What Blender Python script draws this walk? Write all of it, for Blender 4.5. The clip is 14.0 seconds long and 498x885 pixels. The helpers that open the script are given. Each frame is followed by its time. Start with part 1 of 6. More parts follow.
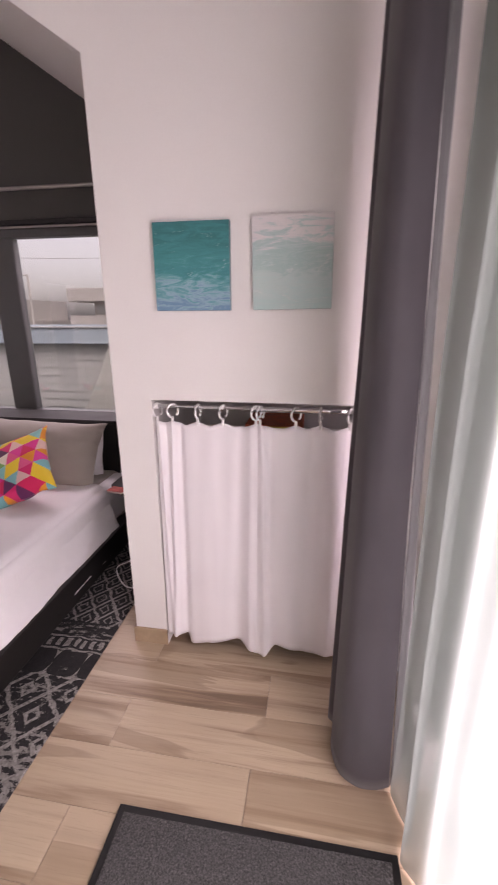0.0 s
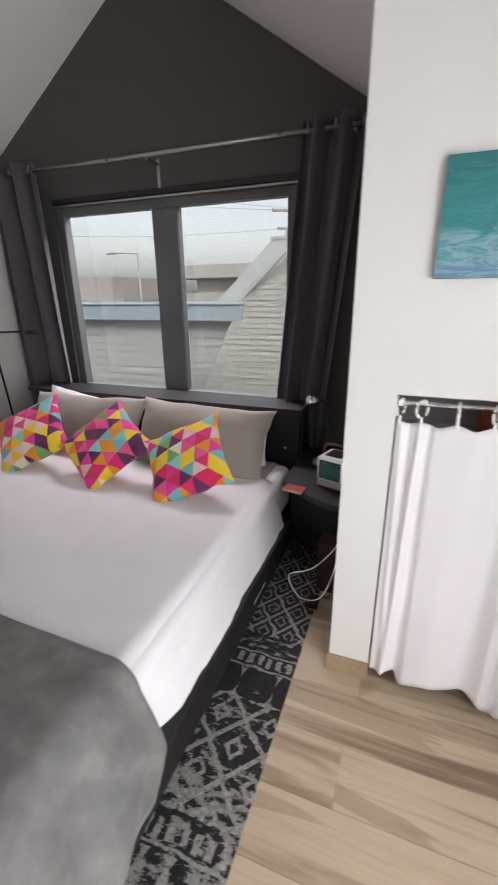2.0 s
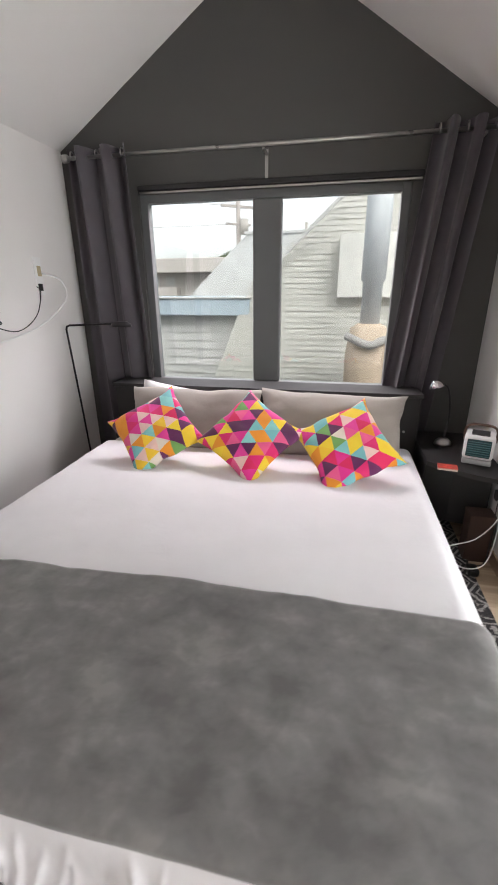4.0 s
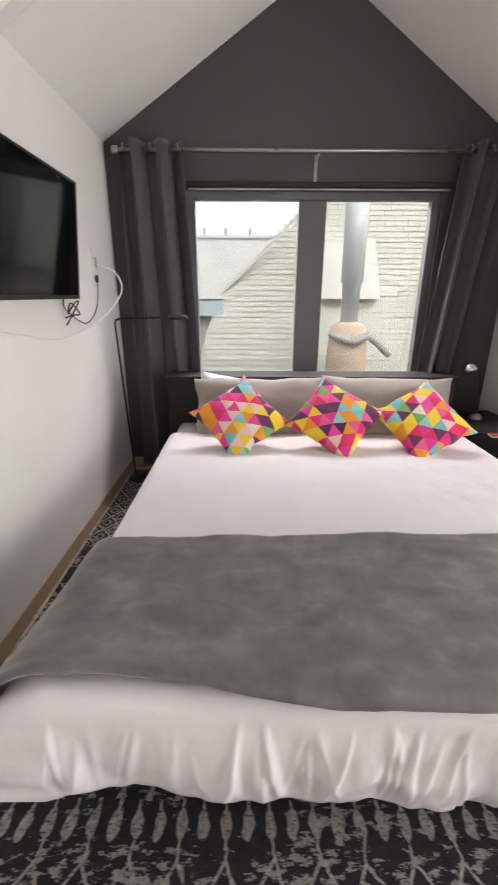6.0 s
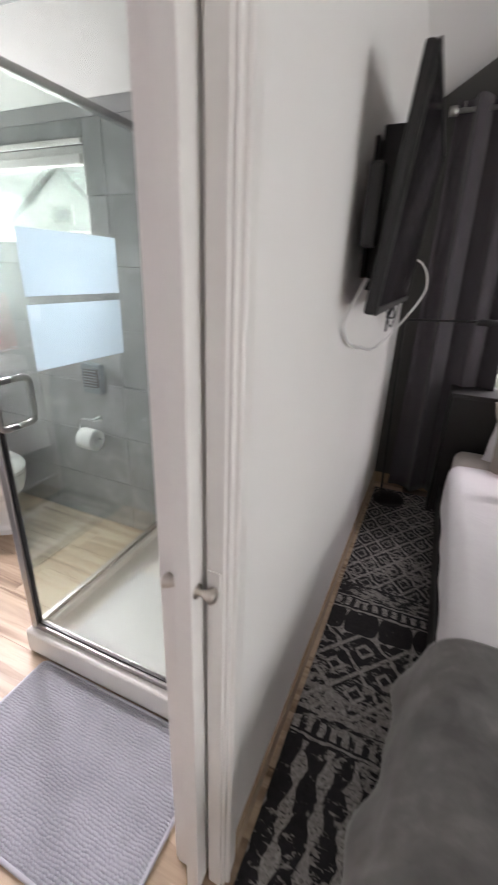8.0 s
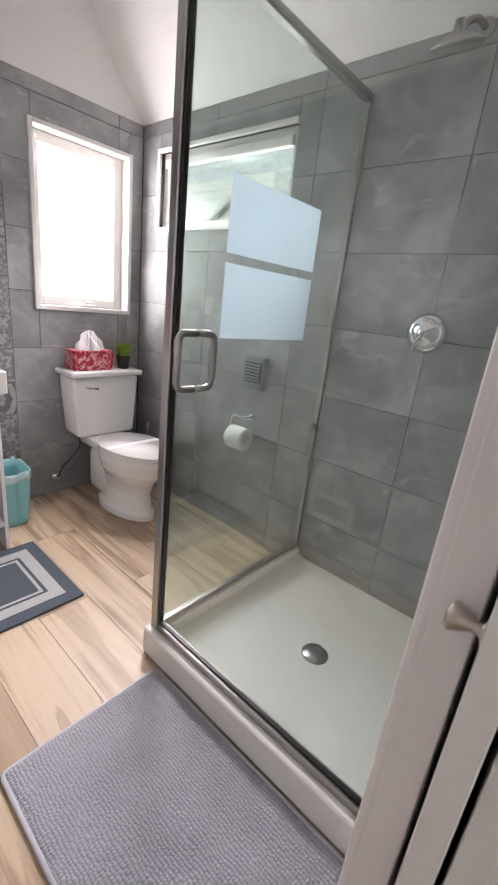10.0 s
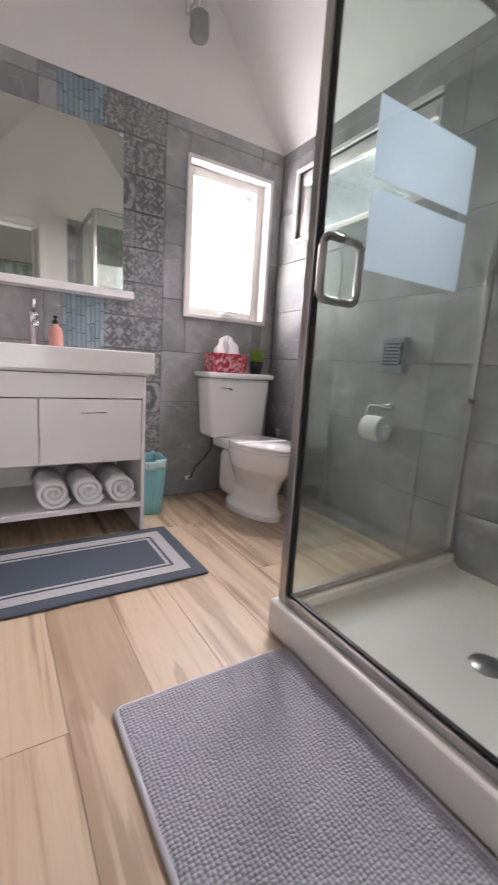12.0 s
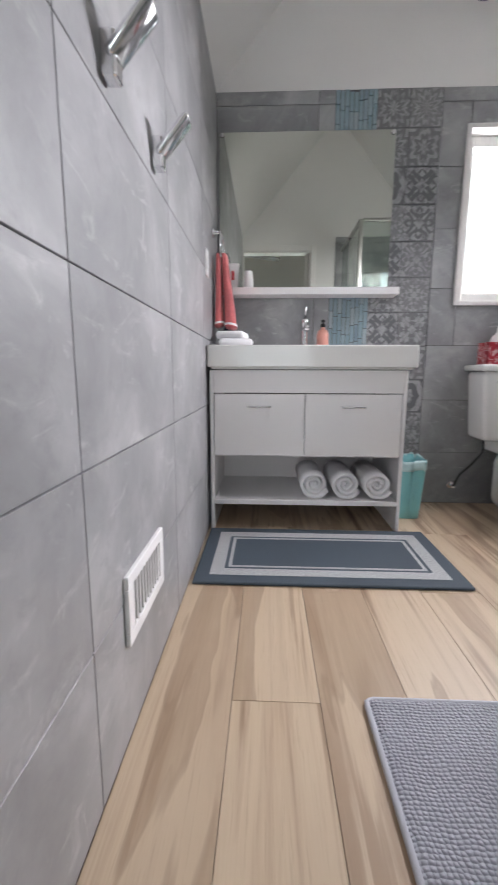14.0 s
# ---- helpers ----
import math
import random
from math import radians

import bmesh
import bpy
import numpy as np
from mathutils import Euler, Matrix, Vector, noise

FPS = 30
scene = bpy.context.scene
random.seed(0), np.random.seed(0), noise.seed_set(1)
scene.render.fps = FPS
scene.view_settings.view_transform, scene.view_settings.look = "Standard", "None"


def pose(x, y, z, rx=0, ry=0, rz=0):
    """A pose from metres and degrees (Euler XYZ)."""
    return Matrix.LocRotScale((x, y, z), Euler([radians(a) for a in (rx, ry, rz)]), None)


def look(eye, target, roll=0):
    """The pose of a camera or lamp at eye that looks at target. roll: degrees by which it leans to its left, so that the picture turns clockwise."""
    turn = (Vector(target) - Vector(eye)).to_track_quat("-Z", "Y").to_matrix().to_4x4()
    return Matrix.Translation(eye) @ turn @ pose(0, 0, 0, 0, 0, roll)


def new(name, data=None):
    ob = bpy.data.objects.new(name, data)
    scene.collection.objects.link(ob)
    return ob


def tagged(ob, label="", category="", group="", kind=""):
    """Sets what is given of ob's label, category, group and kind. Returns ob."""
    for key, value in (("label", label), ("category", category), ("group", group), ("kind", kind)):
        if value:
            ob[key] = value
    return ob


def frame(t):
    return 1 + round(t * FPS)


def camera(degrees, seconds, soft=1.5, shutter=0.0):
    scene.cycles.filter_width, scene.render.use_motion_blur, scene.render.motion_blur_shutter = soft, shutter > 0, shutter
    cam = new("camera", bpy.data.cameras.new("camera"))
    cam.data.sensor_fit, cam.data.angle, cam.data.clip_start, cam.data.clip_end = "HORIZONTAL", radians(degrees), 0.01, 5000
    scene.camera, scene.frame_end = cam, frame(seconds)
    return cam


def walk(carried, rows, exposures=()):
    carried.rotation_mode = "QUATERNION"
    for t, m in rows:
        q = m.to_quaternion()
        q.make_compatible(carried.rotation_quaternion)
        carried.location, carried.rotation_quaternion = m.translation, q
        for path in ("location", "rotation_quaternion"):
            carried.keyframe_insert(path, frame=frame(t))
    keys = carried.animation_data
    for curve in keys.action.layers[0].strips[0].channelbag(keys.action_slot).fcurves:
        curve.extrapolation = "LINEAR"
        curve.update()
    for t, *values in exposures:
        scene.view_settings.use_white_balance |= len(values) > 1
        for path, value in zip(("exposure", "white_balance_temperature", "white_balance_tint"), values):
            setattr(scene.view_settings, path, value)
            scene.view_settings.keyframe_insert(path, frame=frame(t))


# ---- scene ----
import functools

cam = camera(62.0, 14.0, 1.7, 0.5)
# time, eye, point looked at, roll
ROWS = [
    (0, (-0.041, -0.024, 1.669), (-0.348, 1.865, 1.087), -0.2),
    (0.5, (-0.111, 0.022, 1.647), (-0.567, 1.874, 1.045), -0.1),
    (1, (-0.266, 0.118, 1.641), (-0.855, 1.922, 1.009), -0.3),
    (1.5, (-0.487, 0.214, 1.657), (-1.167, 1.982, 1.014), -0.6),
    (2, (-0.735, 0.183, 1.656), (-1.412, 1.939, 0.98), -0.7),
    (2.5, (-1.028, 0.087, 1.659), (-1.687, 1.837, 0.95), -0.8),
    (3, (-1.355, 0.001, 1.685), (-1.909, 1.771, 0.935), -0.1),
    (3.2, (-1.471, -0.05, 1.683), (-2.011, 1.732, 0.953), 0.0),
    (5.3, (-2.744, -0.514, 1.544), (-2.736, 1.369, 0.869), -0.3),
    (5.5, (-2.835, -0.542, 1.549), (-2.8, 1.343, 0.883), -0.1),
    (6, (-3.053, -0.548, 1.545), (-3.048, 1.337, 0.877), 0.2),
    (6.5, (-3.27, -0.456, 1.571), (-3.384, 1.423, 0.896), 0.3),
    (7, (-3.495, -0.37, 1.588), (-3.78, 1.482, 0.89), 0.5),
    (7.5, (-3.694, -0.277, 1.607), (-4.204, 1.513, 0.874), 0.9),
    (8, (-3.874, -0.221, 1.626), (-4.607, 1.477, 0.865), 2.1),
    (8.5, (-4.023, -0.143, 1.623), (-4.926, 1.471, 0.862), 3.4),
    (9, (-4.139, -0.119, 1.579), (-5.192, 1.41, 0.834), 4.4),
    (9.2, (-4.169, -0.126, 1.544), (-5.26, 1.38, 0.809), 5.1),
    (11.3, (-4.222, -0.135, 1.037), (-5.695, 1.161, 0.651), 5.5),
    (11.5, (-4.223, -0.126, 0.998), (-5.748, 1.113, 0.627), 5.1),
    (12, (-4.237, -0.135, 0.905), (-5.905, 0.91, 0.549), 3.6),
    (12.5, (-4.252, -0.151, 0.831), (-6.057, 0.637, 0.481), 2.1),
    (13, (-4.255, -0.156, 0.816), (-6.161, 0.343, 0.474), 0.9),
    (13.5, (-4.26, -0.149, 0.811), (-6.222, 0.047, 0.476), 0.3),
    (14, (-4.262, -0.152, 0.813), (-6.232, -0.235, 0.48), 0.2),
]
walk(cam, [(t, look(eye, target, roll)) for t, eye, target, roll in ROWS],
     [(0.0, 1.26, 7200, 47), (1.0, 1.46, 6850, 36), (1.6, 1.44, 6750, 27), (2.0, 1.52, 6650, 25), (3.0, 1.93, 6550, 23), (5.5, 2.22, 6950, 24), (6.5, 2.22, 6950, 24), (7.6, 2.02, 6700, 24), (8.5, 1.50, 6700, 24), (9.0, 1.42, 6800, 22), (11.5, 1.20, 6850, 28), (12.5, 1.08, 6700, 23), (14.0, 1.06, 6400, 18)])

# ---- world, sun, large lights ----
world = bpy.data.worlds.new("sky")
scene.world = world
world.use_nodes = True
wn = world.node_tree.nodes
wl = world.node_tree.links
sky = wn.new("ShaderNodeTexSky")
sky.sky_type = "NISHITA"
sky.sun_disc = False
sky.sun_elevation, sky.sun_rotation = radians(48), radians(150)
sky.dust_density, sky.air_density = 3.0, 1.0
pale = wn.new("ShaderNodeHueSaturation")
pale.inputs["Saturation"].default_value = 0.25
wl.new(sky.outputs[0], pale.inputs["Color"])
wl.new(pale.outputs[0], wn["Background"].inputs[0])
wn["Background"].inputs[1].default_value = 0.098

sun = new("sun", bpy.data.lights.new("sun", "SUN"))
sun.data.energy, sun.data.angle, sun.data.color = 0.4, radians(40), (1.0, 0.97, 0.93)
sun.matrix_world = look((0, 0, 0), (-0.33, 0.58, -0.74))


def window_light(name, m, w, h, power, color=(0.97, 0.98, 1.0)):
    lamp = new(name, bpy.data.lights.new(name, "AREA"))
    lamp.data.shape, lamp.data.size, lamp.data.size_y = "RECTANGLE", w, h
    lamp.data.energy, lamp.data.color = power, color
    lamp.matrix_world = m
    return lamp


# daylight of the glazed entrance door, the gable window and the bathroom window
window_light("door_daylight", look((0.56, -0.37, 1.2), (-1, -0.37, 1.2)), 2.24, 2.2, 130)
window_light("gable_daylight", look((-2.5, 3.62, 2.98), (-2.5, 1.5, 0.5)), 2.2, 0.8, 62)
window_light("bath_daylight", look((-7.04, 1.25, 1.685), (-5, 1.05, 1.5)), 0.56, 0.88, 11.5)
side_lamp = window_light("bath_side_daylight", look((-6.14, 1.83, 1.97), (-5.45, 0.65, 0.8)), 0.94, 0.40, 23)
side_lamp.data.spread = radians(110)

# ---- materials ----


class Nodes:
    """Short names for building a node tree."""

    def __init__(self, name):
        self.m = bpy.data.materials.new(name)
        self.m.use_nodes = True
        self.t = self.m.node_tree
        self.b = self.t.nodes["Principled BSDF"]
        self.out = self.t.nodes["Material Output"]

    def put(self, sock, v):
        if hasattr(v, "links"):
            self.t.links.new(v, sock)
        elif isinstance(v, (tuple, list)) and len(v) == 3 and sock.type == "RGBA":
            sock.default_value = (*v, 1)
        else:
            sock.default_value = v

    def n(self, kind, **kw):
        nd = self.t.nodes.new("ShaderNode" + kind)
        for k, v in kw.items():
            if k in nd.inputs:
                self.put(nd.inputs[k], v)
        return nd

    def f(self, op, a, b=0.0, c=0.0):
        nd = self.t.nodes.new("ShaderNodeMath")
        nd.operation = op
        for s, v in zip(nd.inputs, (a, b, c)):
            self.put(s, v)
        return nd.outputs[0]

    def coords(self, scale=(1, 1, 1), jitter=False, warp=0.0):
        co = self.n("TexCoord").outputs["Object"]
        if jitter:
            r = self.n("ObjectInfo").outputs["Random"]
            add = self.t.nodes.new("ShaderNodeVectorMath")
            cx = self.n("CombineXYZ", X=self.f("MULTIPLY", r, 37.0), Y=self.f("MULTIPLY", r, 91.0), Z=self.f("MULTIPLY", r, 53.0)).outputs[0]
            self.t.links.new(co, add.inputs[0])
            self.t.links.new(cx, add.inputs[1])
            co = add.outputs[0]
        mp = self.n("Mapping", Vector=co, Scale=scale)
        return mp.outputs[0]

    def noise(self, vec, scale=5.0, detail=4.0, rough=0.55, distort=0.0):
        return self.n("TexNoise", Vector=vec, Scale=scale, Detail=detail, Roughness=rough, Distortion=distort).outputs["Fac"]

    def ramp(self, fac, stops, constant=False):
        nd = self.n("ValToRGB", Fac=fac)
        e = nd.color_ramp.elements
        while len(e) < len(stops):
            e.new(0.5)
        for el, (p, c) in zip(e, stops):
            el.position, el.color = p, (*c, 1)
        if constant:
            nd.color_ramp.interpolation = "CONSTANT"
        return nd.outputs["Color"]

    def mix(self, fac, a, b, blend="MIX"):
        nd = self.t.nodes.new("ShaderNodeMix")
        nd.data_type, nd.blend_type = "RGBA", blend
        self.put(nd.inputs["Factor"], fac)
        self.put(nd.inputs[6], a)
        self.put(nd.inputs[7], b)
        return nd.outputs[2]

    def smooth(self, x, lo, hi):
        nd = self.t.nodes.new("ShaderNodeMapRange")
        nd.interpolation_type = "SMOOTHSTEP"
        for s, v in zip(nd.inputs, (x, lo, hi, 0.0, 1.0)):
            self.put(s, v)
        return nd.outputs[0]

    def bump(self, height, strength=0.2, distance=0.01):
        nd = self.n("Bump", Height=height, Strength=strength, Distance=distance)
        self.put(self.b.inputs["Normal"], nd.outputs[0])

    def set(self, **kw):
        for k, v in kw.items():
            self.put(self.b.inputs[k.replace("_", " ")], v)
        return self


def shade(c, k):
    return tuple(min(1.0, v * k) for v in c)


def plain(name, color, rough=0.5, metal=0.0, var=0.12, scale=3.0, grain=90.0, relief=0.08, jitter=False, **kw):
    """A surface with two scales of variation and fine relief."""
    k = Nodes(name)
    co = k.coords(jitter=jitter)
    big, fine = k.noise(co, scale, 3), k.noise(co, grain, 3)
    f = k.f("MULTIPLY_ADD", fine, 0.35, k.f("MULTIPLY", big, 0.65))
    k.set(Base_Color=k.ramp(f, [(0.3, shade(color, 1 - var)), (0.7, shade(color, 1 + var))]), Metallic=metal,
          Roughness=k.f("MULTIPLY_ADD", big, 0.16, rough - 0.08), **kw)
    if relief:
        k.bump(fine, relief, 0.002)
    return k.m


def cloth(name, color, rough=0.9, var=0.1, weave=420.0, relief=0.25, sheen=0.2):
    k = Nodes(name)
    co = k.coords()
    big, fine = k.noise(co, 4, 4), k.noise(co, weave, 2)
    k.set(Base_Color=k.ramp(k.f("MULTIPLY_ADD", fine, 0.3, k.f("MULTIPLY", big, 0.7)), [(0.3, shade(color, 1 - var)), (0.7, shade(color, 1 + var))]),
          Roughness=rough, Sheen_Weight=sheen)
    k.bump(k.f("MULTIPLY_ADD", fine, 0.4, k.noise(co, 18, 4)), relief, 0.004)
    return k.m


M_WHITE = plain("white_wall_paint", (0.80, 0.785, 0.765), 0.6, var=0.025, scale=1.4, grain=160, relief=0.12)
M_CEIL = plain("white_ceiling_paint", (0.80, 0.79, 0.77), 0.7, var=0.02, scale=1.2, grain=130, relief=0.12)
M_DARKWALL = plain("charcoal_wall_paint", (0.062, 0.061, 0.057), 0.6, var=0.06, scale=1.5, grain=160, relief=0.12)
M_TRIM = plain("white_gloss_paint", (0.80, 0.775, 0.75), 0.32, var=0.03, scale=2, grain=60, relief=0.05)
M_BASE = plain("oak_look_skirting", (0.40, 0.29, 0.19), 0.45, var=0.14, scale=6, grain=40)
M_BLACKWOOD = plain("black_brown_wood", (0.008, 0.0072, 0.0068), 0.55, var=0.25, scale=5, grain=70)
M_FRAME = plain("grey_window_frame", (0.10, 0.105, 0.105), 0.45, var=0.06)
M_BLACK = plain("black_metal", (0.014, 0.013, 0.014), 0.4, metal=0.3, var=0.1)
M_PLASTIC_BLACK = plain("black_plastic", (0.010, 0.010, 0.0105), 0.42, var=0.1)
M_WHITE_PLASTIC = plain("white_plastic", (0.82, 0.82, 0.81), 0.35, var=0.02, relief=0.03)
M_CHROME = plain("chrome", (0.82, 0.82, 0.83), 0.12, metal=1.0, var=0.04, relief=0.02)
M_STEEL = plain("brushed_steel", (0.42, 0.41, 0.395), 0.3, metal=1.0, var=0.08, grain=200)
M_NICKEL = plain("satin_nickel", (0.55, 0.50, 0.45), 0.3, metal=1.0, var=0.08)
k = Nodes("white_cotton_sheet")
co = k.coords()
wr = k.noise(k.coords((1.0, 1.0, 0.45)), 7.0, 3, 0.5, 0.8)
ridge = k.f("SUBTRACT", 1.0, k.smooth(k.f("ABSOLUTE", k.f("SUBTRACT", wr, 0.5)), 0.0, 0.07))
k.set(Base_Color=k.ramp(k.noise(co, 4, 4), [(0.3, (0.78, 0.765, 0.78)), (0.7, (0.82, 0.80, 0.82))]), Roughness=0.85, Sheen_Weight=0.15)
k.bump(k.f("ADD", k.f("MULTIPLY", ridge, 0.16), k.f("MULTIPLY_ADD", k.noise(co, 420, 2), 0.1, k.noise(co, 18, 4))), 0.4, 0.005)
M_SHEET = k.m
M_TAUPE = cloth("taupe_cotton", (0.36, 0.325, 0.29), var=0.06, relief=0.5)
M_CURTAIN = cloth("charcoal_curtain_cloth", (0.068, 0.060, 0.069), 0.8, var=0.1, relief=0.15)
M_NICHECLOTH = cloth("white_curtain_cloth", (0.83, 0.80, 0.82), var=0.02, relief=0.15)
M_TOWEL = cloth("white_terry", (0.88, 0.87, 0.88), var=0.05, weave=260, relief=0.8)
M_REDTOWEL = cloth("coral_towel_terry", (0.66, 0.17, 0.17), var=0.4, weave=90, relief=0.7)
M_CERAMIC = plain("white_ceramic", (0.82, 0.81, 0.79), 0.14, var=0.015, relief=0.0, Coat_Weight=0.4)
M_ACRYLIC = plain("white_acrylic", (0.80, 0.79, 0.74), 0.25, var=0.02, relief=0.03)
M_LACQUER = plain("white_lacquer", (0.82, 0.80, 0.80), 0.32, var=0.015, relief=0.02)
M_TILEGROUT = plain("dark_grey_grout", (0.095, 0.095, 0.095), 0.9, var=0.1)
M_GROUT = plain("grey_grout", (0.24, 0.19, 0.15), 0.9, var=0.1)
M_TEAL = plain("aqua_plastic", (0.20, 0.50, 0.52), 0.35, var=0.05)
M_CARD = plain("brown_cardboard", (0.05, 0.024, 0.016), 0.8, var=0.15)
M_PINK = plain("peach_plastic", (0.72, 0.34, 0.27), 0.3, var=0.04)
M_GLASSDARK = plain("screen_glass", (0.003, 0.003, 0.0035), 0.09, var=0.1, relief=0.0, Specular_IOR_Level=0.14)

k = Nodes("velvet_throw")
co = k.coords()
patch = k.noise(k.coords((1.0, 1.25, 1)), 6.0, 4, 0.55, 0.3)
brush = k.noise(k.coords((0.7, 2.4, 1)), 4.0, 4, 0.55, 0.5)
dab = k.noise(k.coords((1.1, 1.0, 1)), 17.0, 4, 0.6, 0.5)
nap = k.f("ADD", k.f("MULTIPLY_ADD", patch, 0.55, k.f("MULTIPLY", brush, 0.20)), k.f("MULTIPLY", dab, 0.25))
k.set(Base_Color=k.ramp(nap, [(0.40, (0.125, 0.121, 0.118)), (0.47, (0.152, 0.148, 0.143)), (0.53, (0.174, 0.169, 0.164)), (0.61, (0.222, 0.216, 0.208))]), Roughness=0.75, Sheen_Weight=0.4, Sheen_Roughness=0.4)
k.bump(k.f("MULTIPLY_ADD", k.noise(co, 300, 2), 0.3, nap), 0.25, 0.006)
M_THROW = k.m

# wood-look porcelain planks: pale maple with long brown heartwood streaks
k = Nodes("maple_look_plank")
co = k.coords((0.34, 8.0, 3.0), jitter=True)
r = k.n("ObjectInfo").outputs["Random"]
streak = k.noise(co, 1.3, 6, 0.5, 0.9)
fine = k.noise(k.coords((2.0, 40, 10), jitter=True), 2.0, 4, 0.6, 0.4)
base = k.ramp(k.f("MULTIPLY_ADD", fine, 0.14, k.f("SUBTRACT", streak, 0.07)), [(0.33, (0.15, 0.09, 0.052)), (0.385, (0.29, 0.19, 0.12)), (0.45, (0.50, 0.375, 0.26)), (0.53, (0.61, 0.485, 0.345)), (0.60, (0.56, 0.435, 0.305)), (0.65, (0.33, 0.225, 0.145))])
calm = k.smooth(k.noise(k.coords((0.5, 2.6, 2.0), jitter=True), 1.6, 2, 0.5, 0.5), 0.44, 0.60)
base = k.mix(k.f("MULTIPLY", calm, 0.80), base, (0.575, 0.45, 0.32))
heart = k.noise(k.coords((0.42, 3.4, 2.0), jitter=True), 1.5, 3, 0.45, 0.9)
core = k.smooth(heart, 0.555, 0.585)
base = k.mix(k.f("MULTIPLY", core, 0.6), base, k.mix(fine, (0.20, 0.125, 0.075), (0.44, 0.315, 0.205)))
rim = k.f("SUBTRACT", 1.0, k.smooth(k.f("ABSOLUTE", k.f("SUBTRACT", heart, 0.565)), 0.004, 0.016))
base = k.mix(k.f("MULTIPLY", rim, 0.34), base, (0.19, 0.115, 0.068))
base = k.mix(k.f("MULTIPLY", fine, 0.22), base, (0.44, 0.33, 0.23))
pores = k.smooth(k.noise(k.coords((3.0, 90, 20), jitter=True), 2.2, 4, 0.7, 0.2), 0.54, 0.68)
base = k.mix(k.f("MULTIPLY", pores, 0.28), base, (0.30, 0.205, 0.135))
knot = k.smooth(k.noise(k.coords((1.2, 3.2, 3), jitter=True), 1.7, 2, 0.4, 0.8), 0.70, 0.78)
base = k.mix(k.f("MULTIPLY", knot, 0.7), base, (0.20, 0.115, 0.065))
base = k.mix(k.f("MULTIPLY_ADD", r, 0.38, -0.06), base, (0.40, 0.295, 0.20))
k.set(Base_Color=base, Roughness=k.f("MULTIPLY_ADD", fine, 0.15, 0.33))
k.bump(fine, 0.08, 0.002)
M_PLANK = k.m

# large grey concrete-look wall tile
k = Nodes("grey_stone_look_tile")
co = k.coords(jitter=True)
r = k.n("ObjectInfo").outputs["Random"]
cloud = k.noise(co, 3.2, 6, 0.6, 0.5)
wisp = k.smooth(k.noise(k.coords((1, 1, 2.2), jitter=True), 5.5, 5, 0.6, 1.2), 0.56, 0.75)
col = k.ramp(cloud, [(0.3, (0.215, 0.218, 0.223)), (0.5, (0.31, 0.313, 0.317)), (0.72, (0.46, 0.462, 0.465))])
col = k.mix(k.f("MULTIPLY", wisp, 0.55), col, (0.58, 0.58, 0.575))
blot = k.smooth(k.noise(k.coords(jitter=True), 13, 6, 0.68, 0.6), 0.50, 0.72)
col = k.mix(k.f("MULTIPLY", blot, 0.35), col, (0.19, 0.19, 0.195))
scuff = k.smooth(k.noise(k.coords((2.2, 2.2, 0.8), jitter=True), 8, 6, 0.7, 1.6), 0.62, 0.72)
col = k.mix(k.f("MULTIPLY", scuff, 0.4), col, (0.66, 0.66, 0.655))
col = k.mix(k.f("MULTIPLY", r, 0.18), col, (0.26, 0.26, 0.265))
k.set(Base_Color=col, Roughness=k.f("MULTIPLY_ADD", cloud, 0.15, 0.32))
k.bump(k.noise(co, 60, 3), 0.05, 0.002)
M_TILE = k.m

# printed encaustic-style tile: folded quarter pattern that differs from tile to tile
k = Nodes("patterned_tile")
sep = k.n("SeparateXYZ", Vector=k.n("TexCoord").outputs["Object"])
r = k.n("ObjectInfo").outputs["Random"]
u, v = k.f("ABSOLUTE", k.f("MULTIPLY", sep.outputs["Y"], 10.6)), k.f("ABSOLUTE", k.f("MULTIPLY", sep.outputs["Z"], 10.2))
rad = k.f("SQRT", k.f("ADD", k.f("MULTIPLY", u, u), k.f("MULTIPLY", v, v)))
ang = k.f("ARCTAN2", v, u)
pet = k.f("FLOOR", k.f("MULTIPLY_ADD", r, 2.99, 1.0))
petal = k.f("SINE", k.f("MULTIPLY", ang, k.f("MULTIPLY", pet, 4.0)))
ring = k.f("SINE", k.f("MULTIPLY_ADD", petal, k.f("MULTIPLY_ADD", r, 1.5, 0.6), k.f("MULTIPLY", rad, k.f("MULTIPLY_ADD", r, 5.0, 8.0))))
curl = k.f("SINE", k.f("ADD", k.f("MULTIPLY", u, k.f("MULTIPLY_ADD", r, 8.0, 6.0)), k.f("MULTIPLY", k.f("SINE", k.f("MULTIPLY", v, 7.0)), 1.8)))
curl2 = k.f("MULTIPLY", curl, k.f("SINE", k.f("ADD", k.f("MULTIPLY", v, k.f("MULTIPLY_ADD", r, 8.0, 6.0)), k.f("MULTIPLY", k.f("SINE", k.f("MULTIPLY", u, 7.0)), 1.8))))
pick = k.f("GREATER_THAN", k.f("FRACT", k.f("MULTIPLY", r, 7.31)), 0.45)
pat = k.f("ADD", k.f("MULTIPLY", ring, pick), k.f("MULTIPLY", k.f("MULTIPLY", curl2, 1.6), k.f("SUBTRACT", 1.0, pick)))
pm = k.smooth(pat, -0.12, 0.2)
edge = k.smooth(k.f("MAXIMUM", u, v), 0.93, 0.97)
pm = k.f("MULTIPLY", pm, k.f("SUBTRACT", 1.0, edge))
worn = k.noise(k.coords(jitter=True), 22, 5, 0.65)
pm = k.f("MULTIPLY", pm, k.smooth(worn, 0.28, 0.6))
tone = k.mix(r, (0.12, 0.122, 0.128), (0.21, 0.21, 0.215))
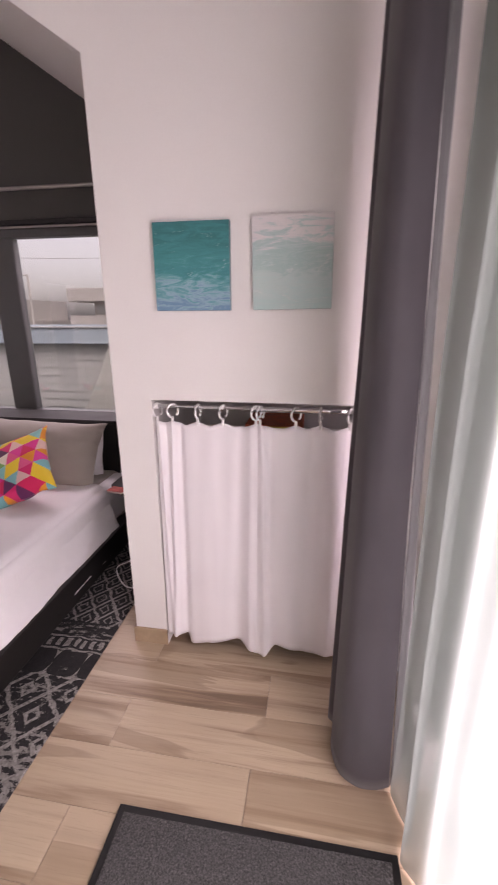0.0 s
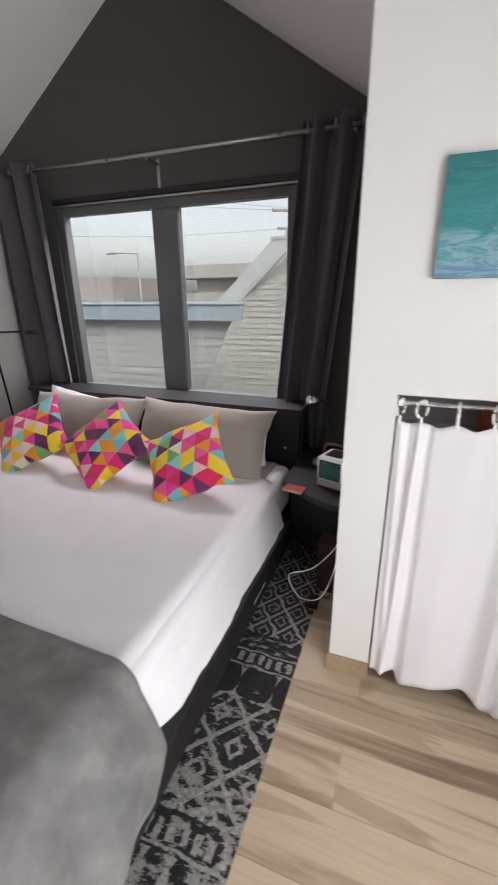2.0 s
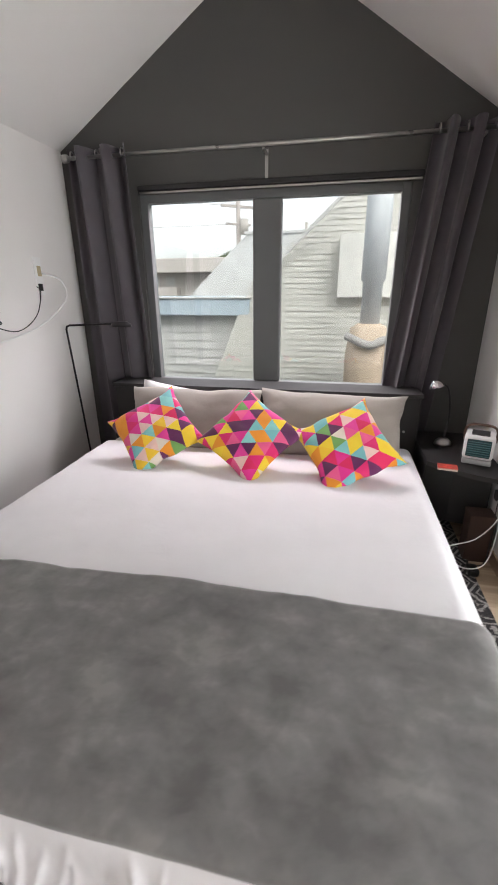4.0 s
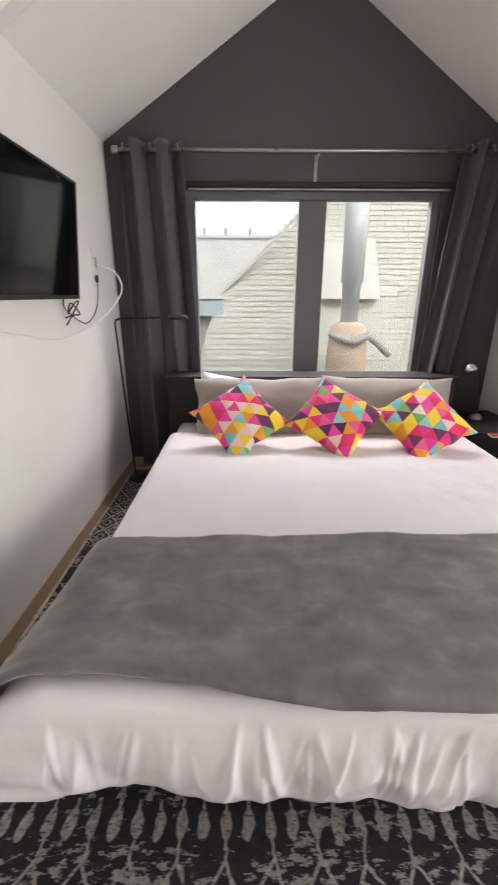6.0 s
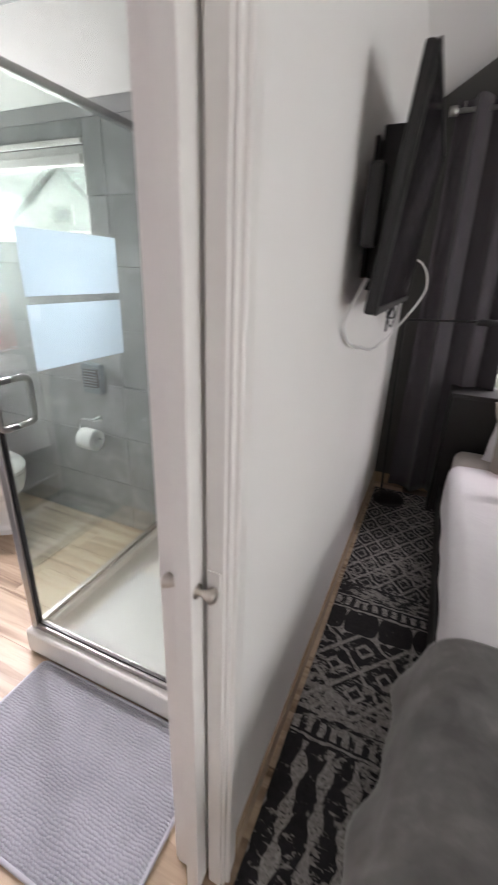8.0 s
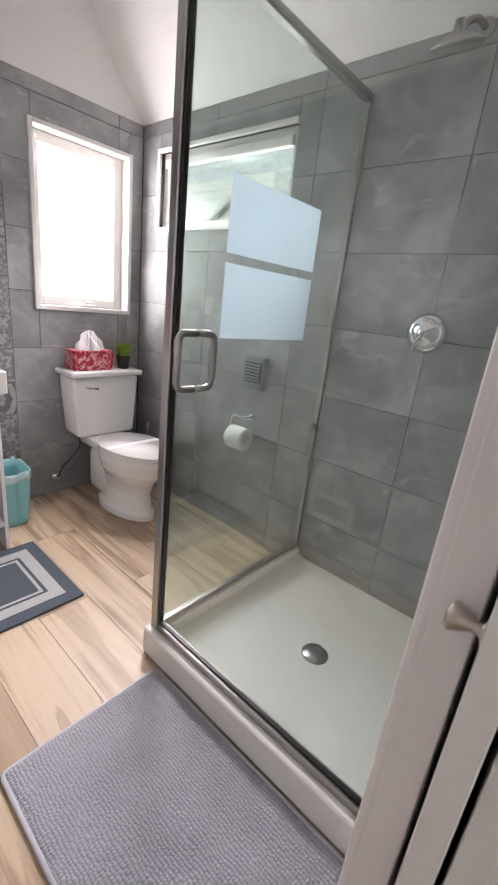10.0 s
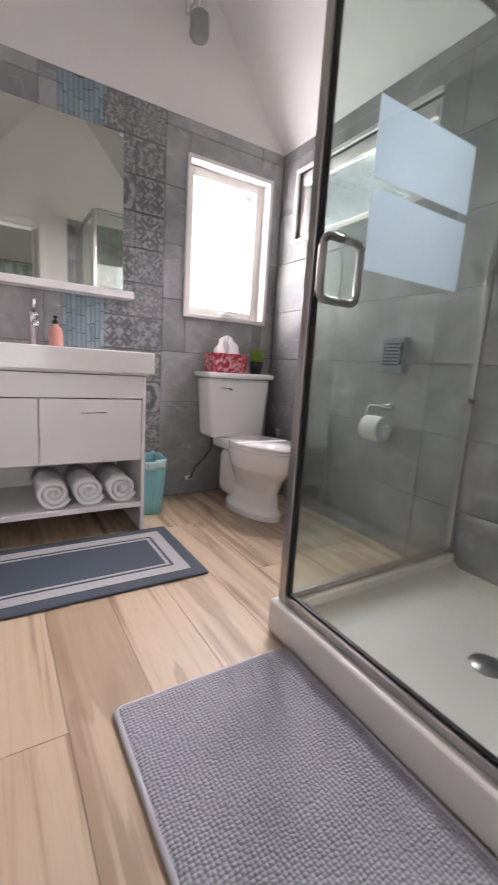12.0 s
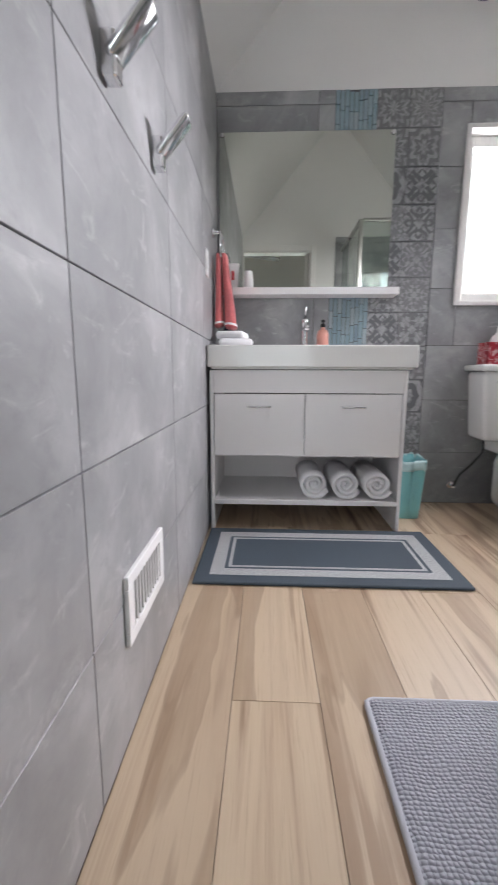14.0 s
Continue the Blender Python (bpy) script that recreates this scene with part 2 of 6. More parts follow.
k.set(Base_Color=k.mix(pm, tone, (0.35, 0.35, 0.355)), Roughness=0.45)
M_PATTERN = k.m

# glass mosaic sticks
k = Nodes("blue_glass_stick")
r = k.n("ObjectInfo").outputs["Random"]
cloud = k.noise(k.coords((1, 1, 0.6), jitter=True), 16, 4, 0.6, 0.8)
c1 = k.ramp(r, [(0.0, (0.10, 0.17, 0.22)), (0.35, (0.24, 0.36, 0.42)), (0.65, (0.15, 0.27, 0.30)), (0.85, (0.33, 0.38, 0.40)), (1.0, (0.40, 0.45, 0.47))])
k.set(Base_Color=k.mix(cloud, c1, (0.36, 0.44, 0.47)), Roughness=0.1, Coat_Weight=0.6)
M_STICK = k.m

# distressed black and grey rug: bands of lattice, small diamonds and drops
k = Nodes("distressed_rug")
co = k.coords()
sep = k.n("SeparateXYZ", Vector=co)
wob = k.f("MULTIPLY_ADD", k.noise(co, 14, 2), 0.035, -0.017)
x, y = k.f("ADD", sep.outputs["X"], wob), k.f("ADD", sep.outputs["Y"], wob)


def tri(a):
    return k.f("ABSOLUTE", k.f("SUBTRACT", k.f("FRACT", a), 0.5))


def between(lo, hi):
    return k.f("MULTIPLY", k.f("GREATER_THAN", y, lo), k.f("LESS_THAN", y, hi))


def anyof(*p):
    return functools.reduce(lambda a, b: k.f("MAXIMUM", a, b), p)


# fine double-line lattice at the head
u, v = k.f("MULTIPLY", x, 7.4), k.f("MULTIPLY", y, 5.6)
d1, d2 = tri(k.f("ADD", u, v)), tri(k.f("SUBTRACT", u, v))
dm = k.f("MAXIMUM", d1, d2)
lat = k.smooth(dm, 0.425, 0.445)
ring = k.f("MULTIPLY", k.smooth(dm, 0.17, 0.19), k.f("SUBTRACT", 1.0, k.smooth(dm, 0.25, 0.27)))
lattice = k.f("MULTIPLY", k.f("MAXIMUM", lat, k.f("MULTIPLY", ring, 0.8)), between(1.76, 3.2))
# rows of short ticks
tick = k.f("MULTIPLY", k.f("GREATER_THAN", tri(k.f("MULTIPLY", x, 21.0)), 0.24), k.f("MAXIMUM", between(1.575, 1.63), between(0.845, 0.90)))
line = anyof(between(1.55, 1.562), between(1.64, 1.65), between(0.825, 0.835))
# four-pointed stars on black
s1, s2 = tri(k.f("MULTIPLY", x, 6.2)), tri(k.f("MULTIPLY_ADD", y, 6.2, 0.35))
star = k.f("LESS_THAN", k.f("MULTIPLY", k.f("SUBTRACT", 0.53, s1), k.f("SUBTRACT", 0.53, s2)), 0.014)
star = k.f("MULTIPLY", k.f("MAXIMUM", star, k.f("GREATER_THAN", k.f("ADD", s1, s2), 0.86)), between(1.36, 1.545))
# wide lattice with blossoms
big1, big2 = tri(k.f("ADD", k.f("MULTIPLY", x, 4.6), k.f("MULTIPLY", y, 4.2))), tri(k.f("SUBTRACT", k.f("MULTIPLY", x, 4.6), k.f("MULTIPLY", y, 4.2)))
bm_ = k.f("MAXIMUM", big1, big2)
wide = k.f("MAXIMUM", k.smooth(bm_, 0.435, 0.455), k.f("MULTIPLY", k.smooth(bm_, 0.10, 0.12), k.f("SUBTRACT", 1.0, k.smooth(bm_, 0.19, 0.21))))
wide = k.f("MULTIPLY", wide, k.f("MAXIMUM", between(0.93, 1.40), k.f("LESS_THAN", y, 0.045)))
# columns of spindles
sx = tri(k.f("MULTIPLY", x, 10.4))
sw = k.f("MULTIPLY_ADD", tri(k.f("MULTIPLY", y, 7.0)), 0.42, 0.07)
spindle = k.f("MULTIPLY", k.f("GREATER_THAN", sx, k.f("SUBTRACT", 0.5, sw)), between(0.33, 0.815))
# buds on stalks at the foot
ox, o2 = tri(k.f("MULTIPLY", x, 14.6)), tri(k.f("MULTIPLY_ADD", x, 7.3, 0.25))
dy = k.f("SUBTRACT", y, 0.262)
ex, ey = k.f("DIVIDE", ox, 0.27), k.f("DIVIDE", dy, 0.042)
bud = k.f("SUBTRACT", 1.0, k.smooth(k.f("ADD", k.f("MULTIPLY", ex, ex), k.f("MULTIPLY", ey, ey)), 0.75, 1.1))
stalk = k.f("MULTIPLY", k.f("LESS_THAN", ox, 0.07), between(0.262, 0.33))
stem = k.f("MULTIPLY", k.f("LESS_THAN", o2, 0.032), between(0.162, 0.262))
chev = k.f("MULTIPLY", k.f("LESS_THAN", k.f("ABSOLUTE", k.f("SUBTRACT", o2, k.f("MULTIPLY", k.f("SUBTRACT", -0.09, dy), 4.6))), 0.04), between(0.05, 0.18))
pat = anyof(lattice, tick, line, star, wide, spindle, bud, stalk, stem, chev)
# wear: pale dashes along the weave, heavy in some bands, and lost pile
grit = k.noise(k.coords((1.0, 2.1, 1)), 20, 5, 0.72)
zone = k.noise(co, 2.2, 3)
heavy = anyof(k.f("MULTIPLY", between(0.90, 1.36), 0.045), k.f("MULTIPLY", between(0.93, 1.06), 0.10), k.f("MULTIPLY", between(0.33, 0.82), 0.03), k.f("MULTIPLY", between(1.66, 1.74), 0.07), k.f("MULTIPLY", k.f("LESS_THAN", y, 0.20), 0.04))
bare = k.f("MULTIPLY", between(1.36, 1.55), -0.06)
level = k.f("ADD", k.f("ADD", grit, k.f("MULTIPLY", k.f("SUBTRACT", zone, 0.5), 0.45)), k.f("ADD", heavy, bare))
wear = k.smooth(level, 0.59, 0.615)
grit2 = k.noise(k.coords((1.0, 2.2, 1)), 60, 4, 0.7)
lost = k.smooth(grit2, 0.39, 0.44)
pat = k.f("MULTIPLY", pat, k.f("MULTIPLY_ADD", lost, 0.85, 0.15))
pat = k.f("MAXIMUM", pat, k.f("MULTIPLY", wear, 0.85))
light = k.ramp(k.noise(co, 70, 3), [(0.3, (0.20, 0.19, 0.175)), (0.7, (0.40, 0.382, 0.36))])
dark = k.ramp(k.noise(co, 50, 3), [(0.3, (0.006, 0.0055, 0.0055)), (0.7, (0.018, 0.016, 0.017))])
k.set(Base_Color=k.mix(pat, dark, light), Roughness=0.95, Sheen_Weight=0.1)
k.bump(k.noise(co, 330, 2), 0.5, 0.004)
M_RUG = k.m

# coloured triangles of the scatter cushions, in the cushion's own plane
k = Nodes("triangle_print")
sep = k.n("SeparateXYZ", Vector=k.n("TexCoord").outputs["Object"])
u, s = k.f("MULTIPLY", k.f("SUBTRACT", sep.outputs["X"], sep.outputs["Z"]), 7.4), k.f("MULTIPLY", k.f("ADD", sep.outputs["X"], sep.outputs["Z"]), 8.8)
row = k.f("FLOOR", s)
a, b = k.f("FLOOR", k.f("MULTIPLY_ADD", s, 0.5, u)), k.f("FLOOR", k.f("MULTIPLY_ADD", s, -0.5, u))
wn3 = k.n("TexWhiteNoise")
k.put(wn3.inputs["Vector"], k.n("CombineXYZ", X=k.f("ADD", a, k.f("FLOOR", k.f("MULTIPLY", k.n("ObjectInfo").outputs["Random"], 97.0))), Y=b, Z=row).outputs[0])
cols = [(0.72, 0.03, 0.24), (0.76, 0.27, 0.02), (0.72, 0.03, 0.24), (0.12, 0.02, 0.09), (0.80, 0.56, 0.03), (0.70, 0.02, 0.14), (0.16, 0.45, 0.47), (0.13, 0.02, 0.09), (0.80, 0.50, 0.03), (0.76, 0.27, 0.02), (0.68, 0.02, 0.10), (0.74, 0.05, 0.28),
        (0.80, 0.55, 0.03), (0.76, 0.50, 0.45), (0.11, 0.025, 0.08), (0.20, 0.52, 0.50), (0.76, 0.10, 0.24), (0.16, 0.36, 0.10), (0.70, 0.62, 0.52)]
col = k.ramp(wn3.outputs["Value"], [(i / len(cols), c) for i, c in enumerate(cols)], True)
k.set(Base_Color=col, Roughness=0.85, Sheen_Weight=0.15)
k.bump(k.noise(k.coords(), 500, 2), 0.2, 0.002)
M_TRIANGLES = k.m


def sea(name, stops, foam, foam_amt):
    """Painted sea: brushed horizontal bands over a vertical ramp."""
    k = Nodes(name)
    co = k.coords((2.2, 1, 9))
    z = k.n("SeparateXYZ", Vector=k.n("TexCoord").outputs["Object"]).outputs["Z"]
    br = k.noise(co, 4.0, 6, 0.65, 1.2)
    f = k.f("ADD", k.f("MULTIPLY_ADD", z, 3.0, 0.5), k.f("MULTIPLY", k.f("SUBTRACT", br, 0.5), 1.5))
    col = k.ramp(f, stops)
    fm = k.smooth(k.noise(k.coords((1.6, 1, 5)), 7.0, 6, 0.7, 1.5), foam_amt, foam_amt + 0.12)
    k.set(Base_Color=k.mix(k.f("MULTIPLY", fm, 0.6), col, foam), Roughness=0.6)
    k.bump(k.noise(co, 30, 4), 0.2, 0.002)
    return k.m


M_SEA1 = sea("teal_sea_painting", [(0.0, (0.13, 0.27, 0.40)), (0.16, (0.25, 0.42, 0.50)), (0.28, (0.10, 0.33, 0.36)), (0.45, (0.026, 0.25, 0.265)), (0.75, (0.018, 0.21, 0.22)), (1.0, (0.012, 0.165, 0.175))], (0.45, 0.60, 0.62), 0.60)
M_SEA2 = sea("pale_foam_painting", [(0.0, (0.42, 0.58, 0.56)), (0.3, (0.46, 0.58, 0.56)), (0.55, (0.36, 0.52, 0.50)), (0.72, (0.45, 0.58, 0.57)), (0.86, (0.68, 0.66, 0.66)), (1.0, (0.72, 0.69, 0.69))], (0.62, 0.66, 0.63), 0.55)
M_CANVAS = plain("canvas_edge", (0.16, 0.24, 0.26), 0.8)
M_CANVAS2 = plain("pale_canvas_edge", (0.42, 0.48, 0.48), 0.8)

k = Nodes("door_mat_pile")
co = k.coords()
k.set(Base_Color=k.ramp(k.noise(co, 170, 3, 0.8), [(0.35, (0.03, 0.03, 0.031)), (0.55, (0.085, 0.083, 0.082)), (0.75, (0.17, 0.165, 0.16))]), Roughness=0.95)
k.bump(k.noise(co, 200, 2), 0.6, 0.004)
M_DOORMAT = k.m

k = Nodes("ribbed_bath_mat")
co = k.coords()
sep = k.n("SeparateXYZ", Vector=co)
ripple = k.n("CombineXYZ", X=k.f("MULTIPLY_ADD", k.noise(co, 7, 2), 0.02, sep.outputs["X"]), Y=k.f("MULTIPLY_ADD", k.noise(co, 9, 2), 0.02, k.f("MULTIPLY", sep.outputs["Y"], 0.85)), Z=0.0).outputs[0]
nub = k.n("TexVoronoi", Vector=ripple, Scale=112.0, Randomness=0.34).outputs["Distance"]
h = k.f("MULTIPLY_ADD", nub, -2.4, 1.0)
# height drives colour too: shade in the hollows between nubs is painted in
k.set(Base_Color=k.ramp(k.f("MULTIPLY_ADD", h, 0.25, k.noise(co, 5, 3)), [(0.10, (0.29, 0.30, 0.335)), (0.85, (0.47, 0.48, 0.53))]), Roughness=0.95, Sheen_Weight=0.3)
k.bump(h, 0.75, 0.006)
M_BATHMAT = k.m

M_MATBLUE = plain("slate_blue_mat", (0.055, 0.075, 0.095), 0.75, var=0.12, grain=220, relief=0.4)
k = Nodes("grey_weave_mat")
co = k.coords()
k.set(Base_Color=k.ramp(k.noise(k.coords((1, 3, 1)), 130, 2), [(0.35, (0.25, 0.255, 0.26)), (0.6, (0.50, 0.50, 0.50))]), Roughness=0.9)
M_MATGREY = k.m

k = Nodes("clear_glass")
gl = k.n("BsdfGlossy", Roughness=0.0, Color=(1, 1, 1))
tr = k.n("BsdfTransparent", Color=(0.90, 0.945, 0.925))
lw = k.n("LayerWeight", Blend=0.5)
ms = k.n("MixShader", Fac=k.f("MULTIPLY_ADD", k.f("POWER", lw.outputs["Facing"], 4.0), 0.7, 0.05))
k.t.links.new(tr.outputs[0], ms.inputs[1])
k.t.links.new(gl.outputs[0], ms.inputs[2])
k.t.links.new(ms.outputs[0], k.out.inputs[0])
M_GLASS = k.m


def veil(name, clear, color, edge=0.0):
    """Thin woven or frosted film: part clear, part scattering."""
    k = Nodes(name)
    tr, tl, df = k.n("BsdfTransparent"), k.n("BsdfTranslucent", Color=color), k.n("BsdfDiffuse", Color=color)
    m1, m2 = k.n("MixShader", Fac=0.6), k.n("MixShader", Fac=clear)
    for a, b in ((df.outputs[0], m1.inputs[1]), (tl.outputs[0], m1.inputs[2]), (m1.outputs[0], m2.inputs[1]), (tr.outputs[0], m2.inputs[2]), (m2.outputs[0], k.out.inputs[0])):
        k.t.links.new(a, b)
    return k.m


# added film that only dims and tints the view; no mesh in it
k = Nodes("view_tint_film")
k.t.links.new(k.n("BsdfTransparent", Color=(0.86, 0.87, 0.86)).outputs[0], k.out.inputs[0])
M_VIEWTINT = k.m
# added film that scatters daylight, putting haze over the bathroom window
M_HAZE = veil("added_haze_film", 0.80, (0.60, 0.61, 0.60))
M_SHEER = veil("white_sheer_cloth", 0.36, (0.36, 0.42, 0.395))
M_JAR = veil("smoky_jar_glass", 0.45, (0.50, 0.52, 0.52))
M_FROST = veil("frosted_film", 0.12, (0.52, 0.60, 0.65))
k = Nodes("mirror_silver")
k.set(Base_Color=(0.56, 0.585, 0.53), Metallic=1.0, Roughness=0.015)
M_MIRROR = k.m

# outdoors; base colours are paled so that they carry the window's haze
M_SIDING = plain("pale_siding_paint", (0.52, 0.525, 0.51), 0.7, var=0.06, scale=0.8)
k = Nodes("haze_paled_shingle")
isl = k.n("NewGeometry").outputs["Random Per Island"]
c = k.mix(isl, (0.40, 0.40, 0.365), (0.47, 0.468, 0.43))
k.set(Base_Color=k.mix(k.noise(k.coords(), 14, 4), c, (0.46, 0.455, 0.42)), Roughness=0.9)
M_SHINGLE = k.m
M_FASCIA = plain("blue_fascia_paint", (0.38, 0.47, 0.53), 0.6)
M_CONCRETE = plain("concrete_render", (0.42, 0.40, 0.37), 0.85)
M_DUSTY = plain("tan_render", (0.46, 0.43, 0.40), 0.85)
M_TERRACOTTA = plain("terracotta", (0.52, 0.41, 0.31), 0.8)
M_POLE = plain("haze_paled_pole_wood", (0.36, 0.33, 0.31), 0.85)
M_LEAF = plain("leaf_green", (0.06, 0.11, 0.035), 0.6, var=0.3, jitter=True)
M_ASPHALT = plain("asphalt_ground", (0.06, 0.06, 0.06), 0.9, scale=0.4, var=0.3)

# ---- building helpers ----


def mesh_of(bm, material, name):
    me = bpy.data.meshes.new(name)
    bmesh.ops.recalc_face_normals(bm, faces=bm.faces)
    bm.to_mesh(me)
    bm.free()
    me.materials.append(material)
    return me


def part(name, bm, material, parent=None, label="", smooth=False):
    ob = new(name, mesh_of(bm, material, name))
    if smooth:
        for p in ob.data.polygons:
            p.use_smooth = True
    if parent:
        ob.parent = parent
        ob.matrix_parent_inverse = parent.matrix_basis.inverted()
    return tagged(ob, label=label)


def thing(name, at, label, category, group="", kind=""):
    ob = new(name)
    ob.empty_display_size = 0.1
    ob.matrix_basis = Matrix.Translation(at)
    return tagged(ob, label, category, group, kind)


def box(x0, x1, y0, y1, z0, z1, bevel=0.0, bm=None, seg=2):
    b = bmesh.new()
    bmesh.ops.create_cube(b, size=1)
    bmesh.ops.transform(b, matrix=Matrix.LocRotScale(((x0 + x1) / 2, (y0 + y1) / 2, (z0 + z1) / 2), None, (x1 - x0, y1 - y0, z1 - z0)), verts=b.verts)
    if bevel:
        bmesh.ops.bevel(b, geom=b.edges[:], offset=bevel, segments=seg, affect="EDGES", profile=0.5)
    if bm is None:
        return b
    me = bpy.data.meshes.new("t")
    b.to_mesh(me)
    b.free()
    bm.from_mesh(me)
    bpy.data.meshes.remove(me)
    return bm


def boxes(*rows, bevel=0.0):
    bm = bmesh.new()
    for r in rows:
        box(*r, bevel=bevel, bm=bm)
    return bm


def prism(points, axis, lo, hi):
    """A polygon in the plane across axis ('x' or 'y'), drawn out from lo to hi."""
    bm = bmesh.new()
    put = (lambda a, b, c: (c, a, b)) if axis == "x" else ((lambda a, b, c: (a, c, b)) if axis == "y" else (lambda a, b, c: (a, b, c)))
    f0 = [bm.verts.new(put(a, b, lo)) for a, b in points]
    f1 = [bm.verts.new(put(a, b, hi)) for a, b in points]
    bm.faces.new(f0)
    bm.faces.new(f1[::-1])
    n = len(points)
    for i in range(n):
        bm.faces.new((f0[i], f1[i], f1[(i + 1) % n], f0[(i + 1) % n]))
    return bm


def lathe(profile, at=(0, 0, 0), n=28, m=None):
    """Turn (radius, height) pairs round the upright axis."""
    bm = bmesh.new()
    rings = []
    for r, h in profile:
        rings.append([bm.verts.new((r * math.cos(2 * math.pi * i / n), r * math.sin(2 * math.pi * i / n), h)) for i in range(n)])
    for a, b in zip(rings, rings[1:]):
        for i in range(n):
            bm.faces.new((a[i], a[(i + 1) % n], b[(i + 1) % n], b[i]))
    bmesh.ops.remove_doubles(bm, verts=bm.verts, dist=1e-5)
    for ring in (rings[0], rings[-1]):
        ok = [v for v in ring if v.is_valid]
        if len(ok) > 2:
            try:
                bm.faces.new(ok)
            except ValueError:
                pass
    bmesh.ops.transform(bm, matrix=Matrix.Translation(at) @ (m or Matrix()), verts=bm.verts)
    return bm


def tube(points, r, n=10, closed=False):
    """A round bar or cable along points, smoothed by a spline."""
    pts = [Vector(p) for p in points]
    bm = bmesh.new()
    rings, up = [], Vector((0.123, 0.31, 0.94)).normalized()
    for i, p in enumerate(pts):
        a, b = pts[max(i - 1, 0)], pts[min(i + 1, len(pts) - 1)]
        if closed:
            a, b = pts[i - 1], pts[(i + 1) % len(pts)]
        d = (b - a).normalized()
        s = d.cross(up)
        if s.length < 1e-3:
            s = d.cross(Vector((1, 0, 0)))
        s.normalize()
        w = s.cross(d).normalized()
        rings.append([bm.verts.new(p + r * (math.cos(2 * math.pi * j / n) * s + math.sin(2 * math.pi * j / n) * w)) for j in range(n)])
    pairs = list(zip(rings, rings[1:])) + ([(rings[-1], rings[0])] if closed else [])
    for a, b in pairs:
        for j in range(n):
            bm.faces.new((a[j], a[(j + 1) % n], b[(j + 1) % n], b[j]))
    if not closed:
        bm.faces.new(rings[0])
        bm.faces.new(rings[-1][::-1])
    return bm


def spline(points, steps=8):
    """Catmull-Rom points through the given ones."""
    p = [Vector(q) for q in points]
    p = [2 * p[0] - p[1], *p, 2 * p[-1] - p[-2]]
    out = []
    for i in range(1, len(p) - 2):
        for s in range(steps):
            t = s / steps
            out.append(0.5 * ((2 * p[i]) + (p[i + 1] - p[i - 1]) * t + (2 * p[i - 1] - 5 * p[i] + 4 * p[i + 1] - p[i + 2]) * t * t + (3 * p[i] - p[i - 1] - 3 * p[i + 1] + p[i + 2]) * t ** 3))
    return out + [p[-2]]


def sheet(fn, nu, nv, thick=0.0):
    """A surface fn(u, v) over 0..1; with thickness along its normals where given."""
    bm = bmesh.new()
    g = [[bm.verts.new(fn(i / nu, j / nv)) for j in range(nv + 1)] for i in range(nu + 1)]
    for i in range(nu):
        for j in range(nv):
            bm.faces.new((g[i][j], g[i + 1][j], g[i + 1][j + 1], g[i][j + 1]))
    if thick:
        bm.normal_update()
        bmesh.ops.solidify(bm, geom=bm.faces[:], thickness=thick)
    return bm


def wob(x, y, z=0.0, s=1.0):
    return noise.noise(Vector((x * s, y * s, z * s)))


def pieces(name, rects, parent, material, plane, at, depth, gap=0.003, bevel=0.0015):
    """Tiles or planks of the given rectangles (a0, a1, b0, b1) laid on a plane; like sizes share one mesh."""
    cache = {}
    for a0, a1, b0, b1 in rects:
        w, h = a1 - a0 - gap, b1 - b0 - gap
        if w < 0.01 or h < 0.01:
            continue
        key = (round(w, 4), round(h, 4))
        if key not in cache:
            d = depth
            if plane == "z":
                bm = box(-w / 2, w / 2, -h / 2, h / 2, -d, 0)
            elif plane == "x":
                bm = box(0, d, -w / 2, w / 2, -h / 2, h / 2)
            else:
                bm = box(-w / 2, w / 2, 0, d, -h / 2, h / 2)
            if bevel:
                bmesh.ops.bevel(bm, geom=bm.edges[:], offset=bevel, segments=1, affect="EDGES")
            cache[key] = mesh_of(bm, material, name)
        ob = new(name, cache[key])
        ca, cb = (a0 + a1) / 2, (b0 + b1) / 2
        ob.location = (ca, cb, at) if plane == "z" else ((at, ca, cb) if plane == "x" else (ca, at, cb))
        ob.parent = parent


def cut(rects, holes):
    """Rectangles with rectangular holes taken out."""
    for h in holes:
        out = []
        for a0, a1, b0, b1 in rects:
            if a1 <= h[0] or a0 >= h[1] or b1 <= h[2] or b0 >= h[3]:
                out.append((a0, a1, b0, b1))
                continue
            l, r = max(a0, h[0]), min(a1, h[1])
            if a0 < l:
                out.append((a0, l, b0, b1))
            if r < a1:
                out.append((r, a1, b0, b1))
            if b0 < h[2]:
                out.append((l, r, b0, h[2]))
            if h[3] < b1:
                out.append((l, r, h[3], b1))
        rects = out
    return rects


def grid(a0, a1, b0, b1, w, h, ao=0.0, bo=0.0, stagger=0.0):
    """Cells w by h, clipped to the area; every row shifted by stagger."""
    out = []
    j = math.floor((b0 - bo) / h)
    while bo + j * h < b1:
        lo, hi = max(b0, bo + j * h), min(b1, bo + (j + 1) * h)
        sh = ao + (j * stagger) % w
        i = math.floor((a0 - sh) / w)
        while sh + i * w < a1:
            l, r = max(a0, sh + i * w), min(a1, sh + (i + 1) * w)
            if r - l > 0.012 and hi - lo > 0.012:
                out.append((l, r, lo, hi))
            i += 1
        j += 1
    return out


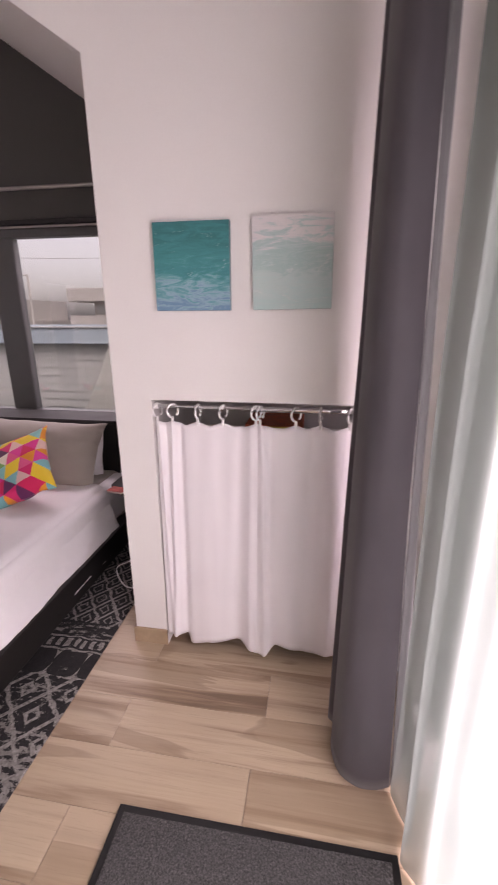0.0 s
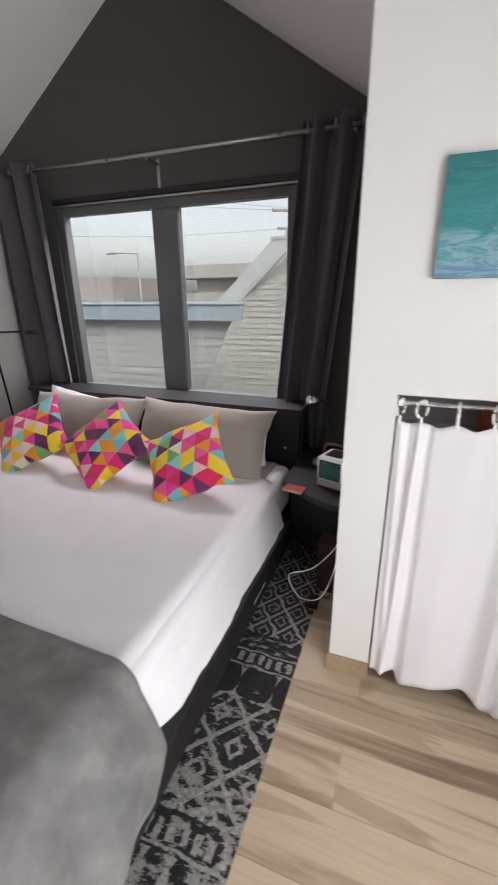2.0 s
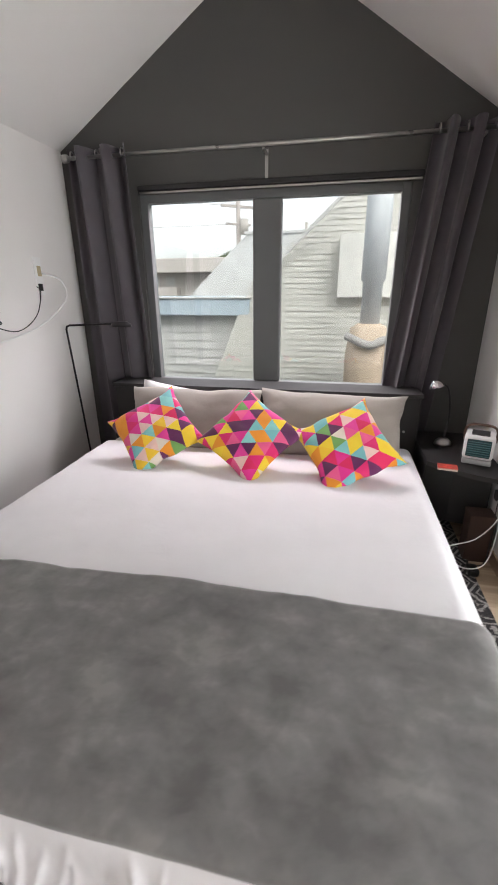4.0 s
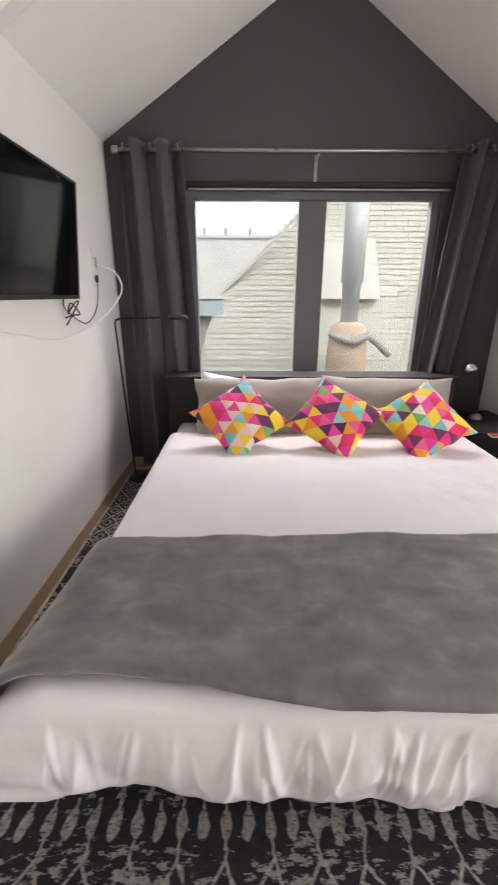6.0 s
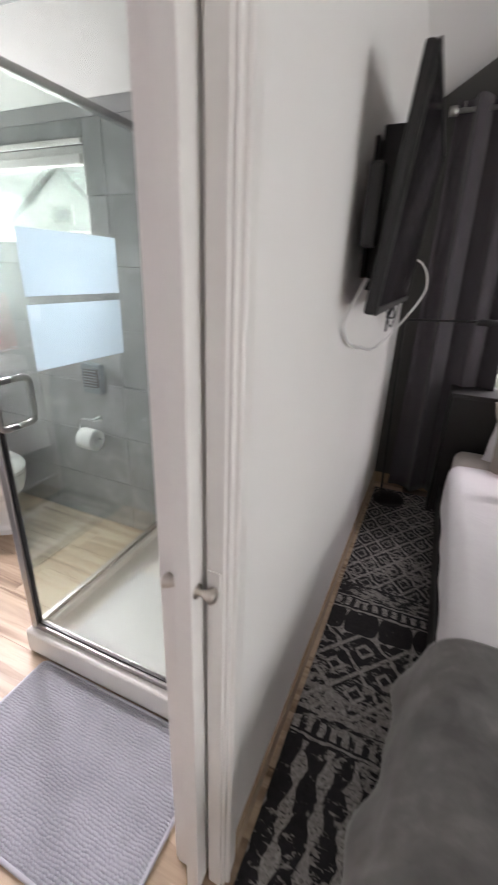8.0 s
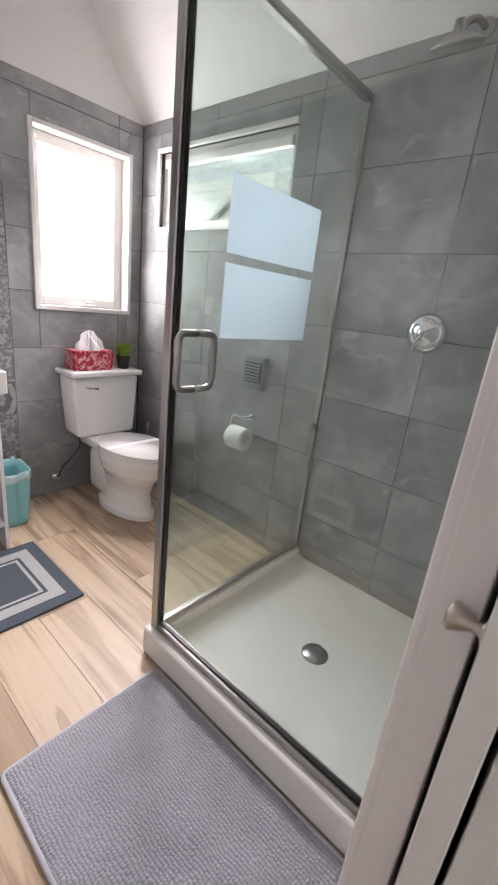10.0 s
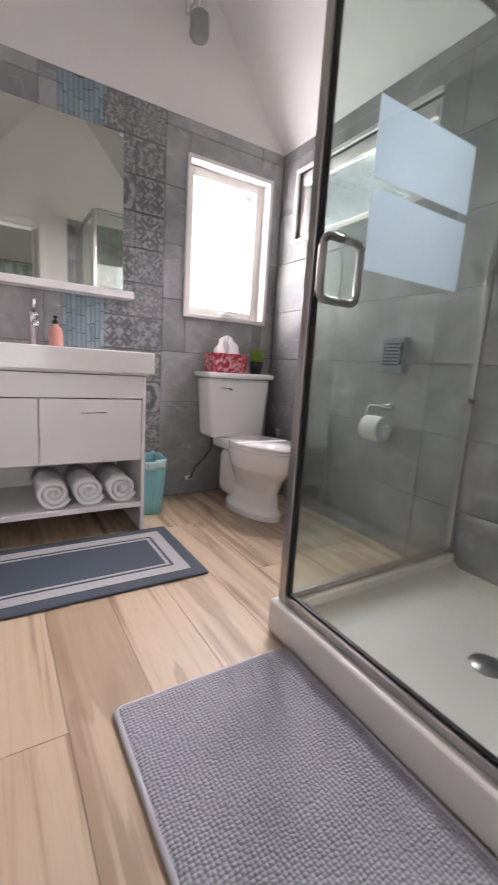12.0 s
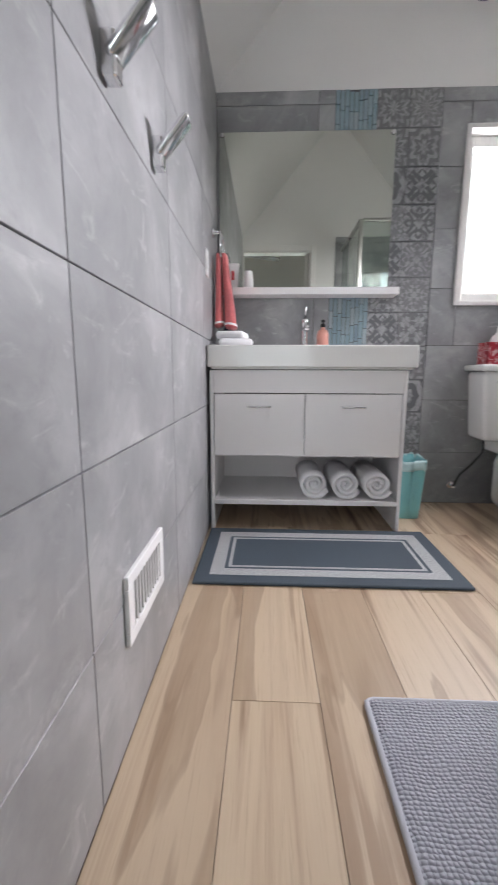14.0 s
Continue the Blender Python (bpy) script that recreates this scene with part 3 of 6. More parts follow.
# ---- the plan, in metres ----
TVX, BATHX = -4.15, -4.29          # the two faces of the wall between bedroom and bathroom
GABY = 3.15                        # bedroom gable wall
ALX = -0.93                        # alcove's other side wall
FRY = 1.69                         # front plane of the niche wall
EAST, SOUTH = 0.45, -2.70
EAVE, EAVEW, APEX, MID = 2.58, 2.63, 3.67, -2.54
WESTX, BN, BS = -6.85, 1.645, -0.45  # bathroom: vanity wall, window wall, long tiled wall
TILETOP, BAPEX, BMID = 2.35, 3.60, 0.60
TOP = 3.80
DOOR0, DOOR1, DOORH = -0.45, 0.325, 2.20

# ---- structure ----
floor = part("floor", box(-7.0, 0.6, SOUTH - 0.1, 3.3, -0.16, -0.012), M_GROUT)
tagged(floor, "pale maple-look plank floor with brown streaks", "floor", kind="structure")

gab = boxes((-4.15, -3.54, GABY, GABY + 0.15, 0, EAVE), (-1.535, ALX, GABY, GABY + 0.15, 0, EAVE),
            (-3.54, -1.535, GABY, GABY + 0.15, 0, 0.84), (-3.54, -1.535, GABY, GABY + 0.15, 2.32, EAVE))
me = bpy.data.meshes.new("t")
prism([(-4.15, EAVE), (ALX, EAVE), (MID, APEX), (-4.15, EAVEW)], "y", GABY, GABY + 0.15).to_mesh(me)
gab.from_mesh(me)
wall_gable = part("wall_gable", gab, M_DARKWALL)
tagged(wall_gable, "charcoal painted gable wall with a wide window", "wall", kind="structure")

west = boxes((BATHX, TVX, 1.12, GABY + 0.15, 0, TOP), (BATHX, TVX, SOUTH, DOOR0 - 0.10, 0, TOP), (BATHX, TVX, DOOR0 - 0.10, 1.12, DOORH, TOP),
             (-4.187, TVX, DOOR1 + 0.012, 1.12, 0, DOORH), (BATHX, -4.243, DOOR1 + 0.012, 1.12, 0, DOORH), (BATHX, TVX, DOOR0 - 0.1, DOOR0, 0, DOORH))
wall_west = part("wall_west", west, M_WHITE)
tagged(wall_west, "white painted wall with a pocket-door opening", "wall", kind="structure")

alc = boxes((ALX, -0.757, FRY, GABY + 0.15, 0, TOP), (-0.757, EAST, FRY, FRY + 0.12, 1.318, TOP), (0.33, EAST, FRY, FRY + 0.12, 0, 1.318),
            (-0.757, EAST, 2.45, 2.55, 0, 1.5), (-0.757, EAST, FRY + 0.12, 2.45, 1.44, 1.5))
wall_niche = part("wall_niche", alc, M_WHITE)
tagged(wall_niche, "white painted wall with a low storage niche", "wall", kind="structure")

front = prism([(TVX, EAVEW), (MID, APEX), (ALX, EAVE), (ALX, TOP), (TVX, TOP)], "y", FRY, FRY + 0.08)
tagged(part("wall_above_alcove", front, M_WHITE), "white wall above the sleeping alcove", "wall", kind="structure")

slope = bmesh.new()
for xw, ev in ((TVX, EAVEW), (ALX, EAVE)):
    me = bpy.data.meshes.new("t")
    prism([(xw, ev), (MID, APEX), (MID, APEX + 0.12), (xw, ev + 0.12)], "y", FRY + 0.082, GABY).to_mesh(me)
    slope.from_mesh(me)
tagged(part("ceiling_alcove", slope, M_CEIL), "white sloping ceiling over the bed", "ceiling", kind="structure")
# unseen: flat ceiling added to close the main room
tagged(part("ceiling_main", box(BATHX, 0.6, SOUTH - 0.1, FRY + 0.1, TOP, TOP + 0.1), M_CEIL), "white painted ceiling", "ceiling", kind="structure")

east = boxes((EAST, 0.6, SOUTH, -1.50, 0, TOP), (EAST, 0.6, 1.12, 2.55, 0, TOP), (EAST, 0.6, -1.50, 1.12, 2.32, TOP))
tagged(part("wall_east", east, M_WHITE), "white wall round the glazed entrance", "wall", kind="structure")
# unseen: plain rear wall added to close the room against outside light
south = box(BATHX, 0.6, SOUTH - 0.12, SOUTH, 0, TOP)
tagged(part("wall_south", south, M_WHITE), "white painted rear wall", "wall", kind="structure")

# bathroom shell; tiles stand 9 mm proud of it
TB = 0.009
bw = boxes((WESTX - 0.16, WESTX - TB, BS - 0.1, 0.955, 0, TILETOP), (WESTX - 0.16, WESTX - TB, 1.545, BN + 0.15, 0, TILETOP),
           (WESTX - 0.16, WESTX - TB, 0.955, 1.545, 0, 1.225), (WESTX - 0.16, WESTX - TB, 0.955, 1.545, 2.145, TILETOP))
me = bpy.data.meshes.new("t")
prism([(BS - 0.1, TILETOP), (BN + 0.15, TILETOP), (BN + 0.15, TILETOP + 0.1), (BMID, BAPEX + 0.1), (BS - 0.1, TILETOP + 0.1)], "x", WESTX - 0.16, WESTX - 0.004).to_mesh(me)
bw.from_mesh(me)
wall_vanity = part("wall_bath_west", bw, M_WHITE)
tagged(wall_vanity, "grey tiled bathroom wall with patterned tile band, white gable above", "wall", kind="structure")
W2 = (-6.66, -5.62, 1.76, 2.18)
bn = boxes((WESTX, W2[0], BN + TB, BN + 0.15, 0, TILETOP), (W2[1], BATHX, BN + TB, BN + 0.15, 0, TILETOP),
           (W2[0], W2[1], BN + TB, BN + 0.15, 0, W2[2]), (W2[0], W2[1], BN + TB, BN + 0.15, W2[3], TILETOP))
wall_bn = part("wall_bath_north", bn, M_WHITE)
tagged(wall_bn, "grey tiled bathroom wall with a high window", "wall", kind="structure")
wall_bs = part("wall_bath_south", box(WESTX, BATHX, BS - 0.12, BS - TB, 0, TILETOP), M_WHITE)
tagged(wall_bs, "long grey stone-look tiled bathroom wall", "wall", kind="structure")
bc = bmesh.new()
for yw in (BS, BN):
    me = bpy.data.meshes.new("t")
    e = 0.1 if yw > 0 else -0.1
    prism([(yw, TILETOP), (BMID, BAPEX), (BMID, BAPEX + 0.1), (yw + e, TILETOP + 0.1), (yw + e, TILETOP)], "x", WESTX - 0.004, BATHX).to_mesh(me)
    bc.from_mesh(me)
tagged(part("ceiling_bathroom", bc, M_CEIL), "white steep vaulted bathroom ceiling", "ceiling", kind="structure")

# skirting
sk = boxes((TVX, TVX + 0.012, DOOR1 + 0.085, GABY - 0.012, 0, 0.09), (TVX, ALX, GABY - 0.012, GABY, 0, 0.09), (ALX - 0.012, ALX, FRY - 0.012, GABY - 0.012, 0, 0.09),
           (ALX, -0.757, FRY - 0.012, FRY, 0, 0.09), bevel=0.003)
tagged(part("baseboard", sk, M_BASE), "oak-look tile skirting", "baseboard", kind="structure")


# ---- doors and windows ----
def window_unit(name, label, axis, face, lo, hi, z0, z1, bars, out, frame_w, frame_d, mat_frame, screen=None):
    """A window in a wall: frame members, bars at the given places, panes; out is +1 or -1, the way outdoors."""
    w = thing(name, (0, 0, 0), label, "window", kind="structure")

    def bx(a0, a1, d0, d1, b0, b1, bv=0.004):
        d0, d1 = sorted((face + out * d0, face + out * d1))
        return box(a0, a1, d0, d1, b0, b1, bv) if axis == "y" else box(d0, d1, a0, a1, b0, b1, bv)

    part("window_frame", bx(lo, lo + frame_w, 0.03, 0.03 + frame_d, z0, z1), mat_frame, w)
    part("window_frame", bx(hi - frame_w, hi, 0.03, 0.03 + frame_d, z0, z1), mat_frame, w)
    part("window_frame", bx(lo + frame_w, hi - frame_w, 0.03, 0.03 + frame_d, z1 - frame_w, z1), mat_frame, w)
    part("window_frame", bx(lo + frame_w, hi - frame_w, 0.03, 0.03 + frame_d, z0, z0 + frame_w), mat_frame, w)
    edges = [lo + frame_w, *[e for b in bars for e in b], hi - frame_w]
    for b0, b1 in bars:
        part("mullion", bx(b0, b1, 0.03, 0.03 + frame_d, z0 + frame_w, z1 - frame_w, 0.012), mat_frame, w)
    for a0, a1 in zip(edges[::2], edges[1::2]):
        p = part("pane", bx(a0, a1, 0.03 + frame_d * 0.6, 0.036 + frame_d * 0.6, z0 + frame_w, z1 - frame_w, 0), M_GLASS, w)
        p.visible_shadow = False
        # optional added film behind the pane, veils the outdoors
        if screen:
            s = part("screen", bx(a0, a1, 0.05 + frame_d * 0.7, 0.051 + frame_d * 0.7, z0 + frame_w, z1 - frame_w, 0), screen, w, "thin film added to veil the view")
            s.visible_shadow = False
    return w, bx


w1, bx = window_unit("window_1", "wide two-light window with grey frame and an added tint film", "y", GABY, -3.54, -1.535, 0.84, 2.32, [(-2.65, -2.43)], 1, 0.06, 0.08, M_FRAME, M_VIEWTINT)
part("window_sill", box(-3.48, -1.595, GABY - 0.02, GABY + 0.032, 0.85, 0.885, 0.004), M_TRIM, w1, "white sill board")
part("blind_rail", box(-3.53, -1.47, GABY - 0.03, GABY - 0.001, 2.335, 2.372, 0.006), M_PLASTIC_BLACK, w1, "black headrail")
part("blind_rail", box(-3.52, -1.48, GABY - 0.022, GABY - 0.001, 2.315, 2.33, 0.004), M_STEEL, w1, "thin silver rail")

w2, bx = window_unit("window_2", "white framed bathroom window beside the toilet", "x", WESTX - 0.045, 0.960, 1.540, 1.230, 2.140, [], -1, 0.055, 0.06, M_TRIM, M_HAZE)
for a0, a1, b0, b1 in ((0.935, 0.96, 1.205, 2.165), (1.54, 1.565, 1.205, 2.165), (0.96, 1.54, 1.205, 1.23), (0.96, 1.54, 2.14, 2.165)):
    part("trim", box(WESTX - 0.005, WESTX + 0.012, a0, a1, b0, b1, 0.003), M_TRIM, w2)
for a0, a1, b0, b1 in ((0.956, 0.960, 1.226, 2.144), (1.540, 1.544, 1.226, 2.144), (0.960, 1.540, 1.226, 1.230), (0.960, 1.540, 2.140, 2.144)):
    part("reveal", box(WESTX - 0.15, WESTX - 0.006, a0, a1, b0, b1), M_TRIM, w2)
part("crank", box(WESTX - 0.012, WESTX + 0.03, 1.20, 1.30, 1.235, 1.252, 0.005), M_TRIM, w2, "white window crank")
part("crank", tube([(WESTX + 0.02, 1.235, 1.245), (WESTX + 0.035, 1.24, 1.265), (WESTX + 0.035, 1.275, 1.262)], 0.006, 8), M_TRIM, w2)

w3, bx = window_unit("window_3", "high white framed awning window above the paper holder", "y", BN, W2[0], W2[1], W2[2], W2[3], [], 1, 0.035, 0.06, M_TRIM)
for a0, a1, b0, b1 in ((W2[0] - 0.02, W2[0] + 0.005, W2[2] - 0.02, W2[3] + 0.02), (W2[0], W2[1], W2[2] - 0.02, W2[2] + 0.005), (W2[0], W2[1], W2[3] - 0.005, W2[3] + 0.02)):
    part("trim", box(a0, a1, BN - 0.012, BN + 0.005, b0, b1, 0.003), M_TRIM, w3)
part("shade_roll", box(W2[0] + 0.035, W2[1] - 0.035, BN + 0.01, BN + 0.045, W2[3] - 0.085, W2[3] - 0.036, 0.008), M_TRIM, w3, "rolled white shade")

w4, bx = window_unit("window_4", "glazed entrance door behind sheer curtains", "x", EAST, -1.50, 1.12, 0.02, 2.32, [(-0.25, -0.13)], 1, 0.09, 0.07, M_TRIM)

# pocket door between bedroom and bathroom, slid into the wall
pd = thing("door_1", (-4.215, 0.6, 0), "white pocket door slid open into the wall", "door", kind="structure")
part("door_leaf", box(-4.233, -4.197, 0.285, 1.05, 0.012, DOORH - 0.01, 0.002), M_TRIM, pd)
for sx in (-1, 1):
    fx = -4.215 + sx * 0.018
    m = Matrix.Rotation(radians(90 * sx), 4, "Y")
    part("door_knob", lathe([(0.0, 0.040), (0.012, 0.039), (0.0165, 0.034), (0.013, 0.024), (0.0065, 0.013), (0.008, 0.004), (0.015, 0.0015), (0.015, 0.0), (0.0, 0.0)], (fx, 0.308, 1.067), 20, m), M_NICKEL, pd, "small satin nickel pull knob", True)
for x0, x1 in ((-4.187, TVX), (BATHX, -4.243)):
    part("jamb", box(x0, x1, DOOR1, DOOR1 + 0.012, 0, DOORH, 0.002), M_TRIM, pd)
part("jamb", box(BATHX, TVX, DOOR0, DOOR0 + 0.012, 0, DOORH, 0.002), M_TRIM, pd)
part("jamb", box(BATHX, TVX, DOOR0 + 0.012, DOOR1, DOORH - 0.015, DOORH - 0.001, 0.002), M_TRIM, pd)
part("strike_plate", box(-4.182, -4.156, DOOR1 - 0.003, DOOR1 + 0.001, 1.03, 1.11, 0.001), M_TRIM, pd)
for face, s in ((TVX, 1), (BATHX, -1)):
    for y0, y1 in ((DOOR1 + 0.006, DOOR1 + 0.078), *(((DOOR0 - 0.065, DOOR0 + 0.006),) if s > 0 else ())):
        prof = [(0, 0), (0, 0.008), (0.010, 0.010), (0.012, 0.018), (0.016, 0.0205), (0.021, 0.020), (0.024, 0.016), (0.068, 0.012), (0.072, 0.009), (0.072, 0)]
        part("casing", prism([(face + s * d, y0 + a) for a, d in prof], "z", 0, DOORH + 0.06), M_TRIM, pd)
    part("casing", box(*sorted((face, face + s * 0.016)), DOOR0 + 0.007 if s > 0 else DOOR0 + 0.015, DOOR1 + 0.005, DOORH, DOORH + 0.06, 0.003), M_TRIM, pd)


# ---- bedroom ----
def fold(d, r):
    """Cloth past an edge: how far out and how far down, for d metres of cloth."""
    if d <= 0:
        return 0.0, 0.0
    if d < r * math.pi / 2:
        return r * math.sin(d / r), r * (1 - math.cos(d / r))
    return r, r + d - r * math.pi / 2


def past(a, b, x0, x1, y0, r):
    """Where cloth point (a, b) comes to lie round a slab's sides, foot and corners: x, y, drop, and the way outward."""
    ex, ey = max(x0 - a, a - x1, 0.0), max(y0 - b, 0.0)
    d = max(ex, ey)
    out, down = fold(d, r)
    th = math.atan2(ey, ex) if d > 0 else 0.0
    wx, wy = (math.cos(th) if ex > 0 else 0.0) * (-1 if a < x0 else 1), -math.sin(th) if ey > 0 else 0.0
    return min(max(a, x0), x1) + wx * out, max(b, y0) + wy * out, down, wx, wy


# creases of the sheet at the foot: place, width, height, slant, drop at which they start
crease_rng = random.Random(5)
CREASES = [(crease_rng.uniform(-3.85, -1.35), crease_rng.uniform(0.007, 0.016), crease_rng.uniform(0.006, 0.018), crease_rng.uniform(-0.3, 0.3), crease_rng.choice((0.05, 0.08, 0.12, 0.18))) for _ in range(74)]


def drape(x0, x1, y0, y1, z, left, right, foot, r=0.06, nu=90, nv=90, wave=0.012, tuck=0.0, thick=0.012, crease=0.004, freq=16.0):
    def fn(u, v):
        b = y0 - foot + v * (y1 - y0 + foot)
        rt = right * (1 + 0.22 * min(1.0, max(0.0, (b - 1.0) / 0.8))) if foot else right
        a = x0 - left + u * (x1 - x0 + left + rt)
        if foot:
            hang = foot - 0.13 * min(1.0, max(0.0, (-2.45 - a) / 0.9))
            b = y0 - hang + v * (y1 - y0 + hang)
        x, y, down, wx, wy = past(a, b, x0, x1, y0, r)
        h = max(0.0, down - r) / 0.4
        run = a + b
        if freq > 24:
            push = h * wave * (math.sin(run * freq) + 0.6)
        else:
            side = 0.35 if wy == 0 else 1.0
            push = side * (wave * min(1, h * 3) * (2.8 * wob(a * 4, b * 4, 4) + 1.2 * wob(a * 12 + 1.5 * down, b * 12, 8) + 0.45 * wob(a * 26 + 5 * down, b * 26, 2)) + 0.035 * math.sin(min(1, h) * math.pi)) - tuck * h
            if wy < 0:
                s = a + 0.25 * down * wob(a * 3, 2.0, 1)
                push += 0.8 * wave * min(1, h * 3) * (1 - 0.85 * min(1, h)) * (1 - abs(wob(s * 9, down * 2.0, 3)) * 3.2 + 0.6 * wob(s * 30, down * 5, 6))
                for at, width, high, slant, top in CREASES:
                    q = (a - at - slant * (down - 0.2)) / (width * (0.7 + 0.9 * down))
                    if abs(q) < 2.5 and down > top:
                        push += high * math.exp(-q * q) * min(1.0, (down - top) / 0.06) * min(1.0, max(0.0, (b - (y0 - hang)) / 0.07))
            if wx > 0:
                push += 0.13 * h * wx * min(1.0, max(0.25, (b - 0.85) / 0.25))
            if wx < 0:
                x -= 0.11 * min(1.0, down / 0.1) * max(0.0, 1 - (b - 0.2) / 1.0) ** 1.3
        zz = z - down + crease * (wob(a * 2.2, b * 5, 3, 1.6) + 0.6 * wob(a * 7, b * 4, 9, 1.7))
        if down > r:
            zz += (0.05 * abs(wob(a * 1.7, b * 1.7, 5)) + 0.004 * wob(a * 7, b * 7, 6)) * min(1, h * 1.3)
        return (x + wx * push, y + wy * push, zz)
    return sheet(fn, nu, nv, thick)


bed = thing("bed", (-2.5, 1.5, 0), "low black platform bed made up in white sheets", "bed")
frame_bm = boxes((-3.66, -3.60, 0.34, 2.76, 0.10, 0.27), (-1.40, -1.335, 0.34, 2.76, 0.10, 0.27), (-3.60, -1.40, 0.34, 0.40, 0.10, 0.27), (-3.60, -1.40, 0.40, 2.74, 0.18, 0.24), bevel=0.006)
part("bed_frame", frame_bm, M_BLACKWOOD, bed, "black-brown wooden frame")
for lx in (-3.60, -1.46):
    for ly in (0.40, 2.60):
        part("leg", box(lx, lx + 0.06, ly, ly + 0.06, 0.0, 0.14, 0.004), M_BLACKWOOD, bed)
part("mattress", box(-3.585, -1.405, 0.34, 2.72, 0.265, 0.555, 0.05, seg=3), M_SHEET, bed, "white mattress", True)
hb = part("headboard", box(-3.70, -1.37, 2.76, 2.80, 0.05, 0.905, 0.004), M_BLACKWOOD, bed, "black-brown storage headboard")
part("headboard_top", box(-3.715, -1.355, 2.745, 3.02, 0.905, 0.935, 0.004), M_BLACKWOOD, hb)
for hx in (-3.715, -1.395):
    part("headboard_side", box(hx, hx + 0.04, 2.802, 3.02, 0.0, 0.904, 0.003), M_BLACKWOOD, hb)
part("knob", lathe([(0, 0.016), (0.009, 0.014), (0.006, 0.0)], (-1.46, 2.76, 0.66), 12, Matrix.Rotation(radians(90), 4, "X")), M_STEEL, hb, "small metal stud")
part("bed_sheet", drape(-3.56, -1.52, 2.25, 2.70, 0.563, 0.30, 0.42, 0.0, r=0.06, nu=80, nv=24, wave=0.02, thick=0.006, freq=26), M_TAUPE, bed, "taupe fitted sheet", True)
part("top_sheet", drape(-3.585, -1.50, 0.275, 2.40, 0.578, 0.36, 0.38, 0.46, r=0.07, nu=480, nv=150, wave=0.012, tuck=0.03, thick=0.010, crease=0.004, freq=21), M_SHEET, bed, "smooth white top sheet hanging at the foot", True)


def throw_surface(u, v):
    x0, x1, y0, y1, r = -3.60, -1.495, 0.262, 0.945, 0.10
    left, right, foot = 0.36, 0.41, 0.115
    a = x0 - left + u * (x1 - x0 + left + right)
    back = min(1.0, max(0.0, (-2.75 - a) / 0.7))
    bend = (0.085 * back * back * (3 - 2 * back) + 0.03) * (1 - v) + 0.012 * math.sin(a * 2.1) * v
    b = y0 - foot + v * (y1 - y0 + foot) + bend
    x, y, down, wx, wy = past(a, b, x0, x1, y0, r)
    h = max(0.0, down - r) / 0.4
    push = h * (0.14 + 0.05 * math.sin((a + b) * 12) + 0.028 * math.sin((a + b) * 25 + 1)) + 0.03 * math.sin(min(1, h * 1.4) * math.pi)
    if wx < 0:
        push *= 0.6
    x, y = x + wx * push, y + wy * push * 0.6 + abs(wx) * 0.10 * h * (0.5 - v)
    if wx < 0:
        x -= 0.105 * min(1.0, down / 0.1) * max(0.0, 1 - (b - 0.2) / 1.0) ** 1.3
    roll = 0.018 * math.exp(-((v - 0.03) / 0.05) ** 2)
    z = 0.611 - down + 0.012 * wob(a * 2.5, b * 4, 7) + 0.007 * wob(a * 6, b * 9, 2) + 0.004 * wob(a * 14, b * 16, 3) + roll
    return (x, y, z)


part("throw", sheet(throw_surface, 130, 70, 0.012), M_THROW, tagged(new("blanket"), "grey velvet throw laid across the foot of the bed", "blanket"), "", True)


def pillow_mesh(w, h, t, mat, name, pinch=0.07, seed=0.0, n=26):
    bm = bmesh.new()
    for side in (1, -1):
        g = []
        for i in range(n + 1):
            row = []
            for j in range(n + 1):
                u, v = 2 * i / n - 1, 2 * j / n - 1
                x = w / 2 * u * (1 - pinch * (1 - v * v) * abs(u) ** 2)
                z = h / 2 * v * (1 - pinch * (1 - u * u) * abs(v) ** 2)
                d = t / 2 * max(0.0, (1 - u * u) * (1 - v * v)) ** 0.42
                d *= 1 + 0.16 * wob(u * 1.6, v * 1.6, seed + side)
                d += 0.006 * wob(u * 5, v * 5, seed)
                x += w * 0.016 * wob(v * 2.2, u, seed + 5)
                z += h * 0.035 * wob(u * 2.6, v, seed + 7)
                row.append(bm.verts.new((x, -side * d, z)))
            g.append(row)
        for i in range(n):
            for j in range(n):
                bm.faces.new((g[i][j], g[i + 1][j], g[i + 1][j + 1], g[i][j + 1]))
    bmesh.ops.remove_doubles(bm, verts=bm.verts, dist=0.0009)
    me = mesh_of(bm, mat, name)
    for p in me.polygons:
        p.use_smooth = True
    return me


for i, (x, y, z, rx, ry, rz) in enumerate(((-2.97, 2.53, 0.735, -31, 0, 2), (-1.99, 2.51, 0.745, -30, 1.0, -2))):
    ob = new("pillow", pillow_mesh(1.0, 0.49, 0.26, M_TAUPE, "pillow", 0.075, i * 3.1))
    ob.matrix_basis = pose(x, y, z, rx, ry, rz)
    tagged(ob, "plump taupe pillow leaning on the headboard", "pillow", "bed pillows")
for i, (x, y, z, rx, ry, rz) in enumerate(((-3.03, 2.665, 0.69, -14, 8, 0), (-1.98, 2.66, 0.66, -14, -2, 0))):
    ob = new("pillow", pillow_mesh(0.86, 0.48, 0.16, M_SHEET, "pillow", 0.05, 9 + i * 2.3))
    ob.matrix_basis = pose(x, y, z, rx, ry, rz)
    tagged(ob, "white pillow tucked behind the taupe ones", "pillow", "bed pillows")
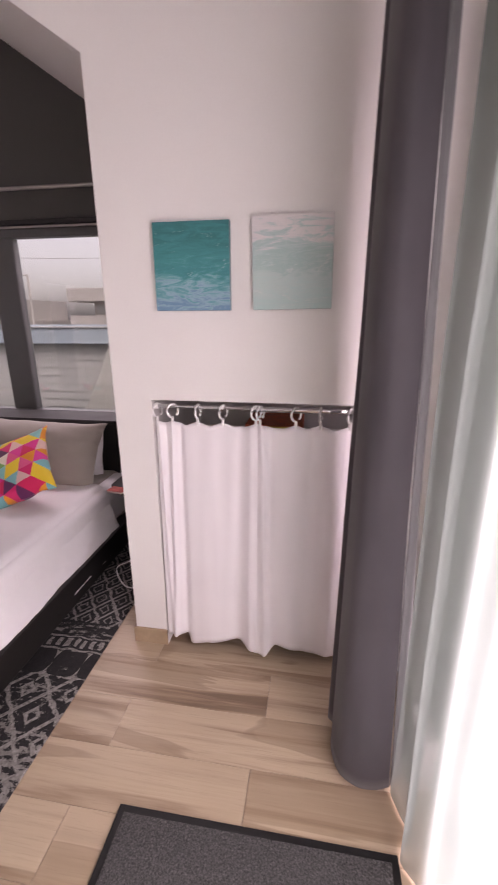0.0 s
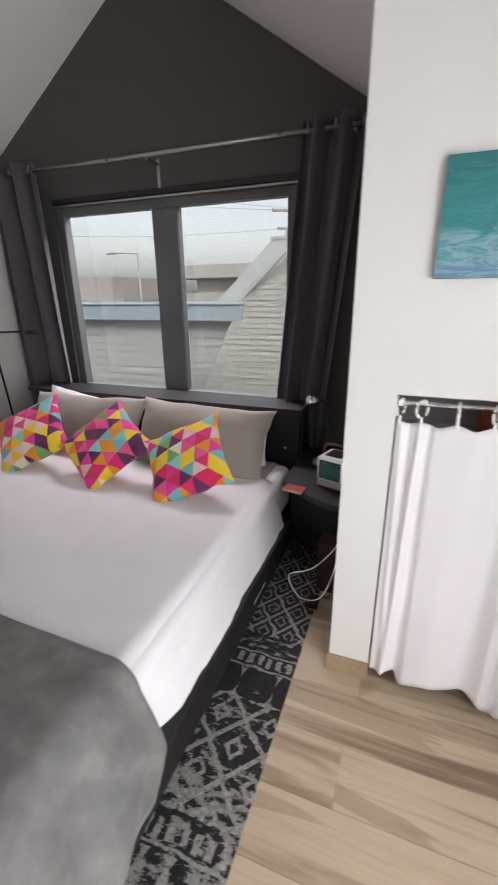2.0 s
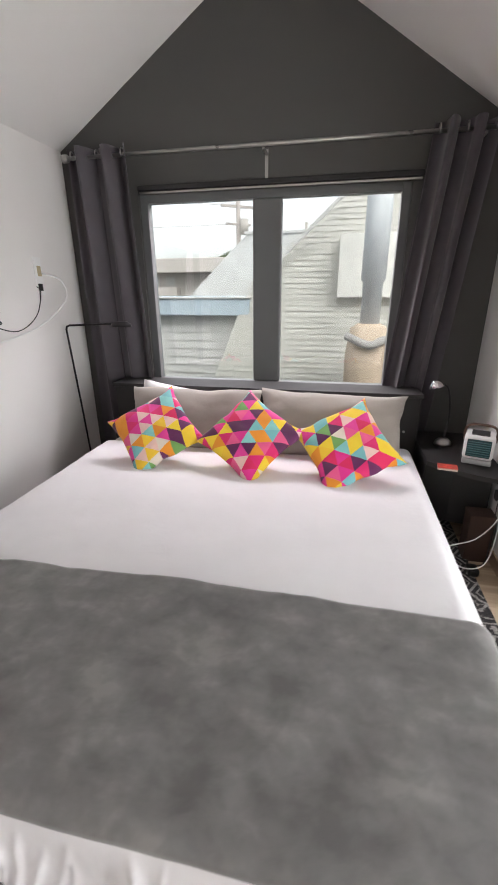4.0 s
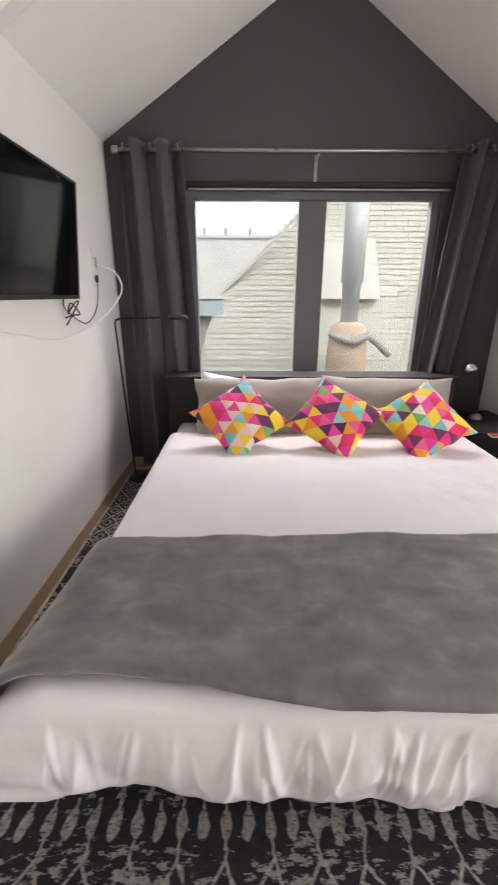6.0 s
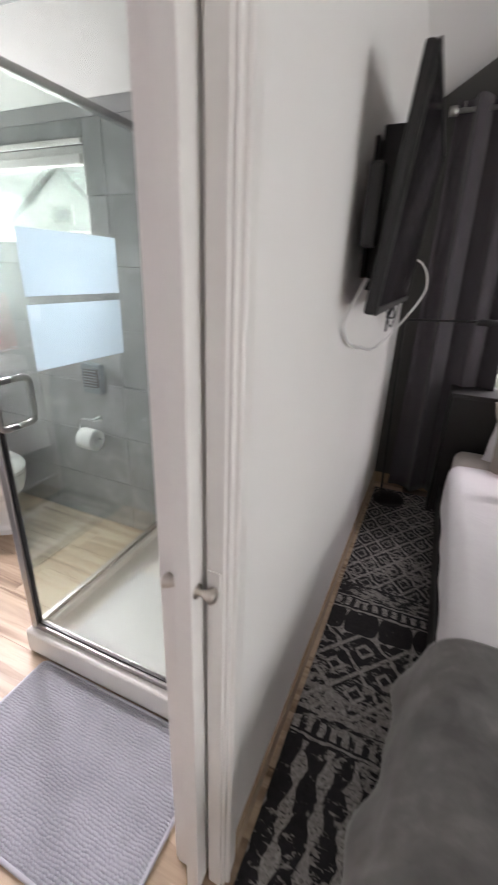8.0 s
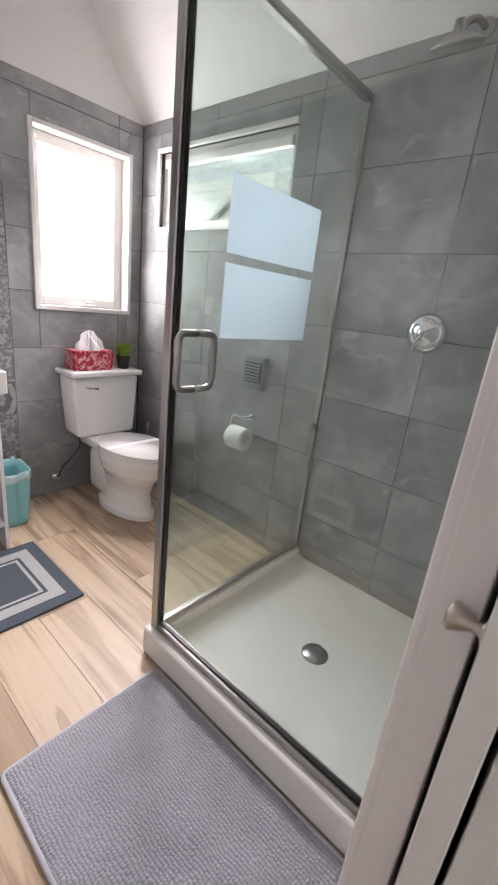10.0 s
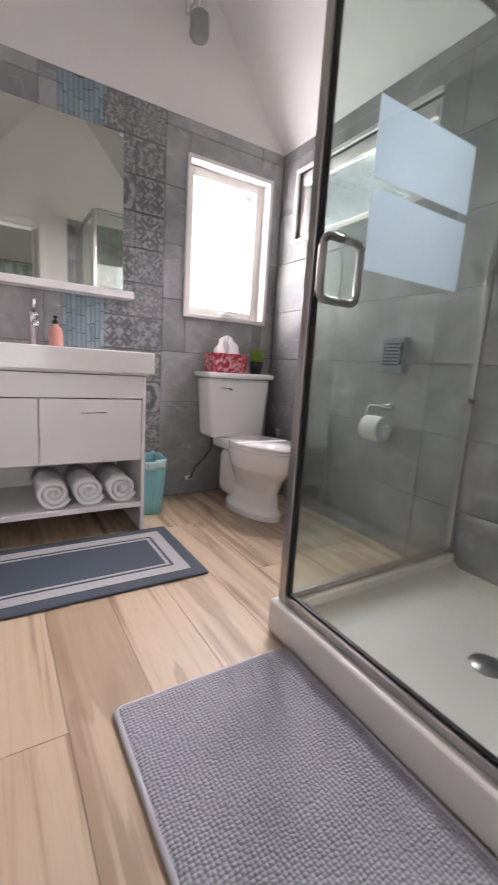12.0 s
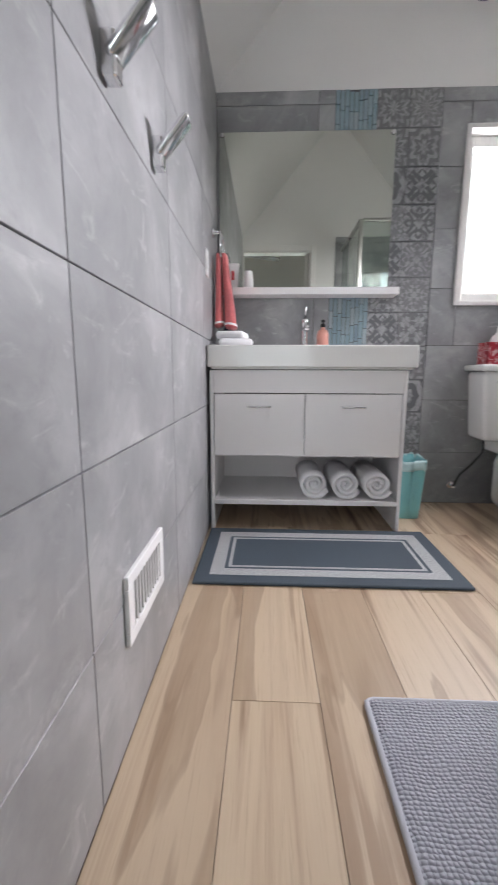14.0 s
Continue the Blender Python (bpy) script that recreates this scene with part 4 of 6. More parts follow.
for i, (x, y, z, rx, ry, rz) in enumerate(((-3.105, 2.17, 0.76, -47, -37, 4), (-2.465, 2.15, 0.765, -47, -53, 0), (-1.875, 2.13, 0.75, -47, -33, -5))):
    ob = new("cushion", pillow_mesh(0.50, 0.50, 0.16, M_TRIANGLES, "cushion", 0.115, 20 + i))
    ob.matrix_basis = pose(x, y, z, rx, 0, rz) @ pose(0, 0, 0, 0, ry, 0)
    tagged(ob, "square cushion printed with bright multicoloured triangles", "cushion", "scatter cushions")

rug = part("rug", box(-4.115, -1.072, -0.75, 3.02, 0.001, 0.012, 0.003), M_RUG)
tagged(rug, "distressed black and grey patterned area rug under the bed", "rug")
mat_ob = thing("doormat", (-0.2, 0.6, 0), "charcoal doormat with a black rubber edge", "doormat")
part("rubber_edge", box(-0.665, 0.285, 0.33, 0.93, 0.001, 0.008, 0.003), M_PLASTIC_BLACK, mat_ob, "black rubber edge")
part("carpet_insert", box(-0.64, 0.26, 0.355, 0.905, 0.008, 0.013, 0.002), M_DOORMAT, mat_ob, "speckled charcoal pile")


def curtain(name, label, x0, x1, y, z0, z1, folds, depth, bottom=(0, 0), mat=M_CURTAIN, rings=None, phase=0.0, axis="x"):
    """Pleated panel; the hem may be pulled sideways by bottom[0] at its start and bottom[1] at its end."""
    c = thing(name, ((x0 + x1) / 2, y, z1), label, "curtain", "curtains")

    def fn(u, v):
        t = 1 - v
        a0, a1 = x0 + bottom[0] * t, x1 + bottom[1] * t
        x = a0 + u * (a1 - a0)
        ph = u * folds * 2 * math.pi + phase
        d = depth * (math.sin(ph) * (0.75 + 0.25 * v) + 0.25 * math.sin(ph * 1.7 + 2 + v)) + 0.012 * wob(u * 4, v * 3, z1)
        return (x + 0.01 * math.sin(ph * 2 + v * 2), y + d, z0 + v * (z1 - z0)) if axis == "x" else (y + d, x, z0 + v * (z1 - z0))
    part("cloth", sheet(fn, max(40, int(folds * 22)), 40, 0.003), mat, c, "", True)
    if rings:
        for i in range(rings):
            xx = x0 + (i + 0.5) / rings * (x1 - x0)
            pts = [(xx + 0.006 * (i % 2), y + 0.026 * math.cos(q * math.pi / 8), z1 - 0.045 + 0.026 * math.sin(q * math.pi / 8)) for q in range(16)]
            part("eyelet", tube(pts, 0.005, 8, True), M_STEEL, c, "silver eyelet")
    return c


ROD = 2.543
rod = thing("curtain_rod", (MID, 3.005, ROD), "brushed steel curtain rod with round ends", "curtain rod")
part("bar", tube([(-4.0, 3.005, ROD), (MID, 3.005, ROD), (-1.09, 3.005, ROD)], 0.013, 14), M_STEEL, rod, "", True)
for xe, s in ((-4.0, -1), (-1.09, 1)):
    part("finial", lathe([(0.013, 0), (0.027, 0.006), (0.027, 0.045), (0.02, 0.05), (0, 0.05)], (xe, 3.005, ROD), 18, Matrix.Rotation(radians(90 * s), 4, "Y")), M_STEEL, rod, "", True)
for xb in (-3.9, -2.54, -1.16):
    part("bracket", boxes((xb - 0.008, xb + 0.008, 3.005, GABY - 0.004, ROD - 0.03, ROD - 0.014), (xb - 0.012, xb + 0.012, GABY - 0.006, GABY - 0.001, ROD - 0.17, ROD + 0.01), bevel=0.002), M_STEEL, rod)
curtain("curtain", "charcoal eyelet curtain drawn beside the window", -4.02, -3.52, 3.01, 0.06, ROD + 0.06, 2.7, 0.06, (0.0, 0.10), rings=5)
curtain("curtain", "charcoal eyelet curtain drawn beside the window, hem swept inward", -1.47, -1.07, 3.01, 0.06, ROD + 0.06, 2.7, 0.06, (-0.22, -0.26), rings=5)

# reading lamp behind the bed
lamp = thing("floor_lamp", (-4.06, 2.86, 0), "slim black floor reading lamp with a bent arm", "floor lamp")
part("base", lathe([(0, 0.03), (0.11, 0.028), (0.12, 0.02), (0.12, 0.012), (0, 0.012)], (-3.99, 2.84, 0), 28), M_BLACK, lamp, "", True)
part("pole", tube([(-4.05, 2.84, 0.02), (-4.075, 2.83, 0.7), (-4.09, 2.80, 1.34), (-4.08, 2.795, 1.362), (-4.05, 2.79, 1.372), (-3.75, 2.77, 1.385), (-3.66, 2.765, 1.39)], 0.008, 10), M_BLACK, lamp, "", True)
part("shade", lathe([(0, 0.018), (0.03, 0.016), (0.042, 0.0), (0.045, -0.02), (0.0, -0.012)], (-3.59, 2.76, 1.39), 20, Matrix.Diagonal((1.9, 1, 1, 1))), M_BLACK, lamp, "flat black lamp head", True)

# bedside shelf and what stands on it
NSZ = 0.60
ns = thing("nightstand", (-1.15, 2.5, 0), "black bow-fronted bedside table in the corner", "nightstand")
pts = [(-1.36, 2.98), (-1.36, 2.36)] + [(-1.36 + 0.42 * (i / 14), 2.36 - 0.22 * math.sin(math.pi / 2 * i / 14)) for i in range(1, 15)] + [(-0.94, 2.98)]
part("tabletop", prism(pts, "z", NSZ - 0.03, NSZ), M_BLACKWOOD, ns)
pts2 = [(-1.34, 2.97), (-1.34, 2.48), (-1.18, 2.40), (-0.96, 2.36), (-0.96, 2.97)]
part("body", prism(pts2, "z", 0.16, NSZ - 0.031), M_BLACKWOOD, ns)
for lx, ly in ((-1.30, 2.46), (-0.99, 2.33), (-1.30, 2.90), (-0.99, 2.90)):
    part("leg", box(lx - 0.02, lx + 0.02, ly - 0.02, ly + 0.02, 0.0, 0.16, 0.004), M_BLACKWOOD, ns)

ac = thing("air_cooler", (-1.07, 2.44, NSZ), "small white desktop air cooler with a teal grille and strap", "air cooler")
am = pose(-1.06, 2.42, NSZ, 0, 0, -18)


def local(bm, m):
    bmesh.ops.transform(bm, matrix=m, verts=bm.verts)
    return bm


part("case", local(box(-0.085, 0.085, -0.08, 0.09, 0.035, 0.185, 0.022, seg=4), am), M_WHITE_PLASTIC, ac, "white plastic case", True)
part("base", local(box(-0.082, 0.082, -0.077, 0.087, 0.0, 0.034, 0.008), am), plain("grey_plastic", (0.42, 0.42, 0.42), 0.4), ac, "grey water tank")
gr = part("grille", local(box(-0.066, 0.066, -0.084, -0.079, 0.055, 0.165, 0.004), am), plain("teal_dark_plastic", (0.01, 0.06, 0.065), 0.25), ac, "dark teal grille")
for i in range(7):
    part("slat", local(box(-0.062, 0.062, -0.088, -0.0845, 0.062 + i * 0.0145, 0.066 + i * 0.0145), am), plain("teal_plastic", (0.02, 0.16, 0.17), 0.3), gr)
part("top_panel", local(box(-0.05, 0.05, -0.05, 0.06, 0.184, 0.188, 0.002), am), M_PLASTIC_BLACK, ac, "dark top panel")
hp = [am @ Vector(p) for p in spline([(-0.087, 0.02, 0.13), (-0.088, 0.015, 0.20), (-0.06, 0.0, 0.235), (0.0, 0.0, 0.24), (0.06, 0.0, 0.235), (0.088, 0.015, 0.20), (0.087, 0.02, 0.13)], 5)]
part("handle", tube(hp, 0.008, 8), plain("brown_leather", (0.10, 0.055, 0.035), 0.6), ac, "brown strap handle", True)
bk = part("book", local(box(-0.055, 0.055, -0.036, 0.036, 0, 0.012, 0.001), pose(-1.265, 2.26, NSZ, 0, 0, -8)), plain("paper_cream", (0.62, 0.50, 0.44), 0.7, var=0.1))
tagged(bk, "small red and cream booklet on the bedside table", "book")
part("cover", local(box(-0.056, 0.056, -0.037, 0.037, 0.0125, 0.0145), pose(-1.265, 2.26, NSZ, 0, 0, -8)), plain("red_cover", (0.50, 0.06, 0.04), 0.4, var=0.5, scale=25), bk, "red printed cover")
dl = thing("desk_lamp", (-1.20, 2.74, NSZ), "small dark desk lamp with a chrome-rimmed head", "desk lamp")
part("base", lathe([(0, 0.05), (0.03, 0.045), (0.055, 0.02), (0.058, 0.0), (0, 0)], (-1.20, 2.70, NSZ), 22), M_STEEL, dl, "round metal base", True)
part("stem", tube(spline([(-1.20, 2.70, NSZ + 0.04), (-1.17, 2.76, 0.80), (-1.20, 2.77, 0.98), (-1.26, 2.76, 1.015)], 6), 0.007, 8), M_BLACK, dl, "", True)
part("shade", lathe([(0, 0.045), (0.022, 0.04), (0.038, 0.015), (0.05, -0.005), (0.046, -0.005), (0.0, 0.01)], (-1.285, 2.75, 1.0), 22, pose(0, 0, 0, 0, -18, 0)), M_CHROME, dl, "chrome lamp head", True)
cb = thing("storage_box", (-1.07, 2.2, 0), "brown cardboard box under the bedside table", "box")
part("box_body", box(-1.10, -0.955, 2.20, 2.32, 0.0, 0.30, 0.003), M_CARD, cb)
part("box_lid", box(-1.102, -0.953, 2.198, 2.322, 0.30, 0.325, 0.002), M_CARD, cb)
sh = part("adapter", box(-1.115, -1.055, 2.02, 2.10, 0.0125, 0.055, 0.008), M_PLASTIC_BLACK)
tagged(sh, "black power adapter on the floor", "adapter")
out1 = thing("wall_outlet", (ALX, 2.25, 0.46), "white socket with black adapter plugged in", "outlet")
part("plate", box(ALX - 0.007, ALX - 0.0005, 2.19, 2.27, 0.40, 0.52, 0.002), M_WHITE_PLASTIC, out1)
part("plug", box(ALX - 0.05, ALX - 0.008, 2.205, 2.255, 0.43, 0.49, 0.005), M_PLASTIC_BLACK, out1, "black plug")
cbl = part("power_cable", tube(spline([(ALX - 0.04, 2.21, 0.44), (-0.99, 2.10, 0.38), (-1.10, 2.06, 0.25), (-1.24, 2.10, 0.14), (-1.16, 2.04, 0.06), (-1.04, 2.03, 0.10), (-0.98, 2.10, 0.28), (-0.975, 2.16, 0.42), (ALX - 0.03, 2.2, 0.47)], 8), 0.0035, 8), M_WHITE_PLASTIC, None, "", True)
tagged(cbl, "white power cable looping from the socket", "cable")
cbl = part("power_cable", tube(spline([(ALX - 0.03, 2.23, 0.43), (ALX - 0.035, 2.2, 0.2), (-1.0, 2.13, 0.05), (-1.07, 2.09, 0.04)], 8), 0.003, 8), M_PLASTIC_BLACK, None, "", True)
tagged(cbl, "black cable running down to the adapter", "cable")

# television
tv = thing("television", (-4.08, 1.52, 1.82), "flat black television on a tilting wall bracket", "television")
tm = Matrix.Translation((-4.025, 1.52, 1.822)) @ Matrix.Rotation(radians(5.5), 4, "Y")
part("housing", local(box(-0.022, 0.008, -0.505, 0.505, -0.298, 0.298, 0.008), tm), M_PLASTIC_BLACK, tv, "black plastic housing")
part("screen", local(box(0.0085, 0.0105, -0.49, 0.49, -0.278, 0.286), tm), M_GLASSDARK, tv, "glossy dark screen")
part("bezel", local(boxes((0.008, 0.014, -0.505, -0.49, -0.298, 0.298), (0.008, 0.014, 0.49, 0.505, -0.298, 0.298), (0.008, 0.014, -0.49, 0.49, 0.286, 0.298), (0.008, 0.014, -0.49, 0.49, -0.298, -0.278), bevel=0.001), tm), M_PLASTIC_BLACK, tv)
part("wall_bracket", boxes((TVX, -4.138, 1.30, 1.74, 1.62, 2.02), (-4.138, -4.06, 1.36, 1.41, 1.58, 2.06), (-4.138, -4.06, 1.63, 1.68, 1.58, 2.06), bevel=0.004), M_BLACK, tv, "black steel bracket")
box_r = part("media_box", box(-4.115, -4.075, 1.045, 1.105, 1.70, 1.90, 0.008), M_PLASTIC_BLACK, tv, "small black box behind the screen")
cable = part("antenna_cable", tube(spline([(-4.09, 1.10, 1.62), (-4.13, 1.06, 1.50), (-4.135, 1.18, 1.42), (-4.14, 1.5, 1.36), (-4.14, 1.95, 1.30), (-4.08, 2.45, 1.38), (-3.99, 2.70, 1.56), (-4.03, 2.74, 1.70), (-4.143, 2.68, 1.755)], 8), 0.006, 8), M_WHITE_PLASTIC, None, "", True)
tagged(cable, "white cable drooping from television to socket", "cable")
cable = part("power_cable", tube(spline([(-4.06, 1.92, 1.60), (-4.11, 1.95, 1.50), (-4.12, 2.05, 1.44), (-4.12, 2.3, 1.37), (-4.12, 2.52, 1.46), (-4.13, 2.62, 1.62), (-4.14, 2.60, 1.66)], 8), 0.0035, 8), M_PLASTIC_BLACK, None, "", True)
tagged(cable, "thin black cable with a tied loop", "cable")
for s in (1, -1):
    b2 = part("cable_tie_loop", tube(spline([(-4.12, 2.02, 1.44), (-4.10, 2.06 + 0.03 * s, 1.50), (-4.10, 2.15, 1.47 + 0.035 * s), (-4.12, 2.08, 1.43), (-4.11, 1.96, 1.40 - 0.02 * s)], 6), 0.0045, 8), M_PLASTIC_BLACK, cable, "", True)
out2 = thing("wall_outlet", (TVX, 2.66, 1.70), "white double socket plate beside the television", "outlet")
part("plate", box(TVX + 0.0005, TVX + 0.008, 2.61, 2.69, 1.60, 1.86, 0.002), M_WHITE_PLASTIC, out2)
part("socket", box(TVX + 0.008, TVX + 0.02, 2.62, 2.66, 1.63, 1.68, 0.004), M_PLASTIC_BLACK, out2, "black plug")
part("socket", box(TVX + 0.008, TVX + 0.014, 2.635, 2.675, 1.73, 1.80, 0.003), plain("aged_cream", (0.5, 0.42, 0.26), 0.5), out2, "cream coax outlet")


# ---- niche wall ----
def canvas(name, label, x0, x1, z0, z1, mat, edge, tilt):
    c = new(name)
    c.matrix_basis = pose((x0 + x1) / 2, FRY - 0.014, (z0 + z1) / 2, 0, tilt, 0)
    tagged(c, label, "painting", "sea paintings")
    w, h = (x1 - x0) / 2, (z1 - z0) / 2
    for nm, bm, mt in (("stretcher", box(-w, w, -0.011, 0.0135, -h, h, 0.002), edge), ("painted_face", box(-w + 0.001, w - 0.001, -0.0125, -0.0112, -h + 0.001, h - 0.001), mat)):
        ob = new(nm, mesh_of(bm, mt, nm))
        ob.parent = c


canvas("painting", "square canvas painted with a deep teal sea", -0.693, -0.388, 1.692, 2.017, M_SEA1, M_CANVAS, 0.0)
canvas("painting", "square canvas painted with pale sea foam", -0.300, 0.002, 1.695, 2.027, M_SEA2, M_CANVAS2, -0.8)

nr = thing("tension_rod", (-0.2, 1.72, 1.285), "chrome tension rod across the niche", "curtain rod")
part("bar", tube([(-0.756, 1.72, 1.285), (-0.2, 1.72, 1.285), (0.329, 1.72, 1.285)], 0.008, 12), M_CHROME, nr, "", True)
part("sleeve", tube([(-0.35, 1.72, 1.285), (0.0, 1.72, 1.285), (0.329, 1.72, 1.285)], 0.0105, 12), M_CHROME, nr, "", True)
part("end_cap", lathe([(0.012, 0), (0.014, 0.02), (0.0, 0.021)], (-0.756, 1.72, 1.285), 14, Matrix.Rotation(radians(90), 4, "Y")), M_WHITE_PLASTIC, nr)


def niche_cloth(x0, x1, rings, hems, pleats):
    """Short curtain: scalloped between its rings, hem through the given heights, pleats (place, width, depth)."""
    def along(table, x):
        for (xa, ha), (xb, hb) in zip(table, table[1:]):
            if x <= xb:
                q = min(1.0, max(0.0, (x - xa) / (xb - xa)))
                return ha + (hb - ha) * q * q * (3 - 2 * q)
        return table[-1][1]

    def fn(u, v):
        x = x0 + u * (x1 - x0)
        low = 1 - v
        d = 0.004 * wob(u * 7, v * 2, x0)
        for at, width, deep in pleats:
            q = (x - at - 0.03 * low * math.sin(at * 40)) / (width * (0.7 + 0.6 * low))
            d += deep * (0.45 + 0.55 * low) * math.exp(-q * q)
        near = min(abs(x - r) for r in rings)
        top = 1.222 - 0.018 * min(1.0, near / 0.05)
        hem = along(hems, x)
        return (x, 1.712 - 0.03 * low + d, hem + v * (top - hem))
    return sheet(fn, 150, 50, 0.002)


PANELS = (
    (-0.750, -0.285, (-0.742, -0.671, -0.554, -0.440, -0.292), ((-0.75, 0.075), (-0.65, 0.075), (-0.63, 0.03), (-0.52, 0.06), (-0.38, 0.075), (-0.285, 0.03)),
     ((-0.735, 0.012, -0.022), (-0.705, 0.014, 0.02), (-0.672, 0.012, -0.024), (-0.638, 0.018, 0.026), (-0.5, 0.07, -0.016), (-0.36, 0.03, 0.018), (-0.315, 0.022, -0.022))),
    (-0.298, 0.325, (-0.274, -0.119, -0.014, 0.11, 0.24), ((-0.298, 0.012), (-0.25, 0.012), (-0.18, 0.085), (-0.07, 0.055), (0.10, 0.05), (0.2, 0.08), (0.325, 0.05)),
     ((-0.265, 0.020, -0.04), (-0.225, 0.025, 0.016), (-0.14, 0.05, -0.012), (-0.04, 0.03, 0.012), (0.05, 0.03, -0.02), (0.12, 0.02, 0.02), (0.2, 0.03, -0.03), (0.28, 0.02, 0.02))),
)
for x0, x1, rings, hems, pleats in PANELS:
    c = thing("niche_curtain", ((x0 + x1) / 2, 1.70, 1.2), "short white cotton curtain hung on white rings", "curtain", "niche curtains")
    part("cloth", niche_cloth(x0, x1, rings, hems, pleats), M_NICHECLOTH, c, "", True)
    for i, rx in enumerate(rings):
        yaw = 0.5 + 0.35 * math.sin(i * 2.1)
        pts = [(rx + 0.027 * math.cos(q) * math.sin(yaw), 1.72 + 0.027 * math.cos(q) * math.cos(yaw), 1.266 + 0.03 * math.sin(q)) for q in [k2 * 2 * math.pi / 18 - 0.9 for k2 in range(16)]]
        part("ring", tube(pts, 0.0055, 8), M_WHITE_PLASTIC, c, "white plastic curtain ring", True)
        part("ring_clip", box(rx - 0.006, rx + 0.006, 1.706, 1.718, 1.205, 1.240, 0.003), M_WHITE_PLASTIC, c, "white plastic clip")
gb = thing("game_box", (-0.25, 2.2, 1.0), "red and yellow cardboard box on the niche shelf", "box")
part("carton", box(-0.40, -0.10, 2.05, 2.35, 1.02, 1.128, 0.003), plain("red_print", (0.62, 0.13, 0.05), 0.5, var=0.3, scale=14), gb, "red printed carton")
part("label_panel", box(-0.33, -0.13, 2.0475, 2.0495, 1.08, 1.122), plain("yellow_print", (0.80, 0.62, 0.10), 0.5, var=0.2), gb, "yellow printed panel")
shf = part("niche_shelf", box(-0.757, EAST, 1.90, 2.45, 0.985, 1.018, 0.002), M_TRIM)
tagged(shf, "white shelf inside the niche", "shelf", kind="structure")

# ---- entrance: sheer and blackout curtains ----
er = thing("curtain_rod", (0.27, 0, 2.62), "steel curtain rod over the entrance", "curtain rod")
part("bar", tube([(0.24, 1.60, 2.62), (0.24, 0, 2.62), (0.24, -1.7, 2.62)], 0.013, 12), M_STEEL, er, "", True)
part("bar", tube([(0.34, 1.60, 2.62), (0.34, 0, 2.62), (0.34, -1.7, 2.62)], 0.010, 12), M_STEEL, er, "", True)
for yb in (1.5, -0.1, -1.65):
    part("bracket", box(0.23, EAST - 0.001, yb - 0.01, yb + 0.01, 2.60, 2.612, 0.002), M_STEEL, er)
bc1 = thing("curtain", (0.2, 1.2, 2.68), "charcoal blackout curtain gathered beside the entrance", "curtain", "curtains")
FOOT = spline([(0.15, 1.42, 0), (0.07, 1.37, 0), (0.13, 1.31, 0), (0.08, 1.26, 0), (0.10, 1.15, 0), (0.16, 1.105, 0), (0.225, 1.10, 0), (0.285, 1.12, 0)], 12)
HEAD = spline([(0.17, 1.42, 0), (0.10, 1.38, 0), (0.15, 1.33, 0), (0.10, 1.28, 0), (0.115, 1.20, 0), (0.14, 1.17, 0), (0.17, 1.17, 0), (0.205, 1.19, 0)], 12)
LINING_FOOT = spline([(0.287, 1.121, 0), (0.315, 1.14, 0), (0.335, 1.18, 0), (0.32, 1.25, 0)], 6)
LINING_HEAD = spline([(0.207, 1.191, 0), (0.22, 1.20, 0), (0.235, 1.22, 0), (0.24, 1.27, 0)], 6)


def hung(foot, head, z0):
    n = len(foot) - 1

    def fn(u, v):
        p = foot[round(u * n)].lerp(head[round(u * n)], v ** 0.9)
        return (p.x + 0.005 * wob(u * 6, v * 4, 3), p.y + 0.006 * wob(u * 5, v * 3, 8), z0 + v * (2.68 - z0))
    return sheet(fn, n, 50, 0.003)


part("cloth", hung(FOOT, HEAD, 0.03), M_CURTAIN, bc1, "", True)
part("lining", hung(LINING_FOOT, LINING_HEAD, 0.035), cloth("grey_lining_cloth", (0.17, 0.17, 0.175), 0.85), bc1, "pale grey lining edge", True)
curtain("sheer_curtain", "white sheer curtain over the glazed entrance", -1.62, 1.20, 0.315, 0.015, 2.66, 15, 0.026, (0, -0.06), M_SHEER, axis="y")
hs = thing("shoe_rack", (0.36, 1.27, 0), "white low unit end behind the curtain", "rack")
part("end_panel", box(0.37, 0.44, 1.14, 1.30, 0.0, 0.24, 0.006), M_TRIM, hs)

fan = thing("ceiling_fan", (-2.3, -0.6, TOP), "dark wooden ceiling fan on a long rod", "ceiling fan")
part("downrod", tube([(-2.3, -0.6, TOP), (-2.3, -0.6, 3.2), (-2.3, -0.6, 2.78)], 0.014, 10), M_BLACK, fan)
part("motor", lathe([(0, 0.08), (0.06, 0.08), (0.10, 0.04), (0.10, -0.04), (0.05, -0.08), (0, -0.08)], (-2.3, -0.6, 2.72), 24), M_BLACK, fan, "", True)
for a in range(3):
    part("blade", local(box(0.09, 0.72, -0.06, 0.06, -0.006, 0.006, 0.005), pose(-2.3, -0.6, 2.70, 0, 0, 62 + 120 * a) @ pose(0, 0, 0, 10, 0, 0)), plain("dark_walnut", (0.05, 0.028, 0.018), 0.5), fan, "dark wooden blade")


